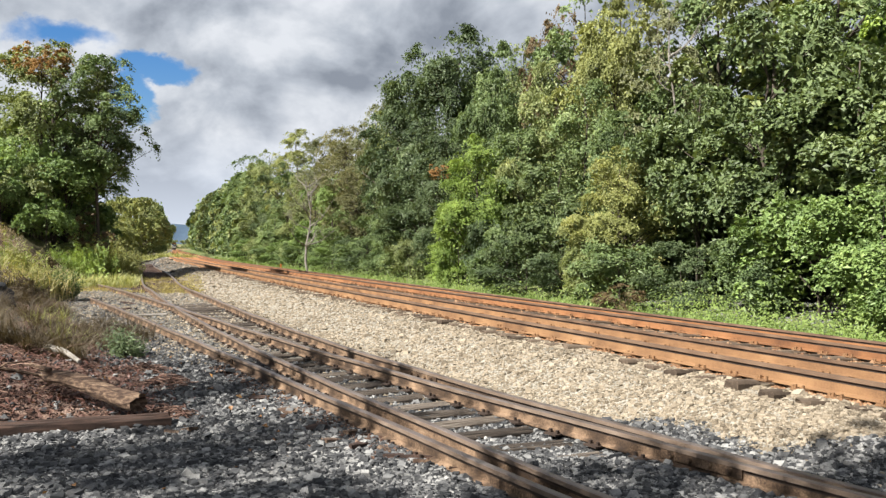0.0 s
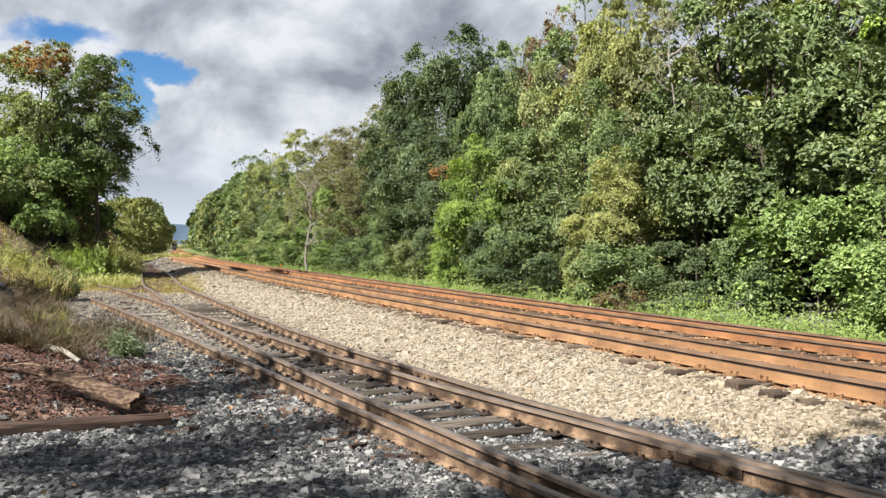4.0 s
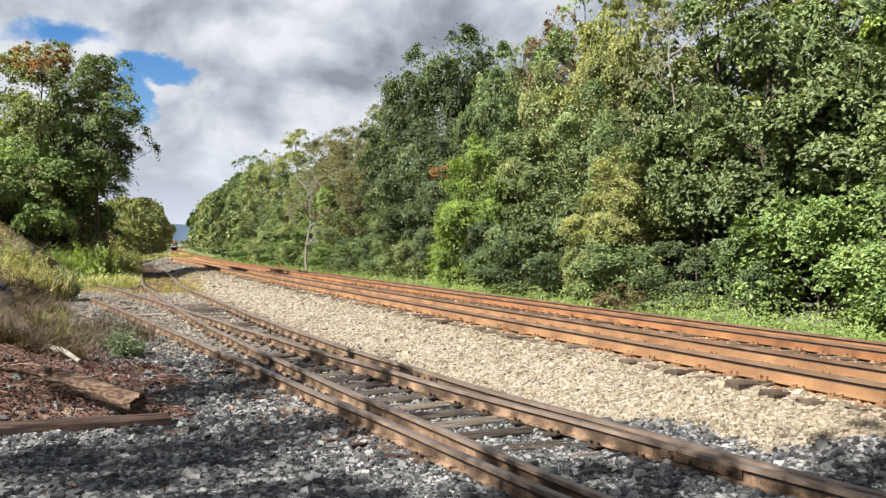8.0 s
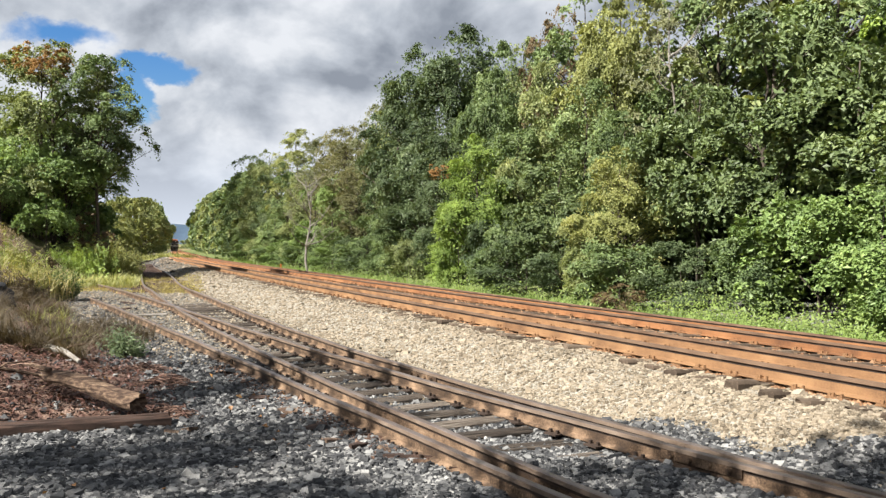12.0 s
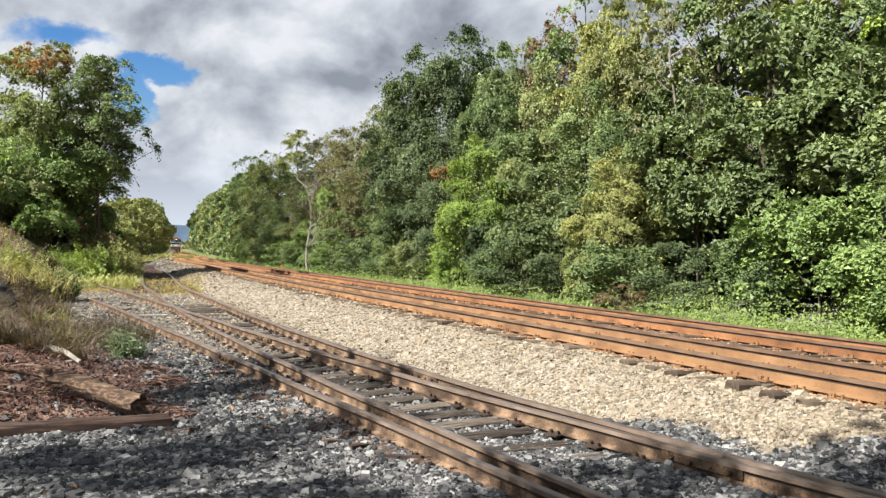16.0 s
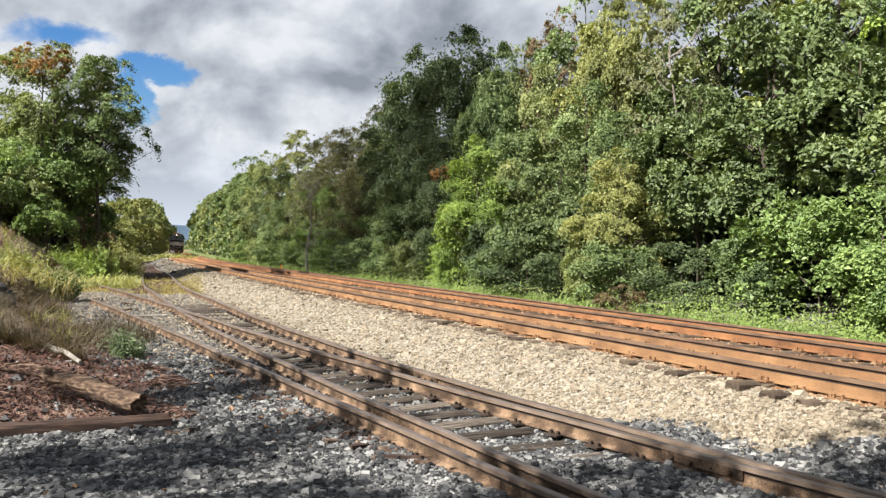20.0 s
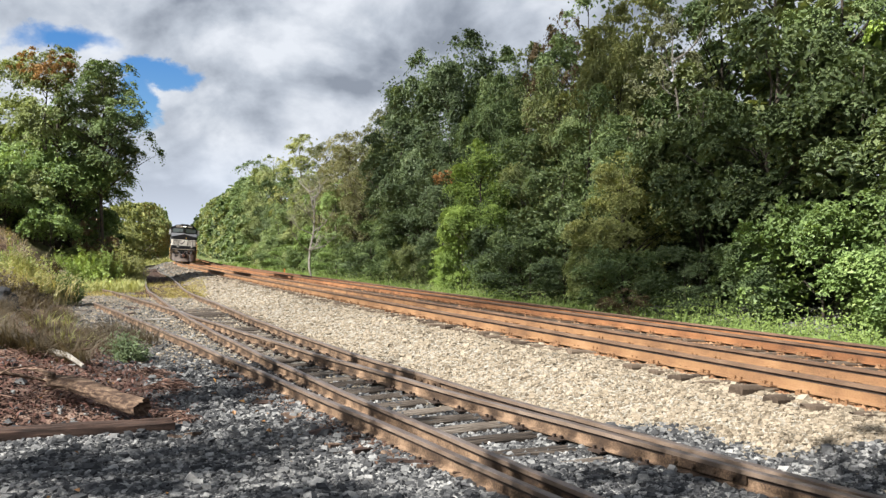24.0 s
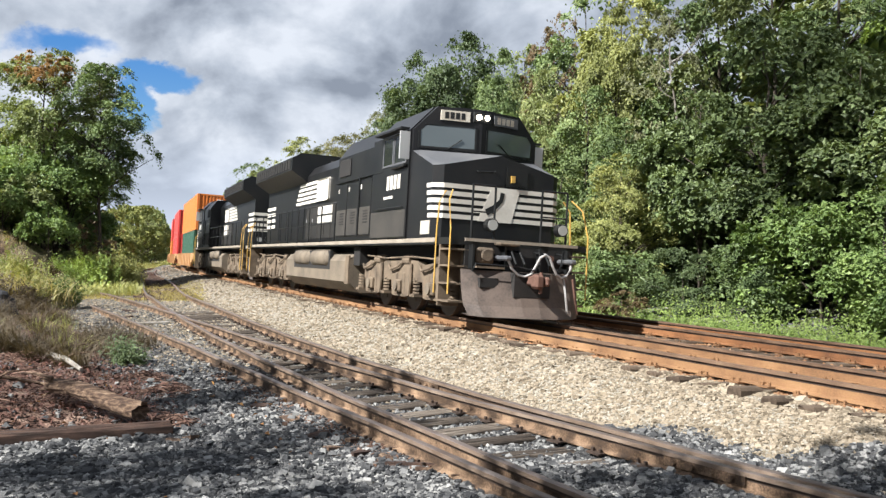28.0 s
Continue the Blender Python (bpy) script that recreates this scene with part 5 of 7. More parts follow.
    for x, y, s in ( (-11.5, -7.5, 1.0), (-3.0, -11.0, 1.1), (6.0, -9.0, 1.0)):
        clone(thin, pose(x, y, float(land(x, y)) - 0.1, 0, 0, r.uniform(0, 360)) @ Matrix.Diagonal((s, s, s, 1)))


left_trees()


def blades(name, xy, height, width, mat, label, seed, lean=0.35, category="grass"):
    """Tufts of narrow blades."""
    r = np.random.RandomState(seed)
    n = len(xy)
    z = land(xy[:, 0], xy[:, 1])
    a = r.uniform(0, 2 * np.pi, n)
    h = height * np.exp(r.normal(0, 0.3, n))
    d = np.stack([np.cos(a), np.sin(a)], -1) * (lean * h * r.rand(n) * 1.6)[:, None]
    s = np.stack([-np.sin(a + 0.6), np.cos(a + 0.6)], -1) * (width * (0.6 + 0.8 * r.rand(n)))[:, None] / 2
    B = np.concatenate([xy, (z - 0.02)[:, None]], 1)
    z0 = np.zeros((n, 1))
    mid = B + np.concatenate([d * 0.35, (h * 0.6)[:, None]], 1)
    tip = B + np.concatenate([d, (h * 0.98)[:, None]], 1)
    s3 = np.concatenate([s, z0], 1)
    V = np.stack([B - s3, mid - s3 * 0.9, tip, mid + s3 * 0.9], 1).reshape(-1, 3)
    return tagged(new(name, mesh_of(name, V, quads(n), mat)), label, category, kind="stuff")


def scatter(n, y1, y2, keep, seed, tuft=0.0, per=1, wide=0.62):
    r = np.random.RandomState(seed)
    y = y1 * (y2 / y1) ** r.rand(n)
    xy = np.stack([y * r.uniform(-wide, wide, n), y], -1)
    xy = xy[keep(xy, r)]
    if per > 1:
        xy = np.repeat(xy, per, 0) + r.normal(0, tuft, (len(xy) * per, 2))
    return xy


def edge_e(xy):
    return bank_edge(xy[:, 1]) - xy[:, 0]


def low_growth():
    k = scatter(30000, 14, 150, lambda p, r: (main_u(p) > 6.3) & (main_u(p) < 9.5), 41, 0.18, 9)
    blades("verge_grass", k, 0.22 + 0.002 * k[:, 1], 0.010 + 0.0008 * k[:, 1], M["grass"], "light green grass verge beside the track", 42, 0.5)
    r = np.random.RandomState(44)
    k = scatter(14000, 14, 90, lambda p, r: (main_u(p) > 6.8) & (main_u(p) < 10.5) & (wobble(p[:, 0], p[:, 1], 0.9) > -0.1), 43, 0.22, 22)
    P = np.concatenate([k, (land(k[:, 0], k[:, 1]) + np.abs(r.normal(0, 0.38, len(k))))[:, None]], 1)
    N = r.normal(0, 0.5, P.shape) + np.array([-0.3, -0.4, 0.8])
    tagged(new("verge_weeds", mesh_of("verge_weeds", leaf_quads(P, N, 0.085, r, 0.42), quads(len(P)), M["weed_green"])), "low bright green weeds at the forest edge", "weeds", kind="stuff")
    def far_side(p):
        return p[:, 0] - lerp(np.clip(p[:, 1], 33, 110), FAR_Y, FAR_2)
    k = scatter(80000, 36, 130, lambda p, r: (far_side(p) < -0.5) & (far_side(p) > -10.0) & (embankment(p[:, 0], p[:, 1]) < 0.3) & (r.rand(len(p)) < 0.8), 71, 0.25, 7)
    blades("siding_grass", k, 0.24 + 0.002 * k[:, 1], 0.010 + 0.0007 * k[:, 1], M["weed"], "yellow-green grass beside the curving siding", 72, 0.5)
    k = scatter(9000, 38, 100, lambda p, r: (far_side(p) < -1.6) & (far_side(p) > -7) & (embankment(p[:, 0], p[:, 1]) < 0.4) & (wobble(p[:, 0], p[:, 1], 0.9) > 0.0), 73, 0.3, 16)
    r = np.random.RandomState(74)
    P = np.concatenate([k, (land(k[:, 0], k[:, 1]) + np.abs(r.normal(0, 0.45, len(k))))[:, None]], 1)
    tagged(new("siding_weeds", mesh_of("siding_weeds", leaf_quads(P, r.normal(0, 0.5, P.shape) + np.array([-0.3, -0.4, 0.8]), 0.15, r), quads(len(P)), M["weed_green"])), "low green weeds beside the curving siding", "weeds", kind="stuff")
    # siding's end: yellow grass, then green weeds, dry tufts on the bank
    k = scatter(34000, 19, 46, lambda p, r: (np.abs(p[:, 0] / p[:, 1] + 0.375) < 0.085) & (p[:, 1] + 2.0 * wobble(p[:, 0], p[:, 1], 1.1, 3.0) > 32.5) & (np.abs(p[:, 0] - lerp(p[:, 1], RAIL_Y, RAIL_2)) > 0.25) & (wobble(p[:, 0], p[:, 1], 1.7, 4.0) > -0.05 - 0.9 * (p[:, 0] / p[:, 1] > -0.36)), 51, 0.12, 7)
    blades("yellow_grass", k, 0.12, 0.013, M["grass_yellow"], "yellow dry grass between the siding rails", 52, 0.6)
    k = scatter(26000, 20, 46, lambda p, r: (edge_e(p) > 1.0) & (edge_e(p) < 9) & (p[:, 1] > 25) & (embankment(p[:, 0], p[:, 1]) < 0.35) & (wobble(p[:, 0], p[:, 1], 0.8, 1.0) > 0.15), 53, 0.2, 8)
    blades("bank_grass", k, 0.28, 0.016, M["weed"], "tall green grass and weeds on the bank", 54, 0.45)
    k = scatter(1000, 11.8, 26, lambda p, r: (edge_e(p) > 0.2) & (edge_e(p) < 5.5) & (p[:, 0] / p[:, 1] + 0.02 * wobble(p[:, 0], p[:, 1], 1.3, 1.0) < -0.437) & (p[:, 1] > 12.8) & (wobble(p[:, 0], p[:, 1], 1.9, 2.0) > -0.25), 55, 0.085, 150)
    r = np.random.RandomState(163)
    foot = np.array([(-6.5, 15.4), (-6.2, 16.0), (-6.9, 16.6), (-6.6, 17.4), (-7.3, 17.0), (-7.1, 15.9), (-6.0, 15.0), (-7.4, 18.3), (-5.9, 16.4)])
    k = np.concatenate([k, np.repeat(foot, 190, 0) + r.normal(0, 0.13, (190 * len(foot), 2))])
    blades("dry_grass", k, 0.31, 0.012, M["grass_dry"], "arching dry brown grass tussocks on the bank", 56, 1.1)
    k = scatter(9000, 31, 44, lambda p, r: (p[:, 0] / p[:, 1] < -0.455) & (edge_e(p) > 1.2) & (wobble(p[:, 0], p[:, 1], 0.9, 5.0) > -0.5), 157, 0.15, 8, 0.68)
    blades("tan_grass", k, 0.24, 0.018, M["grass_tan"], "dry tan grass on the slope under the trees", 158, 0.6)
    r = np.random.RandomState(161)
    foot = np.array([(-14.0, 27.0), (-13.4, 26.6), (-14.5, 27.8), (-13.0, 27.4), (-13.8, 26.2)])
    k = np.repeat(foot, 230, 0) + r.normal(0, 0.34, (1150, 2))
    blades("straw_grass", k, 0.75, 0.022, M["grass_straw"], "tall pale straw-coloured grass arching over the bank", 162, 0.95)
    k = scatter(70, 11.8, 20, lambda p, r: (edge_e(p) > 0.1) & (edge_e(p) < 4.5) & (p[:, 0] / p[:, 1] < -0.44) & (p[:, 1] > 12.8), 155, 0.09, 110)
    blades("green_tussocks", k, 0.34, 0.011, M["weed"], "olive grass tussocks among the dry grass", 156, 0.9)
    k = scatter(6000, 8.8, 19, lambda p, r: (edge_e(p) > -0.1) & (edge_e(p) < 4.5) & (r.rand(len(p)) < 0.75), 57, 0.25, 3)
    r = np.random.RandomState(58)
    P = np.concatenate([k, (land(k[:, 0], k[:, 1]) + 0.03 + np.abs(r.normal(0, 0.03, len(k))))[:, None]], 1)
    tagged(new("needle_litter", mesh_of("needle_litter", leaf_quads(P, r.normal(0, 0.35, P.shape) + np.array([0, 0, 1.0]), 0.10, r, 0.25), quads(len(P)), M["straw"])),
           "reddish brown twigs and needle litter on the bank", "litter", kind="stuff")
    k = scatter(900, 6.2, 22, lambda p, r: (main_u(p) < -4.5) & (r.rand(len(p)) < np.where(edge_e(p) > -2.5, 0.55, 0.10)), 59)
    P = np.concatenate([k, (land(k[:, 0], k[:, 1]) + 0.035)[:, None]], 1)
    tagged(new("fallen_leaves", mesh_of("fallen_leaves", leaf_quads(P, r.normal(0, 0.45, P.shape) + np.array([0, 0, 1.0]), 0.055, r, 0.7), quads(len(P)), M["leaf_litter"])),
           "scattered fallen orange and brown leaves", "leaves", kind="stuff")


low_growth()


def bank_bushes():
    def spot(x, y, s):
        return pose(x, y, float(land(x, y)) - 0.05) @ Matrix.Diagonal((s, s, s, 1))

    def weeds(seed, h, rad, stems, leaf_m, label, m, plume=None, leaf=0.125):
        """A stand of slender stems with narrow leaves, some topped with pale plumes."""
        r = np.random.RandomState(seed)
        t = thing("weed_bush", label, "weeds", "weeds on the bank", m=m)
        a, d = r.uniform(0, 2 * np.pi, stems), rad * r.rand(stems) ** 0.6
        foot = np.stack([np.cos(a) * d * 0.75, np.sin(a) * d * 0.75, np.zeros(stems)], -1)
        H = h * (1 - 0.45 * (d / rad) ** 2) * np.exp(r.normal(0, 0.16, stems))
        top = foot + np.stack([np.cos(a) * (0.25 * d + 0.1), np.sin(a) * (0.25 * d + 0.1), H], -1) + r.normal(0, 0.07, (stems, 3))
        per = 42
        f = r.rand(stems, per) ** 0.75
        P = foot[:, None] + (top - foot)[:, None] * f[..., None] + r.normal(0, 0.05, (stems, per, 3))
        P = P.reshape(-1, 3)
        N = r.normal(0, 0.45, P.shape) + np.array([-0.5, -0.4, 0.7])
        child("foliage", mesh_of("foliage", leaf_quads(P, N, leaf, r, 0.30), quads(len(P)), M[leaf_m]), t)
        bm = BM()
        for i in range(min(stems, 30)):
            tube(bm, [foot[i], foot[i] * 0.5 + top[i] * 0.5, top[i]], 0.006, 4, 0.002)
        part("stalk_bundle", bm, M["grass_dry"], t)
        if plume:
            Q = np.repeat(top[:plume], 70, 0) + r.normal(0, 1, (plume * 70, 3)) * np.array([0.06, 0.06, 0.10])
            tagged(child("plume_tuft", mesh_of("plume_tuft", leaf_quads(Q, r.normal(0, 1, Q.shape), 0.035, r, 0.6), quads(len(Q)), M["seed_head"]), t), "pale fluffy seed heads", kind="stuff")
        return t

    LB = {"weed": "feathery yellow-green weeds on the bank", "weed_green": "bright green weeds on the bank", "leaf_green": "dark green weeds on the bank", "grass_dry": "dry brown weeds on the bank"}
    r = random.Random(77)
    n = 400
    for x, y, h, rad, c, plume in ((-14.0, 27.4, 1.45, 0.75, "weed", 8), (-13.2, 27.0, 1.1, 0.7, "weed", 0), (-14.7, 28.4, 1.4, 0.7, "weed", 0), (-13.0, 28.3, 1.0, 0.6, "leaf_green", 0), (-13.9, 26.0, 0.8, 0.7, "grass_dry", 0),
                                   (-12.6, 25.0, 0.6, 0.6, "grass_dry", 0), (-18.2, 34.6, 1.1, 0.8, "weed_green", 0), (-16.2, 33.0, 0.6, 0.6, "grass_dry", 10), (-17.6, 38.0, 0.6, 0.7, "weed", 22), (-18.6, 39.0, 0.6, 0.7, "grass_dry", 18),
                                   (-18.4, 39.9, 1.2, 0.9, "weed_green", 0), (-18.0, 41.2, 1.6, 1.0, "weed_green", 0), (-17.5, 42.2, 1.7, 1.0, "weed_green", 0), (-17.2, 43.4, 1.9, 1.0, "weed", 0), (-16.9, 44.6, 1.6, 0.9, "weed", 0),
                                   (-18.2, 43.0, 1.5, 1.0, "weed", 0), (-17.6, 45.8, 1.4, 1.0, "leaf_green", 0), (-18.6, 47.2, 1.0, 1.0, "weed_green", 0)):
        n += 1
        weeds(n, h, rad, int(85 * rad), c, LB[c], pose(x, y, float(land(x, y)) - 0.03, 0, 0, r.uniform(0, 360)), plume)
    rock = thing("boulder", "grey weathered boulder on the bank", "rock", m=pose(-11.95, 22.2, float(land(-11.95, 22.2)) + 0.16))
    bm = BM()
    bmesh.ops.create_icosphere(bm, subdivisions=3, radius=1.0)
    for v in bm.verts:
        k = (1 + 0.14 * math.sin(v.co.x * 4 + 1.7 * v.co.z) + 0.10 * math.sin(v.co.y * 7 + 2 * v.co.x)) * min(1.0, 0.74 / max(abs(v.co.x + 0.4 * v.co.z), 0.55), 0.72 / max(abs(v.co.y - 0.5 * v.co.z), 0.5)) * (1 + 0.05 * math.sin(17 * v.co.x + 11 * v.co.y + 13 * v.co.z))
        v.co = Vector((v.co.x * 0.58 * k, v.co.y * 0.42 * k, v.co.z * 0.36 * k))
    part("stone", bm, M["wet_rock"], rock)
    weeds(480, 0.44, 0.22, 40, "leaf_dark", "small dark green weed in the gravel", pose(-5.45, 14.2, float(land(-5.45, 14.2)) - 0.02), leaf=0.07)


bank_bushes()


# ---- old timber on the bank ----
def old_timber():
    t = thing("old_tie", "old weathered railway tie lying on the gravel", "timber", m=pose(-4.17, 8.47, 0.125, 4, 0.5, 20))
    child("beam", tie_mesh("beam", 77, 2.65, 0.2, 0.18, "tie_red"), t)
    r = random.Random(9)
    log = thing("rotten_log", "split rotten brown log on the earth bank", "log")
    bm = BM()
    a, b = Vector((-4.55, 9.62, 0.40)), Vector((-3.28, 8.98, 0.24))
    d = (b - a).normalized()
    u = d.cross(Vector((0, 0, 1))).normalized()
    v = u.cross(d)
    groove = [r.uniform(-0.16, 0.12) for _ in range(22)]
    rings = []
    for i in range(17):
        t = i / 16
        mid = a.lerp(b, t) + Vector((0, 0, 0.03 * math.sin(t * 5)))
        ring = []
        for k in range(22):
            q = 2 * math.pi * k / 22
            w = 0.088 + 0.030 * t + 0.13 * groove[k] * (0.6 + 0.4 * math.sin(4 * t + k)) + r.uniform(-0.006, 0.006)
            jag = (r.uniform(-0.16, 0.05) if i == 0 else r.uniform(-0.03, 0.05) if i == 16 else 0.0)
            ring.append(bm.verts.new(mid + (u * math.cos(q) + v * math.sin(q) * 0.85) * w + d * jag))
        rings.append(ring)
    for ra, rb in zip(rings, rings[1:]):
        for k in range(22):
            bm.faces.new((ra[k], ra[(k + 1) % 22], rb[(k + 1) % 22], rb[k]))
    for ring, at in ((rings[0], a + d * 0.12), (rings[-1], b - d * 0.10)):
        hub = bm.verts.new(at)
        for k in range(22):
            bm.faces.new((ring[k], ring[(k + 1) % 22], hub))
    part("trunk", bm, M["rotten"], log, "weathered split trunk with a dark hollow end")
    for k in range(6):
        bm = BM()
        o = Vector((r.uniform(-0.05, 0.05), r.uniform(-0.08, 0.08), r.uniform(-0.04, 0.10)))
        p0 = a + o + d * r.uniform(-0.05, 0.25)
        p1 = p0 - d * r.uniform(0.2, 0.5) + Vector((r.uniform(-0.1, 0.05), 0, r.uniform(-0.12, 0.03)))
        tube(bm, [p0, p0.lerp(p1, 0.5) + Vector((0, 0, 0.03)), p1], r.uniform(0.015, 0.035), 5, 0.008)
        part("splinter", bm, M["rotten"], log)
    for n, (p, q, w) in enumerate((((-5.9, 10.0, 0.45), (-5.0, 10.5, 0.62), 0.035), ((-6.5, 13.7, 0.75), (-5.3, 12.15, 0.42), 0.055), ((-6.9, 14.6, 0.95), (-6.2, 13.6, 0.62), 0.05))):
        br = thing("dead_branch", "dead grey branch lying on the bank", "branch")
        bm = BM()
        p, q = Vector(p), Vector(q)
        for v in (p, q):
            v.z = float(land(v.x, v.y)) + 0.10
        tube(bm, [p, p.lerp(q, 0.5) + Vector((0.02, 0.0, 0.05)), q], w, 7, w * 0.55)
        part("stem", bm, M["bark_pale" if n == 1 else "rotten"], br)
        bm = BM()
        m = p.lerp(q, 0.4)
        tube(bm, [m, m + Vector((0.25, -0.1, 0.12)), m + Vector((0.5, 0.05, 0.14))], w * 0.5, 5, w * 0.2)
        part("twig", bm, M["rotten"], br)


old_timber()


def bank_debris():
    """Heaps of broken twigs and bark on the earth bank."""
    def heap(x, y, rad, count, seed):
        r = random.Random(seed)
        t = thing("twig_heap", "heap of broken reddish brown twigs on the bank", "twigs", "twig heaps on the bank")
        bm = BM()
        for k in range(count):
            a, d = r.uniform(0, 6.283), rad * r.random() ** 0.7
            px, py = x + math.cos(a) * d, y + math.sin(a) * d
            z = float(land(px, py)) + 0.01 + 0.16 * (1 - d / rad) * r.random()
            q, ln = r.uniform(0, 6.283), r.uniform(0.08, 0.32)
            e = Vector((math.cos(q) * ln, math.sin(q) * ln, r.uniform(-0.03, 0.07)))
            p = Vector((px, py, z))
            tube(bm, [p - e * 0.5, p + Vector((r.uniform(-0.02, 0.02), 0, r.uniform(0, 0.03))), p + e * 0.5], r.uniform(0.004, 0.013), 4, 0.003)
        part("tangle", bm, M["twig"], t)

    for k, (x, y, rad, n) in enumerate(((-3.75, 11.3, 0.38, 150), (-4.6, 12.6, 0.45, 120), (-5.6, 11.2, 0.55, 150), (-4.5, 9.9, 0.40, 110), (-6.6, 13.2, 0.6, 130), (-5.1, 9.0, 0.45, 110), (-3.1, 9.3, 0.3, 60))):
        heap(x, y, rad, n, 700 + k)
    k = scatter(5200, 8.4, 18, lambda p, r: (edge_e(p) > -0.15) & (edge_e(p) < 4.5), 61, 0.15, 3)
    r = np.random.RandomState(62)
    P = np.concatenate([k, (land(k[:, 0], k[:, 1]) + 0.03)[:, None]], 1)
    tagged(new("bark_chips", mesh_of("bark_chips", leaf_quads(P, r.normal(0, 0.4, P.shape) + np.array([0, 0, 1.0]), 0.055, r, 0.5), quads(len(P)), M["chips"])), "dark reddish bark chips on the bank", "bark chips", kind="stuff")


bank_debris()


def wood_scraps():
    """Broken bits of tie wood lying in the gravel, a pale board and an orange marker post."""
    r = random.Random(17)
    for x, y, ln, turn in ((-0.78, 7.98, 0.46, 20), (-0.30, 7.50, 0.52, 5), (-0.55, 7.75, 0.24, 60), (-1.32, 8.65, 0.30, -10), (-0.95, 8.5, 0.22, 35), (1.46, 9.15, 0.36, 12), (1.3, 9.6, 0.20, -20),
                           (-0.15, 7.36, 0.20, -35), (-0.42, 8.12, 0.18, -50), (-1.75, 9.5, 0.24, -25), (-2.3, 10.4, 0.26, 8), (0.15, 7.15, 0.22, 40), (-9.2, 24.0, 0.6, 20), (-9.9, 26.5, 0.8, -12), (-1.1, 8.15, 0.16, 75), (-2.62, 8.62, 0.20, 50), (-2.75, 8.45, 0.15, -40)):
        t = thing("wood_scrap", "broken scrap of weathered tie wood in the gravel", "wood scrap", "wood scraps in the gravel", m=pose(x, y, float(land(x, y)) + 0.012, r.uniform(-14, 14), r.uniform(-14, 14), turn + r.uniform(-45, 45)))
        bm = BM()
        k = [r.uniform(-0.03, 0.03) for _ in range(8)]
        prism(bm, [(-ln / 2 + k[0], -0.05), (-ln * 0.1, -0.07 + k[1]), (ln / 2 + k[2], -0.03 + k[3]), (ln * 0.42, 0.04), (ln * 0.1 + k[4], 0.07), (-ln * 0.4, 0.05 + k[5])], -0.03, 0.022, "z")
        part("chunk", bm, M["tie_red"] if ln > 0.25 else M["rotten"], t)
    b = thing("board", "pale weathered board lying beside the siding", "board", m=pose(-7.75, 22.0, float(land(-7.75, 22.0)) + 0.05, 0, 0, 12))
    part("plank", box(BM(), -0.45, 0.45, -0.09, 0.09, -0.02, 0.02, 0.008), M["bark_pale"], b)
    x, y, z = beside(7.3, 71.0)
    p = thing("marker_post", "short orange marker post beside the main track", "post", m=pose(x, y, z))
    part("stake", tube(BM(), [(0, 0, -0.1), (0, 0, 0.85)], 0.06, 8), M["orange"], p)


wood_scraps()


def dead_trees():
    """Bare pale trees standing among the foliage, with a fan of boughs and twigs."""
    for x, y, h, seed, count, reach in ((-10.35, 64.0, 7.6, 3, 17, 1.35), (9.6, 34.8, 11.6, 4, 11, 1.0)):
        t = thing("bare_tree", "bare pale-barked tree among the foliage", "tree", m=pose(x, y, float(land(x, y))))
        r = random.Random(seed)
        bm = BM()
        spine = [Vector((0.22 * math.sin(1.3 * i + seed) * (i > 0), r.uniform(-0.1, 0.1), h * i / 6)) for i in range(7)]
        tube(bm, spine, 0.11, 7, 0.02)
        part("trunk", bm, M["bark_pale"], t)
        for k in range(count):
            f = r.uniform(0.28, 0.92) * 6
            s = spine[int(f)].lerp(spine[int(f) + 1], f % 1)
            a, far = r.uniform(0, 6.28), reach * r.uniform(0.7, 1.9) * (1.2 - 0.1 * f)
            e = s + Vector((math.cos(a) * far, math.sin(a) * far, far * r.uniform(0.5, 1.1)))
            mid = s.lerp(e, 0.5) + Vector((0, 0, -0.12 * far))
            bm = BM()
            tube(bm, [s, mid, e], 0.05, 5, 0.012)
            for j in range(4):
                o = mid.lerp(e, r.uniform(0, 0.8))
                tube(bm, [o, o + Vector((r.uniform(-0.6, 0.6), r.uniform(-0.6, 0.6), r.uniform(0.2, 0.8))) * reach], 0.018, 4, 0.006)
            part("branch", bm, M["bark_pale"], t)


dead_trees()


def far_hills():
    bm = BM()
    for k in range(2):
        pts = [(-2600 + 130 * i, 62 + 22 * math.sin(i * 0.7 + k) + 14 * math.sin(i * 1.9 + 2 * k)) for i in range(40)]
        y = 2900 + 300 * k
        lo = [bm.verts.new((x, y, -40)) for x, z in pts]
        hi = [bm.verts.new((x, y + 200, z + 15 * k)) for x, z in pts]
        for i in range(39):
            bm.faces.new((lo[i], lo[i + 1], hi[i + 1], hi[i]))
    me = bpy.data.meshes.new("backdrop_hills")
    bm.to_mesh(me)
    bm.free()
    me.materials.append(M["hill"])
    tagged(new("backdrop_hills", me), "blue wooded hills on the horizon", "hills", kind="structure")


far_hills()


# ---- the train ----
def cyl(bm, x0, x1, y, z, r, n=20):
    """A drum lying across the track."""
    return tube(bm, [(x0, y, z), (x1, y, z)], r, n)


def rod(bm, pts, r=0.018, n=6):
    return tube(bm, pts, r, n)


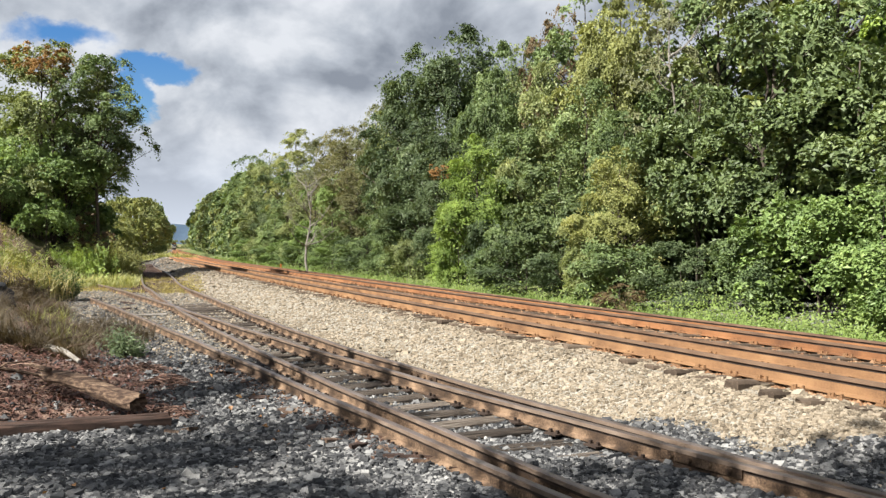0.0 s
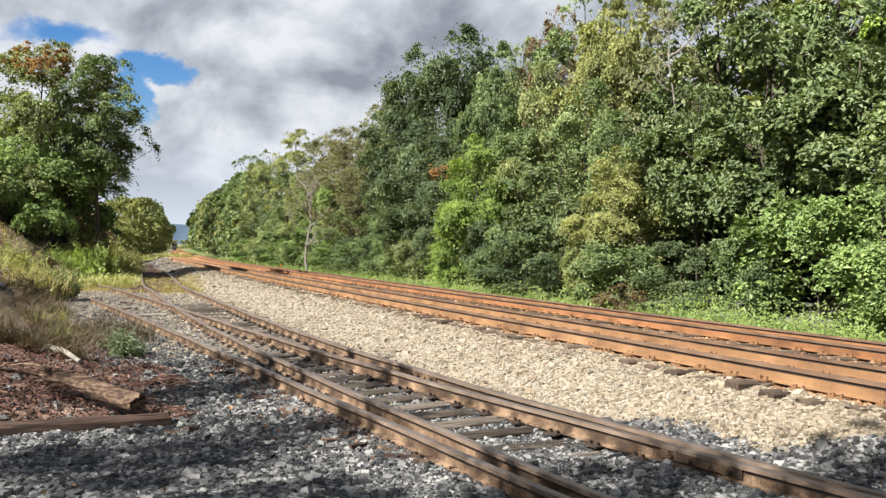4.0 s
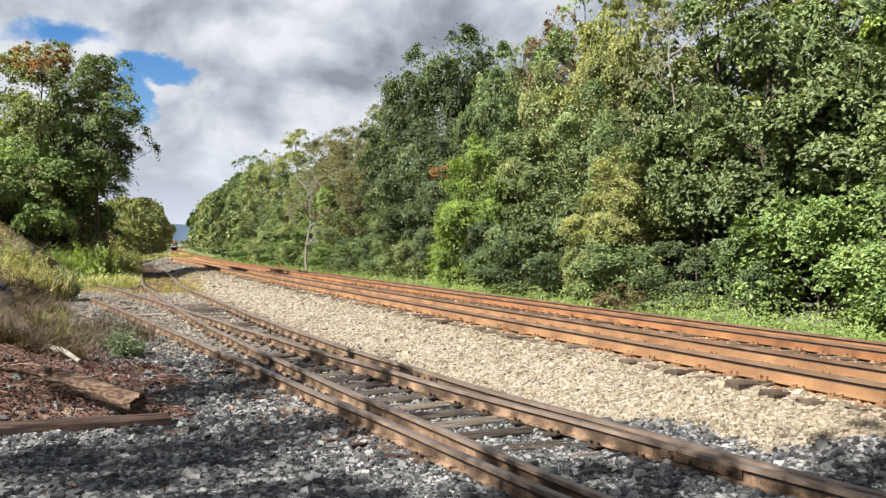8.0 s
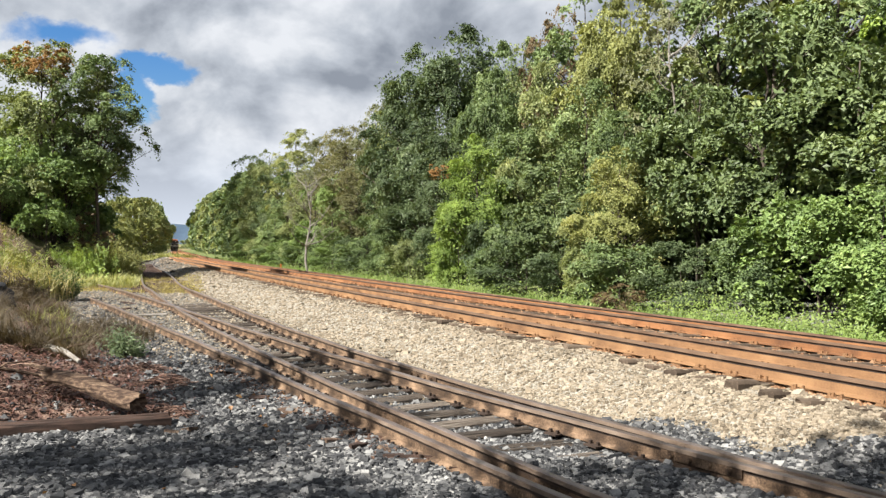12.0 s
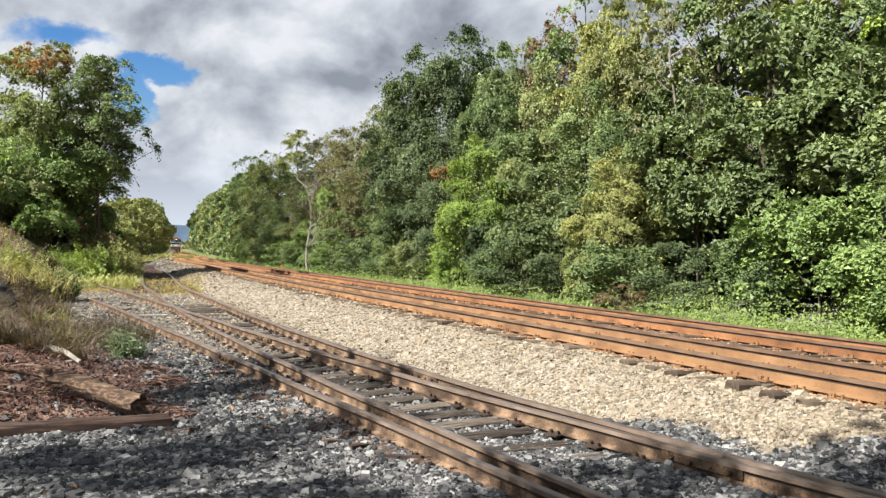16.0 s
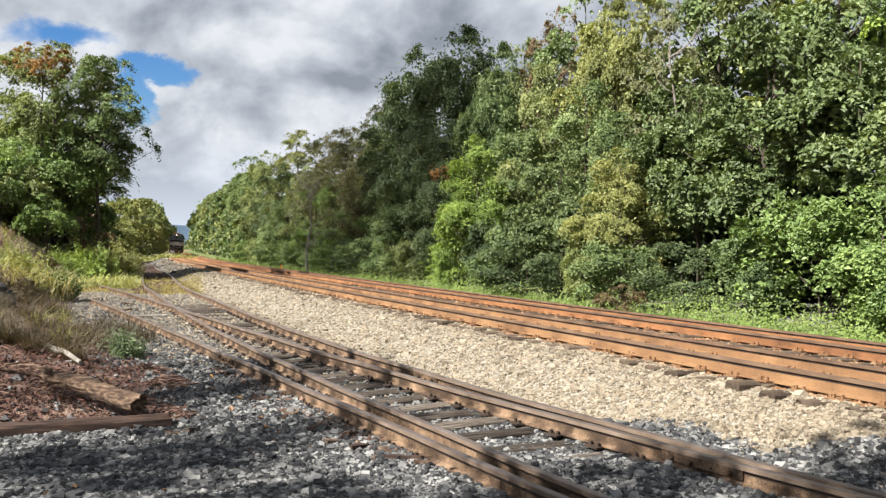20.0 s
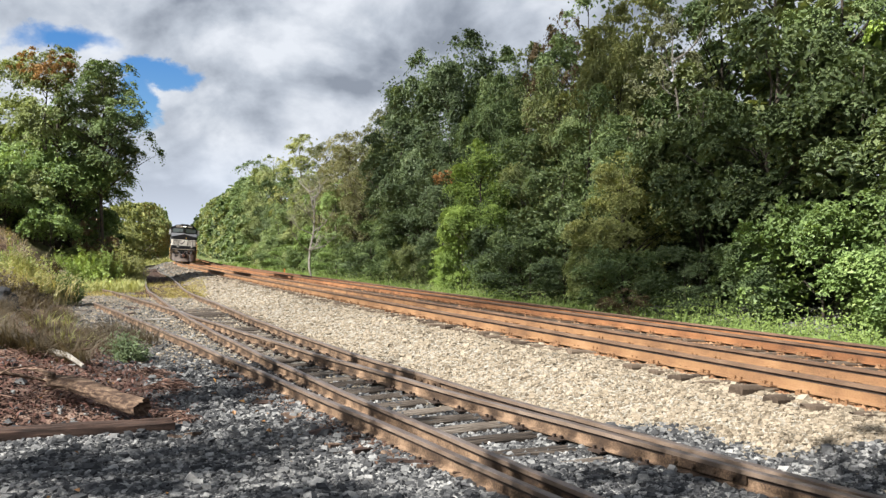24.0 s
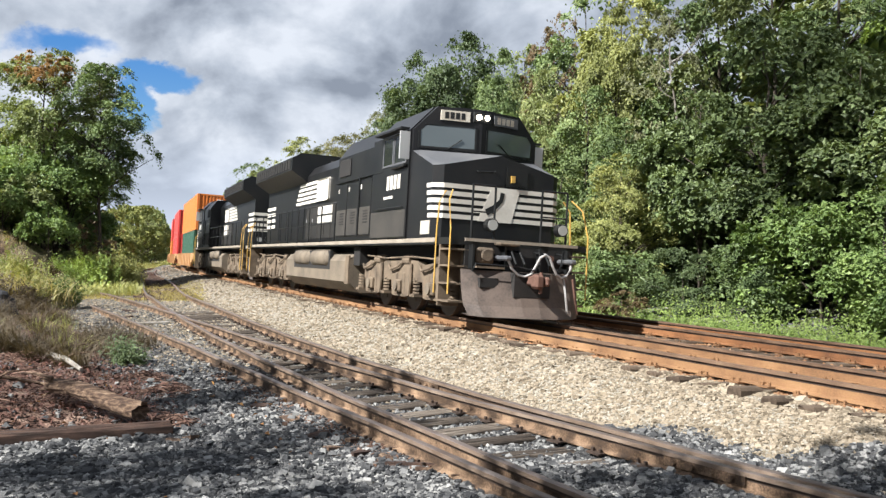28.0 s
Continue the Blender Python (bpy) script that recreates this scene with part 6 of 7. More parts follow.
def bars_text(bm, axis_at, u0, v0, w, h, count, axis, depth=0.006):
    """A row of upright plain bars that stand for characters."""
    for i in range(count):
        a = u0 + w * i / count
        b = a + w / count * 0.72
        if axis == "x":
            box(bm, axis_at - depth, axis_at, a, b, v0, v0 + h)
        else:
            box(bm, a, b, axis_at - depth, axis_at, v0, v0 + h)


def truck(loco, yc):
    """A three-axle truck: cast side frames, journal boxes, springs, brake gear and wheels."""
    t = part("truck", box(BM(), -0.75, 0.75, yc - 1.9, yc + 1.9, 0.72, 0.98), M["shade"], loco, "dark truck bolster")
    for s in (-1, 1):
        def side(x0, x1, y0, y1, z0, z1, bv=0.0, bm=None):
            return box(bm or BM(), *sorted((s * x0, s * x1)), yc + y0, yc + y1, z0, z1, bv)
        prof = [(yc - 2.62, 0.62), (yc - 2.62, 1.0), (yc - 2.2, 1.10), (yc - 1.35, 1.02), (yc - 0.95, 1.12), (yc + 0.95, 1.12), (yc + 1.35, 1.02), (yc + 2.2, 1.10), (yc + 2.62, 1.0), (yc + 2.62, 0.62)]
        for a in (1.95, 0.0, -1.95):
            prof += [(yc + a + 0.60, 0.66), (yc + a + 0.52, 0.32), (yc + a + 0.24, 0.32), (yc + a + 0.20, 0.62), (yc + a - 0.20, 0.62), (yc + a - 0.24, 0.32), (yc + a - 0.52, 0.32), (yc + a - 0.60, 0.66)]
        frame_side = part("side_frame", prism(BM(), prof, *sorted((s * 1.02, s * 1.20)), "x"), M["grime"], t, "dust-covered cast side frame")
        for a in (-1.95, 0.0, 1.95):
            bm = BM()
            for d in (-0.30, 0.18):
                side(1.04, 1.22, a + d, a + d + 0.12, 0.34, 0.84, 0.015, bm)
            side(1.06, 1.20, a - 0.42, a + 0.42, 0.30, 0.38, 0.01, bm)
            part("pedestal", bm, M["grime"], t, "pedestal jaw")
            part("journal_box", side(1.0, 1.30, a - 0.17, a + 0.17, 0.40, 0.68, 0.035), M["grime"], t)
            bm = BM()
            tube(bm, [(s * 1.30, yc + a, 0.54), (s * 1.34, yc + a, 0.54)], 0.12, 12)
            part("bearing_cap", bm, M["tank"], t)
            for d in (-1.05, 0.91):
                bm = BM()
                for i in range(5):
                    tube(bm, [(s * 1.15, yc + a + d + 0.07, 0.40 + 0.072 * i), (s * 1.15, yc + a + d + 0.07, 0.445 + 0.072 * i)], 0.10, 10)
                part("spring", bm, M["grime"], t, "coil spring")
                part("spring_seat", side(1.02, 1.28, a + d - 0.06, a + d + 0.20, 0.33, 0.39), M["grime"], t)
            bm = BM()
            tube(bm, [(s * 1.14, yc + a - 0.62, 1.13), (s * 1.14, yc + a - 0.18, 1.13)], 0.12, 12)
            part("brake_cylinder", bm, M["grime"], t)
            bm = BM()
            rod(bm, [(s * 1.24, yc + a - 0.75, 1.05), (s * 1.25, yc + a - 0.78, 0.62), (s * 1.22, yc + a - 0.66, 0.36)], 0.035)
            part("brake_lever", bm, M["grime"], t)
            bm = BM()
            rod(bm, [(s * 1.23, yc + a - 0.2, 1.08), (s * 1.27, yc + a + 0.1, 0.96), (s * 1.27, yc + a + 0.5, 0.90), (s * 1.23, yc + a + 0.75, 1.02)], 0.03)
            part("damper_link", bm, M["grime"], t)
        bm = BM()
        rod(bm, [(s * 1.24, yc - 2.3, 1.15), (s * 1.24, yc - 0.8, 1.20), (s * 1.24, yc + 0.9, 1.16), (s * 1.24, yc + 2.3, 1.22)], 0.022)
        part("air_pipe", bm, M["grime"], t)
    for a in (-1.95, 0.0, 1.95):
        bm = BM()
        for s in (-1, 1):
            cyl(bm, s * 0.70, s * 0.83, 0, 0, 0.53, 24)
            cyl(bm, s * 0.66, s * 0.70, 0, 0, 0.56, 24)
            for k in range(5):
                q = k * 2 * math.pi / 5
                cyl(bm, s * 0.83, s * 0.845, 0.3 * math.cos(q), 0.3 * math.sin(q), 0.05, 8)
        cyl(bm, -0.7, 0.7, 0, 0, 0.1, 10)
        part("wheelset", bm, M["wheel"], t, "worn steel wheels on an axle").matrix_basis = pose(0, yc + a, 0.53)


def locomotive():
    L = thing("locomotive", "dusty black freight locomotive with white stripes on the rails", "locomotive", "locomotives")
    F = -10.65

    def b(x0, x1, y0, y1, z0, z1, bevel=0.0, bm=None):
        return box(bm or BM(), x0, x1, F + y0, F + y1, z0, z1, bevel)

    # underframe and deck
    part("underframe", b(-0.9, 0.9, 0.3, 21.0, 0.98, 1.45), M["shade"], L, "dark underframe")
    part("deck", b(-1.5, 1.5, 0.12, 21.25, 1.45, 1.58), M["black_clean"], L)
    for s in (-1, 1):
        part("sill_stripe", b(s * 1.5 - 0.012, s * 1.5 + 0.012, 0.9, 20.4, 1.49, 1.58), M["sill"], L, "dirty tan stripe along the sill")
    part("front_stripe", b(-1.25, 1.25, 0.02, 0.05, 1.52, 1.58), M["sill"], L, "white stripe on the front deck edge")
    part("rear_stripe", b(-1.42, 1.42, 21.25, 21.28, 1.44, 1.56), M["white"], L)
    # plow and pilot
    for e, y in ((1, F), (-1, -F)):
        bm = BM()
        rows = []
        for z, push, wide in ((0.98, 0.05, 1.0), (0.62, 0.16, 1.0), (0.32, 0.28, 0.985), (0.11, 0.42, 0.93)):
            rows.append([bm.verts.new((1.28 * wide * q, y + e * 0.15 - e * (push + 0.30 * (1 - abs(q)) ** 0.8) * (1 if abs(q) < 0.99 else 0.7), z + 0.06 * max(0, abs(q) - 0.8))) for q in (-1, -0.8, -0.45, -0.15, 0.15, 0.45, 0.8, 1)])
        for a, c in zip(rows, rows[1:]):
            for i in range(7):
                bm.faces.new((a[i], a[i + 1], c[i + 1], c[i]))
        lid = [bm.verts.new((x, y + e * 0.2, 0.98)) for x in (-1.28, 1.28)]
        bm.faces.new(rows[0] + [lid[1], lid[0]])
        foot = [bm.verts.new((x, y + e * 0.2, 0.15)) for x in (-1.19, 1.19)]
        bm.faces.new(rows[-1] + [foot[1], foot[0]])
        plow = part("plow", bm, M["plow"], L, "rust-brown snow plow")
        # Solid dark blocks on the plow stand for its shaded slot and coupler opening.
        part("plow_slot", box(BM(), -0.98, -0.60, *sorted((y - e * 0.16, y - e * 0.05)), 0.66, 0.84), M["shade"], plow)
        part("coupler_pocket", box(BM(), -0.34, 0.44, *sorted((y - e * 0.33, y - e * 0.15)), 0.50, 0.97), M["shade"], plow, "dark block standing for the shaded coupler opening")
        for x0, x1, tone in ((0.72, 0.76, "hose"), (0.92, 0.98, "rust")):
            part("hanging_hose", rod(BM(), [(x0, y - e * 0.36, 0.9), (x0 + 0.03, y - e * 0.42, 0.55), (x1 + 0.08, y - e * 0.36, 0.22)], 0.022), M[tone], plow)
        part("pilot_plate", box(BM(), -1.2, 1.2, *sorted((y + e * 0.12, y + e * 0.20)), 1.0, 1.47), M["shade"], L, "black pilot plate")
        part("pilot_shelf", box(BM(), -1.05, -0.45, *sorted((y - e * 0.12, y + e * 0.1)), 1.02, 1.06), M["grime"], L)
        bm = BM()
        box(bm, -1.0, -0.62, *sorted((y - e * 0.02, y + e * 0.12)), 1.10, 1.42, 0.05)
        tube(bm, [(-0.82, y - e * 0.03, 1.27), (-0.82, y - e * 0.1, 1.27)], 0.11, 12)
        part("receptacle_box", bm, M["grime"], L, "dusty brown receptacle box")
        part("drop_step", box(BM(), -0.60, -0.16, *sorted((y - e * 0.16, y + e * 0.1)), 1.47, 1.53, 0.02), M["grime"], L, "dust-coloured drop step")
        bm = BM()
        tube(bm, [(0.62, y + e * 0.05, 1.28), (0.62, y - e * 0.03, 1.28)], 0.06, 12)
        part("marker_lamp", bm, M["rust"], L, "dull red marker lens")
        for x in (-1.1, -0.42, 0.36, 0.98):
            part("pilot_rib", box(BM(), x - 0.02, x + 0.02, *sorted((y - e * 0.06, y + e * 0.12)), 1.0, 1.46), M["black_clean"], L)
        for x, dx in ((-0.32, 0.10), (-0.14, 0.12), (0.30, -0.1), (0.42, 0.1), (0.80, -0.12)):
            part("brake_hose", rod(BM(), [(x, y + e * 0.1, 1.38), (x, y - e * 0.12, 1.36), (x + dx * 0.5, y - e * 0.22, 1.14), (x + dx, y - e * 0.14, 1.02)], 0.024), M["black_clean"], L, "black rubber hose")
        bm = BM()
        box(bm, -0.08, 0.10, *sorted((y - e * 0.60, y + e * 0.1)), 0.74, 0.92, 0.03)
        box(bm, -0.14, 0.06, *sorted((y - e * 0.80, y - e * 0.56)), 0.68, 0.96, 0.05)
        box(bm, 0.06, 0.17, *sorted((y - e * 0.82, y - e * 0.62)), 0.74, 0.92, 0.04)
        tube(bm, [(0.02, y - e * 0.7, 0.60), (0.02, y - e * 0.7, 1.0)], 0.035, 8)
        part("coupler", bm, M["rust"], L, "rusty knuckle coupler")
        part("cut_lever", rod(BM(), [(0.05, y - e * 0.45, 1.02), (-0.3, y - e * 0.36, 1.08), (-1.1, y - e * 0.18, 1.10), (-1.18, y - e * 0.2, 0.95)], 0.014), M["black_clean"], L, "thin cut lever")
        pts = [(-0.52, 1.20), (-0.42, 1.04), (-0.28, 0.93), (-0.14, 0.90), (-0.02, 0.96), (0.06, 1.12), (0.13, 1.27), (0.23, 1.34), (0.33, 1.28), (0.41, 1.12), (0.50, 0.98), (0.64, 0.91), (0.78, 0.96), (0.87, 1.08), (0.89, 1.20)]
        part("air_hose", rod(BM(), [(x, y - e * (0.40 + 0.06 * math.sin(5 * x)), z) for x, z in pts], 0.026, 7), M["hose"], L, "pale looped hose")
        for x in (-0.54, 0.89):
            part("hose_bracket", box(BM(), x - 0.07, x + 0.07, *sorted((y - e * 0.44, y + e * 0.12)), 1.18, 1.28, 0.03), M["grey_slope"], L)
        # corner steps with their yellow rails
        for s in (-1, 1):
            well = part("step_well", box(BM(), *sorted((s * 1.02, s * 1.06)), *sorted((y + e * 0.1, y + e * 0.7)), 0.34, 1.45), M["grime"], L, "dusty corner steps")
            part("step_back", box(BM(), *sorted((s * 1.06, s * 1.5)), *sorted((y + e * 0.62, y + e * 0.68)), 0.25, 1.45), M["grime"], well)
            for z in (0.34, 0.68, 1.02, 1.34):
                part("step", box(BM(), *sorted((s * 1.06, s * 1.5)), *sorted((y + e * 0.12, y + e * 0.62)), z, z + 0.035), M["grime"], well)
            for d in (0.1, 0.78):
                bm = BM()
                rod(bm, [(s * 1.53, y + e * d, 0.5), (s * 1.53, y + e * d, 1.75), (s * 1.50, y + e * (d + 0.2 * (d < 0.5)), 2.3), (s * 1.35, y + e * (d + 0.35 * (d < 0.5) + 0.05), 2.52)], 0.016)
                part("step_rail", bm, M["yellow"], L, "yellow grab rail")
            bm = BM()
            tube(bm, [(0.08 + s * 0.78, y + e * 0.0, 1.86), (0.08 + s * 0.78, y + e * 0.16, 1.86)], 0.13, 14)
            part("ditch_light", bm, M["black_clean"], L)
            bm = BM()
            tube(bm, [(0.08 + s * 0.78, y - e * 0.015, 1.86), (0.08 + s * 0.78, y + e * 0.01, 1.86)], 0.105, 14)
            part("ditch_lens", bm, M["lamp_off"], L, "clear round ditch light lens")
        # railing across the end
        for x in (-0.62, 0.42, 1.0, -1.1):
            bm = BM()
            rod(bm, [(x, y + e * 0.1, 1.55), (x, y + e * 0.1, 2.62)], 0.022)
            part("end_post", bm, M["black_clean"], L)
        for x0, x1 in ((-1.1, -0.62), (0.42, 1.0)):
            for z, q in ((2.62, 0.02), (2.1, 0.016)):
                part("end_rail", rod(BM(), [(x0, y + e * 0.1, z), (x1, y + e * 0.1, z)], q), M["black_clean"], L)

    # nose: blunt, full width, its top falling from the windshield to a peaked front
    bm = BM()
    y0, y1 = F + 1.15, F + 2.55
    lo = [(-1.46, y0 + 0.16), (-1.28, y0), (1.28, y0), (1.46, y0 + 0.16), (1.50, y1), (-1.50, y1)]
    v0 = [bm.verts.new((x, y, 1.58)) for x, y in lo]
    hz = [3.06, 3.08, 3.08, 3.06, 3.52, 3.52]
    v1 = [bm.verts.new((x, y, z)) for (x, y), z in zip(lo, hz)]
    peak, back = bm.verts.new((0.0, y0 - 0.02, 3.38)), bm.verts.new((0.0, y1, 3.56))
    low_mid = bm.verts.new((0.0, y0 - 0.02, 1.58))
    bm.faces.new((v0[0], v0[1], v1[1], v1[0]))
    bm.faces.new((v0[1], low_mid, peak, v1[1]))
    bm.faces.new((low_mid, v0[2], v1[2], peak))
    bm.faces.new((v0[2], v0[3], v1[3], v1[2]))
    bm.faces.new((v0[3], v0[4], v1[4], v1[3]))
    bm.faces.new((v0[5], v0[0], v1[0], v1[5]))
    nose = part("nose", bm, M["black"], L, "black blunt nose")
    bm = BM()
    a = [bm.verts.new(v) for v in ((-1.46, y0 + 0.16, 3.065), (-1.28, y0, 3.085), (0, y0 - 0.02, 3.385), (0, y1, 3.565), (-1.50, y1, 3.525))]
    bm.faces.new(a)
    a = [bm.verts.new(v) for v in ((1.46, y0 + 0.16, 3.065), (1.28, y0, 3.085), (0, y0 - 0.02, 3.385), (0, y1, 3.565), (1.50, y1, 3.525))]
    bm.faces.new(a)
    # The slope is coloured lighter than the black nose to stand for sunlight.
    part("nose_top", bm, M["grey_slope"], nose, "sloping nose top with sunlight painted as grey")
    # white bands on the nose, wrapped round its corners
    for k in range(5):
        z = 2.62 - 0.155 * k
        w = 0.82 - 0.07 * k
        h = 0.09
        for s in (-1, 1):
            bm = BM()
            inner = -0.16 - 0.07 * k if s < 0 else 0.44 - 0.05 * k
            o = [(inner, y0 - 0.030), (s * 1.28, y0 - 0.030), (s * 1.476, y0 + 0.150), (s * 1.476, y0 + 0.42 - 0.03 * k), (s * 1.462, y0 + 0.42 - 0.03 * k), (s * 1.455, y0 + 0.165), (s * 1.27, y0 - 0.002), (inner, y0 - 0.002)]
            prism(bm, o, z, z + h, "z")
            part("nose_band", bm, M["white"], nose, "white band painted across the nose")
    bm = BM()
    prism(bm, [(-0.20, 2.71), (0.46, 2.71), (0.28, 1.99), (-0.50, 1.99)], y0 - 0.038, y0 - 0.030, "y")
    panel = part("nose_panel", bm, M["white"], nose, "white slanted emblem panel")
    bm = BM()
    prism(bm, [(-0.28, 2.12), (-0.12, 2.22), (0.06, 2.42), (0.10, 2.60), (0.0, 2.62), (-0.02, 2.46), (-0.16, 2.34), (-0.34, 2.24)], y0 - 0.046, y0 - 0.039, "y")
    part("emblem", bm, M["black_clean"], panel, "plain dark emblem shape")
    bm = BM()
    rod(bm, [(-0.55, y0 - 0.02, 3.02), (-0.55, y0 - 0.09, 3.0), (-0.15, y0 - 0.09, 3.02), (-0.15, y0 - 0.02, 3.04)], 0.014)
    part("grab_iron", bm, M["black_clean"], nose)
    part("nose_door", box(BM(), 0.12, 0.62, y0 - 0.045, y0 - 0.03, 2.76, 3.16), M["black_clean"], nose)
    part("nose_lamp_bracket", box(BM(), 0.22, 0.30, y0 - 0.10, y0 - 0.04, 2.84, 2.98), M["yellow"], nose, "small yellow bracket")

    # cab
    bm = BM()
    c0, c1 = F + 2.42, F + 4.95
    roof = [(-1.54, 3.95), (-1.02, 4.50), (-0.3, 4.58), (0.3, 4.58), (1.02, 4.50), (1.54, 3.95)]
    prism(bm, [(-1.54, 1.6)] + roof + [(1.54, 1.6)], c0 + 0.10, c1, "y")
    cab = part("cab", bm, M["black"], L, "black cab with chamfered roof")

    def swept(bm):
        """The cab's front is folded along its middle, both halves raked back."""
        for v in bm.verts:
            if v.co.y < c0 + 0.06:
                v.co.y -= 0.17 * max(0.0, 1.5 - abs(v.co.x))
        return bm

    part("windshield_wall", swept(prism(BM(), [(-1.50, 3.50), (-1.50, 3.95), (-1.0, 4.49), (0, 4.49), (1.0, 4.49), (1.50, 3.95), (1.50, 3.50), (0, 3.50)], c0, c0 + 0.1, "y")), M["black"], cab)
    for s in (-1, 1):
        g = prism(BM(), [(s * 0.16, 3.62), (s * 1.34, 3.60), (s * 1.36, 3.92), (s * 1.22, 4.06), (s * 0.16, 4.08)], c0 - 0.014, c0 - 0.004, "y")
        w = part("windshield", swept(g), M["glass"], cab, "windshield pane reflecting the surroundings")
        bm = BM()
        for x0, x1, z0, z1 in ((s * 0.12, s * 1.40, 3.56, 3.605), (s * 0.12, s * 1.26, 4.075, 4.115), (s * 0.115, s * 0.16, 3.6, 4.1), (s * 1.355, s * 1.40, 3.6, 3.93)):
            box(bm, *sorted((x0, x1)), c0 - 0.024, c0 - 0.003, z0, z1)
        part("window_frame", swept(bm), M["black_clean"], w, "black window frame")
        bm = BM()
        rod(bm, [(s * 0.75, c0 - 0.03, 3.58), (s * 0.45, c0 - 0.035, 3.80)], 0.012)
        part("wiper", swept(bm), M["black_clean"], w)
        bd = part("number_board", swept(box(BM(), *sorted((s * 0.30, s * 0.94)), c0 - 0.05, c0 - 0.003, 4.20, 4.42)), M["board" if s > 0 else "white_dirty"], cab, "number board with plain bars")
        bm = BM()
        bars_text(bm, c0 - 0.051, 0.38 if s > 0 else -0.86, 4.24, 0.48, 0.14, 4, "y")
        part("board_figures", swept(bm), M["white_dirty" if s > 0 else "black_clean"], bd)
    for x in (-0.10, 0.10):
        bm = BM()
        tube(bm, [(x, c0 - 0.03, 4.33), (x, c0 - 0.07, 4.33)], 0.058, 14)
        part("headlight", swept(bm), M["lamp"], cab, "lit headlight")
    part("headlight_box", swept(box(BM(), -0.22, 0.22, c0 - 0.035, c0 + 0.05, 4.21, 4.45, 0.02)), M["black_clean"], cab)
    for s in (-1, 1):
        x = s * 1.54
        for y0w, y1w in ((0.28, 0.98), (1.12, 1.72)):
            g = box(BM(), *sorted((x + s * 0.004, x + s * 0.012)), c0 + y0w, c0 + y1w, 3.28, 3.88)
            w = part("side_window", g, M["glass_dark"], cab, "dark cab side window")
            bm = BM()
            for q in ((y0w - 0.05, y0w, 3.24, 3.92), (y1w, y1w + 0.05, 3.24, 3.92), (y0w, y1w, 3.24, 3.28), (y0w, y1w, 3.88, 3.92)):
                box(bm, *sorted((x + s * 0.003, x + s * 0.022)), c0 + q[0], c0 + q[1], q[2], q[3])
            part("window_frame", bm, M["grey_slope"], w, "grey window frame")
        part("wind_deflector", box(BM(), *sorted((x, x + s * 0.22)), c0 + 0.10, c0 + 0.16, 3.3, 3.9), M["pipe"], cab, "pale wind deflector")
        part("awning", box(BM(), *sorted((x, x + s * 0.20)), c0 + 0.15, c0 + 1.9, 3.96, 4.0), M["black_clean"], cab)
        part("arm_rest", box(BM(), *sorted((x, x + s * 0.10)), c0 + 0.2, c0 + 1.0, 3.14, 3.22, 0.02), M["black_clean"], cab)
        bm = BM()
        bars_text(bm, x + s * 0.012 if s > 0 else x - 0.003, c0 + 0.55, 2.70, 0.95, 0.32, 4, "x", 0.009)
        part("cab_figures", bm, M["white"], cab, "row of plain white bars")
        part("lower_panel", box(BM(), *sorted((x + s * 0.002, x + s * 0.012)), c0 + 0.15, c1 - 0.05, 1.62, 2.22, 0.004), M["dust_coat"], cab, "dust-coated lower cab side")
        part("sub_sign", box(BM(), *sorted((x + s * 0.003, x + s * 0.012)), c0 + 1.0, c0 + 1.6, 2.50, 2.56), M["white"], cab)
        part("corner_plate", box(BM(), *sorted((s * 1.462, s * 1.476)), F + 1.32, F + 1.86, 1.66, 1.94), M["white_dirty"], nose, "white corner plate")
        bm = BM()
        rod(bm, [(x + s * 0.03, c0 + 0.3, 2.28), (x + s * 0.05, c0 + 0.4, 2.28), (x + s * 0.05, c0 + 2.0, 2.28), (x + s * 0.03, c0 + 2.1, 2.28)], 0.014)
        part("grab_bar", bm, M["black_clean"], cab)
    part("cab_roof_gear", box(BM(), -0.45, 0.45, c0 + 0.8, c0 + 1.6, 4.56, 4.66, 0.03), M["black_clean"], cab)
    bm = BM()
    for dx in (-0.12, 0.0, 0.12):
        tube(bm, [(0.5 + dx, c0 + 1.9, 4.6), (0.5 + dx, c0 + 1.3, 4.62)], 0.03, 8, 0.06)
    part("horn", bm, M["pipe"], cab)

    # equipment cabinet behind the cab
    bm = prism(BM(), [(-1.50, 1.6), (-1.50, 3.86), (-1.15, 4.34), (1.15, 4.34), (1.50, 3.86), (1.50, 1.6)], c1, F + 8.1, "y")
    cabinet = part("equipment_cabinet", bm, M["black"], L, "dusty black equipment cabinet")
    for s in (-1, 1):
        x = s * 1.50
        for y0d, y1d in ((5.05, 6.0), (6.1, 7.05), (7.1, 8.0)):
            bm = b(*sorted((x + s * 0.002, x + s * 0.02)), y0d, y1d, 1.70, 3.1, 0.006)
            d = part("cabinet_door", bm, M["black"], cabinet, "black cabinet door")
            part("lower_door", b(*sorted((x + s * 0.021, x + s * 0.028)), y0d + 0.03, y1d - 0.03, 1.73, 2.42, 0.004), M["dust_coat"], d, "dust-coated lower door")
            bm = BM()
            for k in range(5):
                b(*sorted((x + s * 0.028, x + s * 0.036)), y0d + 0.2, y0d + 0.55, 2.02 + 0.07 * k, 2.05 + 0.07 * k, bm=bm)
            part("louvre", bm, M["shade"], d)
            part("latch", b(*sorted((x + s * 0.02, x + s * 0.035)), y1d - 0.2, y1d - 0.14, 2.88, 3.0), M["white"], d, "small white latch mark")
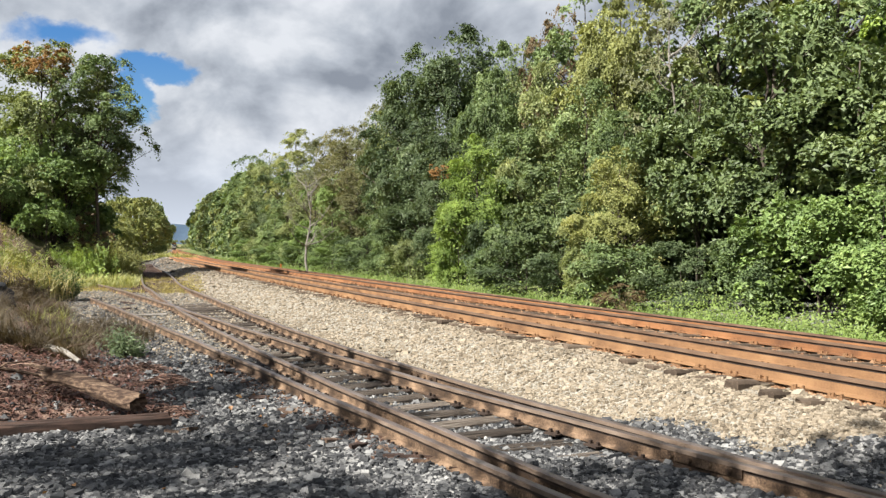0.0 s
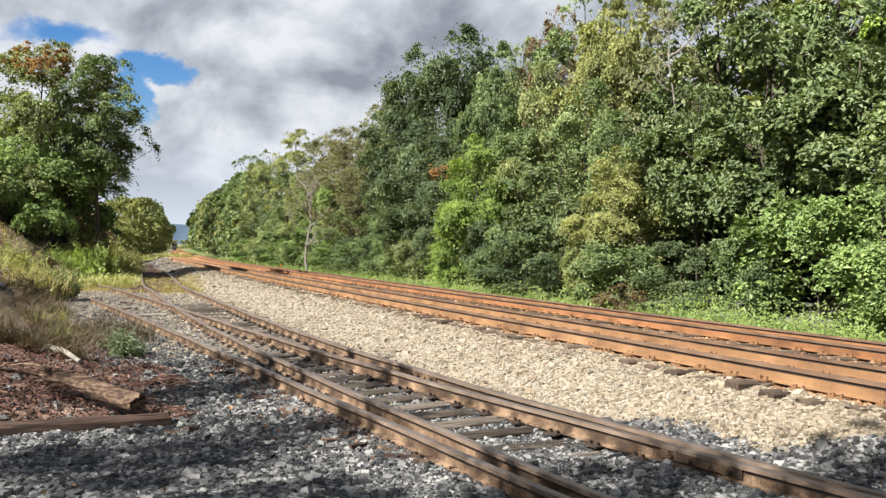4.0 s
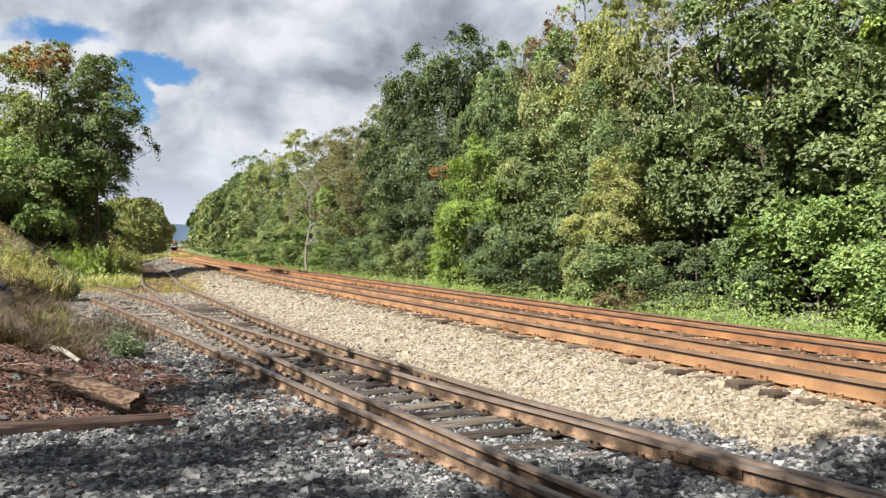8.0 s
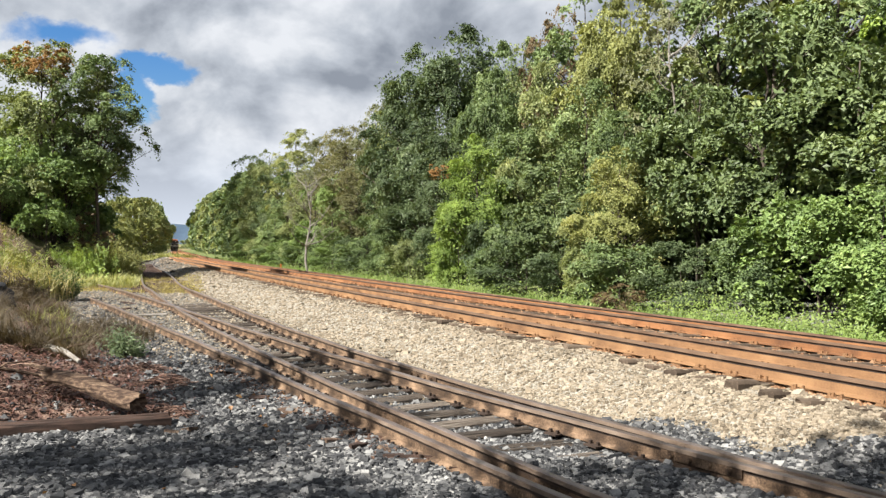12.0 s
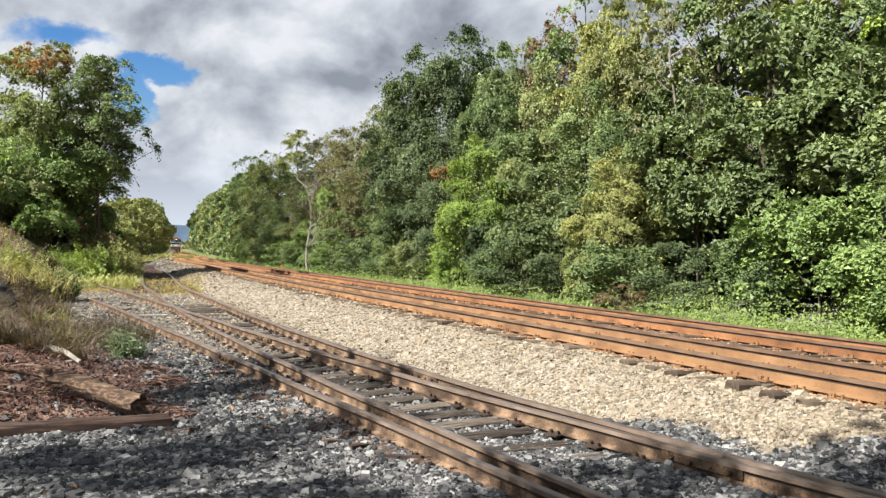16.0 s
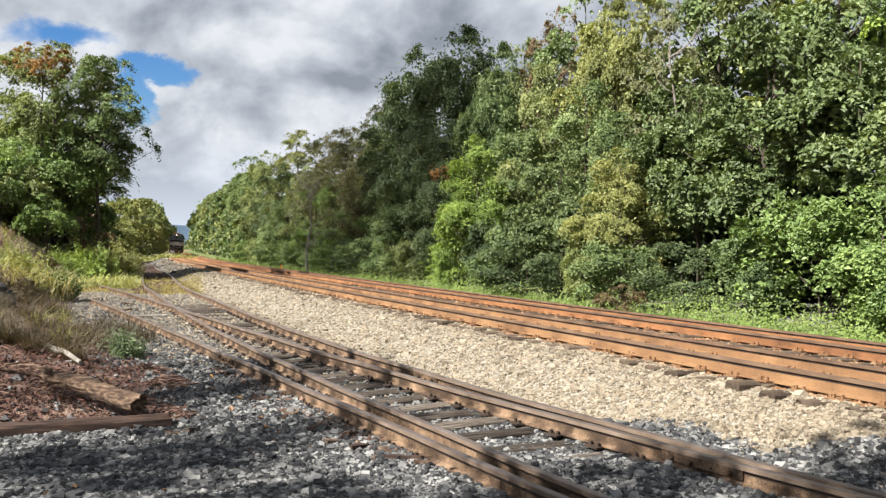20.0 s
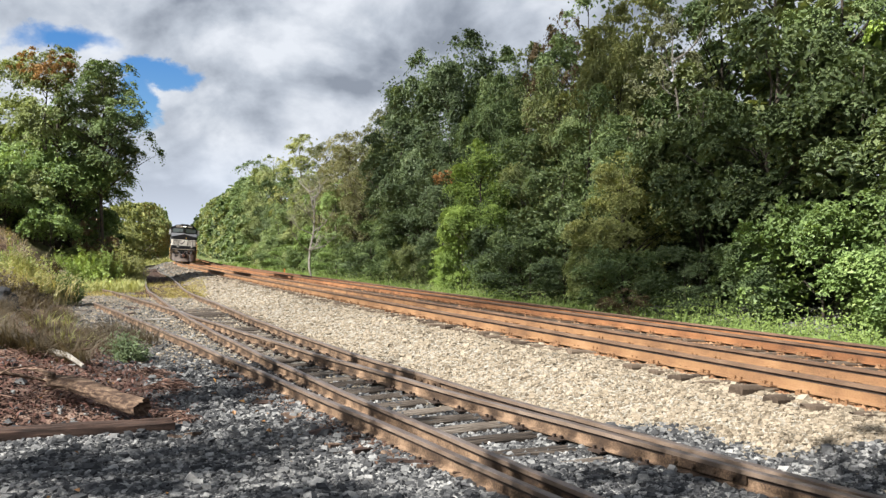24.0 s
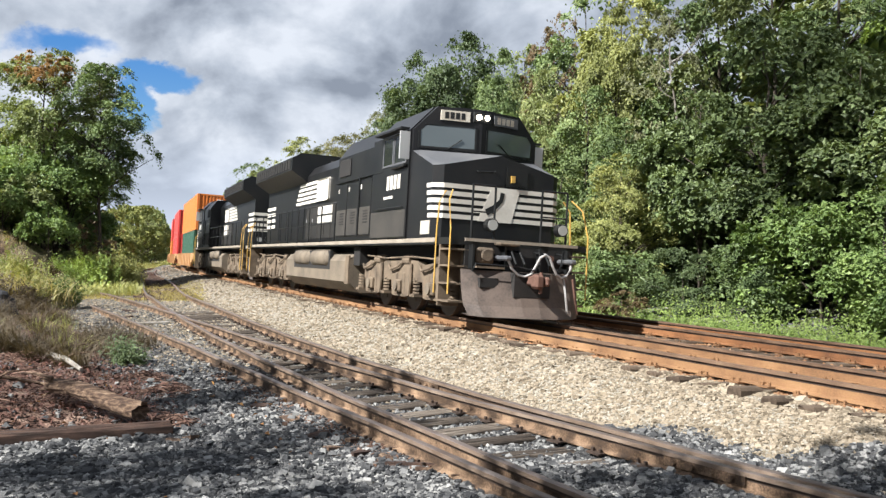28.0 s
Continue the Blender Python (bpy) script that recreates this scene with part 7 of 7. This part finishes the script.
        part("drip_rail", b(*sorted((x, x + s * 0.05)), 4.2, 8.1, 3.16, 3.20), M["black_clean"], cabinet)
        part("vent_hatch", b(*sorted((x + s * 0.002, x + s * 0.03)), 6.9, 7.9, 3.32, 3.78, 0.01), M["shade"], cabinet, "dark vent hatch")
        part("side_pipe", rod(BM(), [(x + s * 0.05, F + 5.95, 1.7), (x + s * 0.05, F + 5.95, 3.2)], 0.025), M["black_clean"], cabinet)
    # engine hood
    bm = prism(BM(), [(-0.95, 1.58), (-0.95, 3.9), (-0.72, 4.22), (0.72, 4.22), (0.95, 3.9), (0.95, 1.58)], F + 8.1, F + 13.8, "y")
    hood = part("engine_hood", bm, M["black"], L, "black engine hood")
    for s in (-1, 1):
        x = s * 0.95
        for k in range(7):
            y = 8.25 + 0.78 * k
            d = part("hood_door", b(*sorted((x, x + s * 0.02)), y, y + 0.72, 1.75, 2.85, 0.006), M["black_dust"], hood, "dusty black hood door")
            part("latch", b(*sorted((x + s * 0.02, x + s * 0.035)), y + 0.6, y + 0.65, 2.3, 2.42), M["pipe"], d)
        # emblem of the side: bands and a block, then the lower block
        for k in range(5):
            y = 2.95 + 0.155 * k
            part("hood_band", b(*sorted((x + s * 0.021, x + s * 0.03)), 12.3, 15.2 - 0.12 * k, y, y + 0.10), M["white"], hood, "white band on the hood")
        part("hood_emblem", b(*sorted((x + s * 0.021, x + s * 0.034)), 10.85, 12.2, 2.95, 3.66, 0.05), M["white"], hood, "plain white emblem block")
        for k in range(2):
            part("lower_panel", b(*sorted((x + s * 0.021, x + s * 0.03)), 10.4, 12.1, 2.20 + 0.32 * k, 2.46 + 0.32 * k), M["white"], hood, "white painted panel")
    part("exhaust", b(-0.35, 0.35, 10.2, 11.4, 4.2, 4.42, 0.04), M["shade"], hood, "dark exhaust stack")
    part("hood_fan", tube(BM(), [(0, F + 12.6, 4.2), (0, F + 12.6, 4.36)], 0.5, 18), M["shade"], hood)
    # radiator wings
    bm = prism(BM(), [(-0.95, 1.58), (-0.95, 3.7), (-1.53, 4.08), (-1.53, 4.52), (-1.2, 4.70), (1.2, 4.70), (1.53, 4.52), (1.53, 4.08), (0.95, 3.7), (0.95, 1.58)], F + 13.8, F + 20.2, "y")
    rad = part("radiator_hood", bm, M["black_clean"], L, "black radiator hood with overhanging wings")
    for s in (-1, 1):
        bm = BM()
        for k in range(15):
            b(*sorted((s * 1.53, s * 1.545)), 14.1 + 0.4 * k, 14.35 + 0.4 * k, 4.14, 4.46, bm=bm)
        part("radiator_grille", bm, M["shade"], rad)
        for k in range(5):
            part("hood_door", b(*sorted((s * 0.95, s * 0.97)), 14.0 + 0.9 * k, 14.82 + 0.9 * k, 1.75, 2.85, 0.006), M["black"], rad)
        for k in range(4):
            part("rear_band", b(*sorted((s * 0.951, s * 0.975)), 18.7, 20.2, 2.25 + 0.24 * k, 2.38 + 0.24 * k), M["white"], rad, "white band at the hood's end")
    for k in range(4):
        part("end_band", b(-0.95, 0.95, 20.2, 20.215, 2.25 + 0.24 * k, 2.38 + 0.24 * k), M["white"], rad, "white band across the hood's end")
    # walkway railing
    for s in (-1, 1):
        for k in range(9):
            y = F + 8.3 + 1.45 * k
            part("stanchion", rod(BM(), [(s * 1.47, y, 1.58), (s * 1.47, y, 2.66)], 0.02), M["black_clean"], L)
        bm = BM()
        rod(bm, [(s * 1.47, F + 8.1, 2.66), (s * 1.47, F + 20.6, 2.66)], 0.02)
        rod(bm, [(s * 1.47, F + 8.1, 2.12), (s * 1.47, F + 20.6, 2.12)], 0.016)
        part("handrail", bm, M["black_clean"], L, "long side handrail")
    # fuel tank with air reservoirs on its shoulder
    bm = prism(BM(), [(-1.02, 1.30), (-1.34, 1.22), (-1.46, 1.05), (-1.46, 0.50), (-1.15, 0.24), (1.15, 0.24), (1.46, 0.50), (1.46, 1.05), (1.34, 1.22), (1.02, 1.30)], F + 6.7, F + 14.0, "y")
    tank = part("fuel_tank", bm, M["tank"], L, "dust-covered fuel tank")
    for s in (-1, 1):
        # A dark block paints the shade of the recess behind the reservoirs.
        part("tank_recess", b(*sorted((s * 1.38, s * 1.466)), 8.6, 12.9, 0.80, 1.34), M["shade"], tank)
        for y in (8.75, 10.85):
            bm = BM()
            tube(bm, [(s * 1.34, F + y, 1.12), (s * 1.34, F + y + 0.12, 1.12)], 0.16, 16, 0.25)
            tube(bm, [(s * 1.34, F + y + 0.12, 1.12), (s * 1.34, F + y + 1.72, 1.12)], 0.25, 16)
            tube(bm, [(s * 1.34, F + y + 1.72, 1.12), (s * 1.34, F + y + 1.84, 1.12)], 0.25, 16, 0.16)
            part("air_reservoir", bm, M["tank"], tank, "dusty cylindrical air reservoir", smooth=True)
        part("tank_end_strap", b(*sorted((s * 1.44, s * 1.49)), 6.7, 7.0, 0.45, 1.2), M["grime"], tank)
    part("battery_box", b(-1.35, 1.35, 6.2, 6.7, 0.95, 1.44), M["shade"], L)
    truck(L, F + 3.55)
    truck(L, F + 17.6)
    return L


loco_lead = locomotive()
loco_second = copy_thing(loco_lead, pose(0, 0, 0))
loco_second["label"] = "second black locomotive coupled backwards to the first"


def container(name, colour, label, length, height):
    """A corrugated steel box on its corner posts."""
    c = thing(name, label, "container", "containers on the train")
    k = M[colour]
    y0, y1 = -length / 2, length / 2
    bm = BM()
    for s in (-1, 1):
        n = int(length / 0.30)
        pts = []
        for i in range(n):
            a = y0 + 0.12 + (length - 0.24) * i / n
            w = (length - 0.24) / n
            pts += [(s * 1.215, a), (s * 1.215, a + w * 0.35), (s * 1.17, a + w * 0.5), (s * 1.17, a + w * 0.85)]
        pts.append((s * 1.215, y1 - 0.12))
        lo, hi = [bm.verts.new((x, y, 0.15)) for x, y in pts], [bm.verts.new((x, y, height - 0.12)) for x, y in pts]
        for i in range(len(pts) - 1):
            bm.faces.new((lo[i], lo[i + 1], hi[i + 1], hi[i]))
    part("side_panel", bm, k, c)
    part("roof_panel", box(BM(), -1.2, 1.2, y0 + 0.1, y1 - 0.1, height - 0.06, height - 0.02), k, c)
    bm = BM()
    pts = []
    for i in range(9):
        a, w = -1.06 + 2.12 * i / 9, 2.12 / 9
        pts += [(a, y0 + 0.03), (a + w * 0.35, y0 + 0.03), (a + w * 0.5, y0 + 0.08), (a + w * 0.85, y0 + 0.08)]
    pts.append((1.06, y0 + 0.03))
    lo, hi = [bm.verts.new((x, y, 0.15)) for x, y in pts], [bm.verts.new((x, y, height - 0.12)) for x, y in pts]
    for i in range(len(pts) - 1):
        bm.faces.new((lo[i], lo[i + 1], hi[i + 1], hi[i]))
    part("end_panel", bm, k, c)
    part("end_sill", box(BM(), -1.06, 1.06, y0 + 0.02, y0 + 0.10, 0.0, 0.15), k, c)
    part("end_header", box(BM(), -1.06, 1.06, y0 + 0.02, y0 + 0.10, height - 0.12, height), k, c)
    part("door", box(BM(), -1.1, 1.1, y1 - 0.1, y1 - 0.05, 0.15, height - 0.12), k, c)
    for s in (-1, 1):
        for y in (y0, y1 - 0.14):
            part("corner_post", box(BM(), *sorted((s * 1.06, s * 1.22)), y, y + 0.14, 0, height), k, c)
        part("bottom_rail", box(BM(), *sorted((s * 1.14, s * 1.218)), y0 + 0.14, y1 - 0.14, 0, 0.15), k, c)
        part("top_rail", box(BM(), *sorted((s * 1.14, s * 1.218)), y0 + 0.14, y1 - 0.14, height - 0.12, height), k, c)
    return c


def well_car():
    """A low well car that carries two containers, one on the other."""
    w = thing("well_car", "dusty tan double-stack well car", "freight car", "well cars")
    for s in (-1, 1):
        bm = BM()
        prism(bm, [(-9.2, 1.05), (-7.6, 1.25), (7.6, 1.25), (9.2, 1.05), (9.2, 0.85), (7.4, 0.55), (7.2, 0.30), (-7.2, 0.30), (-7.4, 0.55), (-9.2, 0.85)], *sorted((s * 1.28, s * 1.44)), "x")
        side = part("well_side", bm, M["well"], w, "tan well side sill")
        for k in range(9):
            y = -6.8 + 1.7 * k
            part("rib", box(BM(), *sorted((s * 1.44, s * 1.50)), y - 0.05, y + 0.05, 0.3, 1.25), M["well"], side)
    part("well_floor", box(BM(), -1.28, 1.28, -7.2, 7.2, 0.30, 0.36), M["shade"], w)
    for e in (-1, 1):
        part("end_platform", box(BM(), -1.4, 1.4, *sorted((e * 7.6, e * 9.9)), 0.95, 1.12), M["well"], w, "end platform of the car")
        part("coupler", box(BM(), -0.14, 0.14, *sorted((e * 9.8, e * 10.7)), 0.75, 1.0, 0.03), M["rust"], w)
        t = part("truck", box(BM(), -0.8, 0.8, e * 8.7 - 0.2, e * 8.7 + 0.2, 0.5, 0.9), M["shade"], w)
        for s in (-1, 1):
            part("side_frame", prism(BM(), [(e * 8.7 - 1.1, 0.4), (e * 8.7 - 0.4, 0.8), (e * 8.7 + 0.4, 0.8), (e * 8.7 + 1.1, 0.4), (e * 8.7 + 1.1, 0.55), (e * 8.7 + 0.5, 0.95), (e * 8.7 - 0.5, 0.95), (e * 8.7 - 1.1, 0.55)][::-1],
                                    *sorted((s * 0.95, s * 1.1)), "x"), M["grime"], t)
        for a in (-0.9, 0.9):
            bm = BM()
            for s in (-1, 1):
                cyl(bm, s * 0.70, s * 0.84, 0, 0, 0.46, 20)
            part("wheelset", bm, M["wheel"], t).matrix_basis = pose(0, e * 8.7 + a, 0.46)
    return w


cars, loads = [], []
for i, (low, high) in enumerate((("green", "orange"), ("red", "red"), ("orange", "red"))):
    cars.append(well_car() if i == 0 else copy_thing(cars[0], pose(0, 0, 0)))
    for z, colour, ln, hgt in ((0.37, low, 12.19, 2.59), (2.97, high, 14.63 if i == 0 else 12.19, 2.59)):
        loads.append((i, z, container("shipping_container", colour, {"green": "green", "orange": "orange", "red": "red"}[colour] + " corrugated shipping container on a well car", ln, hgt)))


def drifting_cloud():
    """A ragged cumulus made of many puffs, high up on the sun's side; its shadow passes over the forest."""
    r = random.Random(91)
    ball = BM()
    bmesh.ops.create_icosphere(ball, subdivisions=1, radius=1.0)
    shape = np.array([v.co[:] for v in ball.verts])
    tris = np.array([[v.index for v in f.verts] for f in ball.faces])
    ball.free()
    V, F = [], []
    for k in range(148):
        a, d = r.uniform(0, 6.283), r.random() ** 0.5
        edge = 1.0 + 0.22 * math.sin(3 * a + 1.0) + 0.14 * math.sin(7 * a)
        at = np.array([math.cos(a) * d * 26 * edge, math.sin(a) * d * 29 * edge, r.uniform(0, 9) * (1 - d * d)])
        V.append(shape * r.uniform(1.2, 2.9) * np.array([1.15, 1.15, 0.8]) + at)
        F.append(tris + len(shape) * k)
    c = new("cloud", mesh_of("cloud", np.concatenate(V), np.concatenate(F), M["cloud"], smooth=True))
    return tagged(c, "white drifting cumulus cloud that shades the forest", "cloud", kind="structure")


cloud = drifting_cloud()
CLOUD_UP = 500.0


def motions():
    """The train rolls in along the near main track at a steady speed, and the cloud drifts with the wind."""
    rows = []
    for k in range(29):
        along = 53.0 + 8.6 * (22.1 - k) - 0.8 * max(0, k - 23)
        x, y = -13.5 - 0.41 * (along - 53.0) + 26.0, along + 10.5
        rows.append((float(k), pose(x + SUN_DIR.x / SUN_DIR.z * CLOUD_UP, y + SUN_DIR.y / SUN_DIR.z * CLOUD_UP, CLOUD_UP)))
    walk(cloud, rows)
    ys = np.linspace(-40, 1400, 14401)
    arc = np.concatenate([[0], np.cumsum(np.hypot(np.diff(main_x(ys)), np.diff(ys)))])
    start = float(np.interp(16.24, ys, arc))
    speed = 22.3

    def on_track(s, half):
        def spot(q):
            y = float(np.interp(q, arc, ys))
            return float(main_x(y)), y, HEAD + float(drop(y))
        a, c = Vector(spot(s - half)), Vector(spot(s + half))
        d, m = (c - a).normalized(), (a + c) / 2
        return pose(m.x, m.y, m.z, math.degrees(math.asin(d.z)), math.degrees(LEAN), math.degrees(math.atan2(-d.x, d.y)))

    times = [0.5 * k for k in range(57)]

    def run(ob, behind, half, turn=False, lift=0.0):
        rows = []
        for t in times:
            m = on_track(start + speed * (28.0 - t) + behind, half)
            m = m @ pose(0, 0, lift, 0, 0, 180 if turn else 0)
            rows.append((t, m))
        walk(ob, rows)

    def roll(ob, way):
        """Every wheelset turns on its axle as the train rolls."""
        for truck_part in ob.children:
            for w in truck_part.children:
                if w.name.startswith("wheelset"):
                    at = w.location.copy()
                    step = math.degrees(speed / at.z) * 0.03125
                    walk(w, [(28.0 * k / 896, pose(at.x, at.y, at.z, way * step * k)) for k in range(897)])

    run(loco_lead, 10.65, 7.0)
    run(loco_second, 22.3 + 10.65, 7.0, True)
    for i, car in enumerate(cars):
        run(car, 44.6 + 10.2 + 21.4 * i, 8.7)
    for i, z, box_ob in loads:
        run(box_ob, 44.6 + 10.2 + 21.4 * i, 8.7, False, z)
    roll(loco_lead, 1)
    roll(loco_second, -1)
    for car in cars:
        roll(car, 1)


motions()
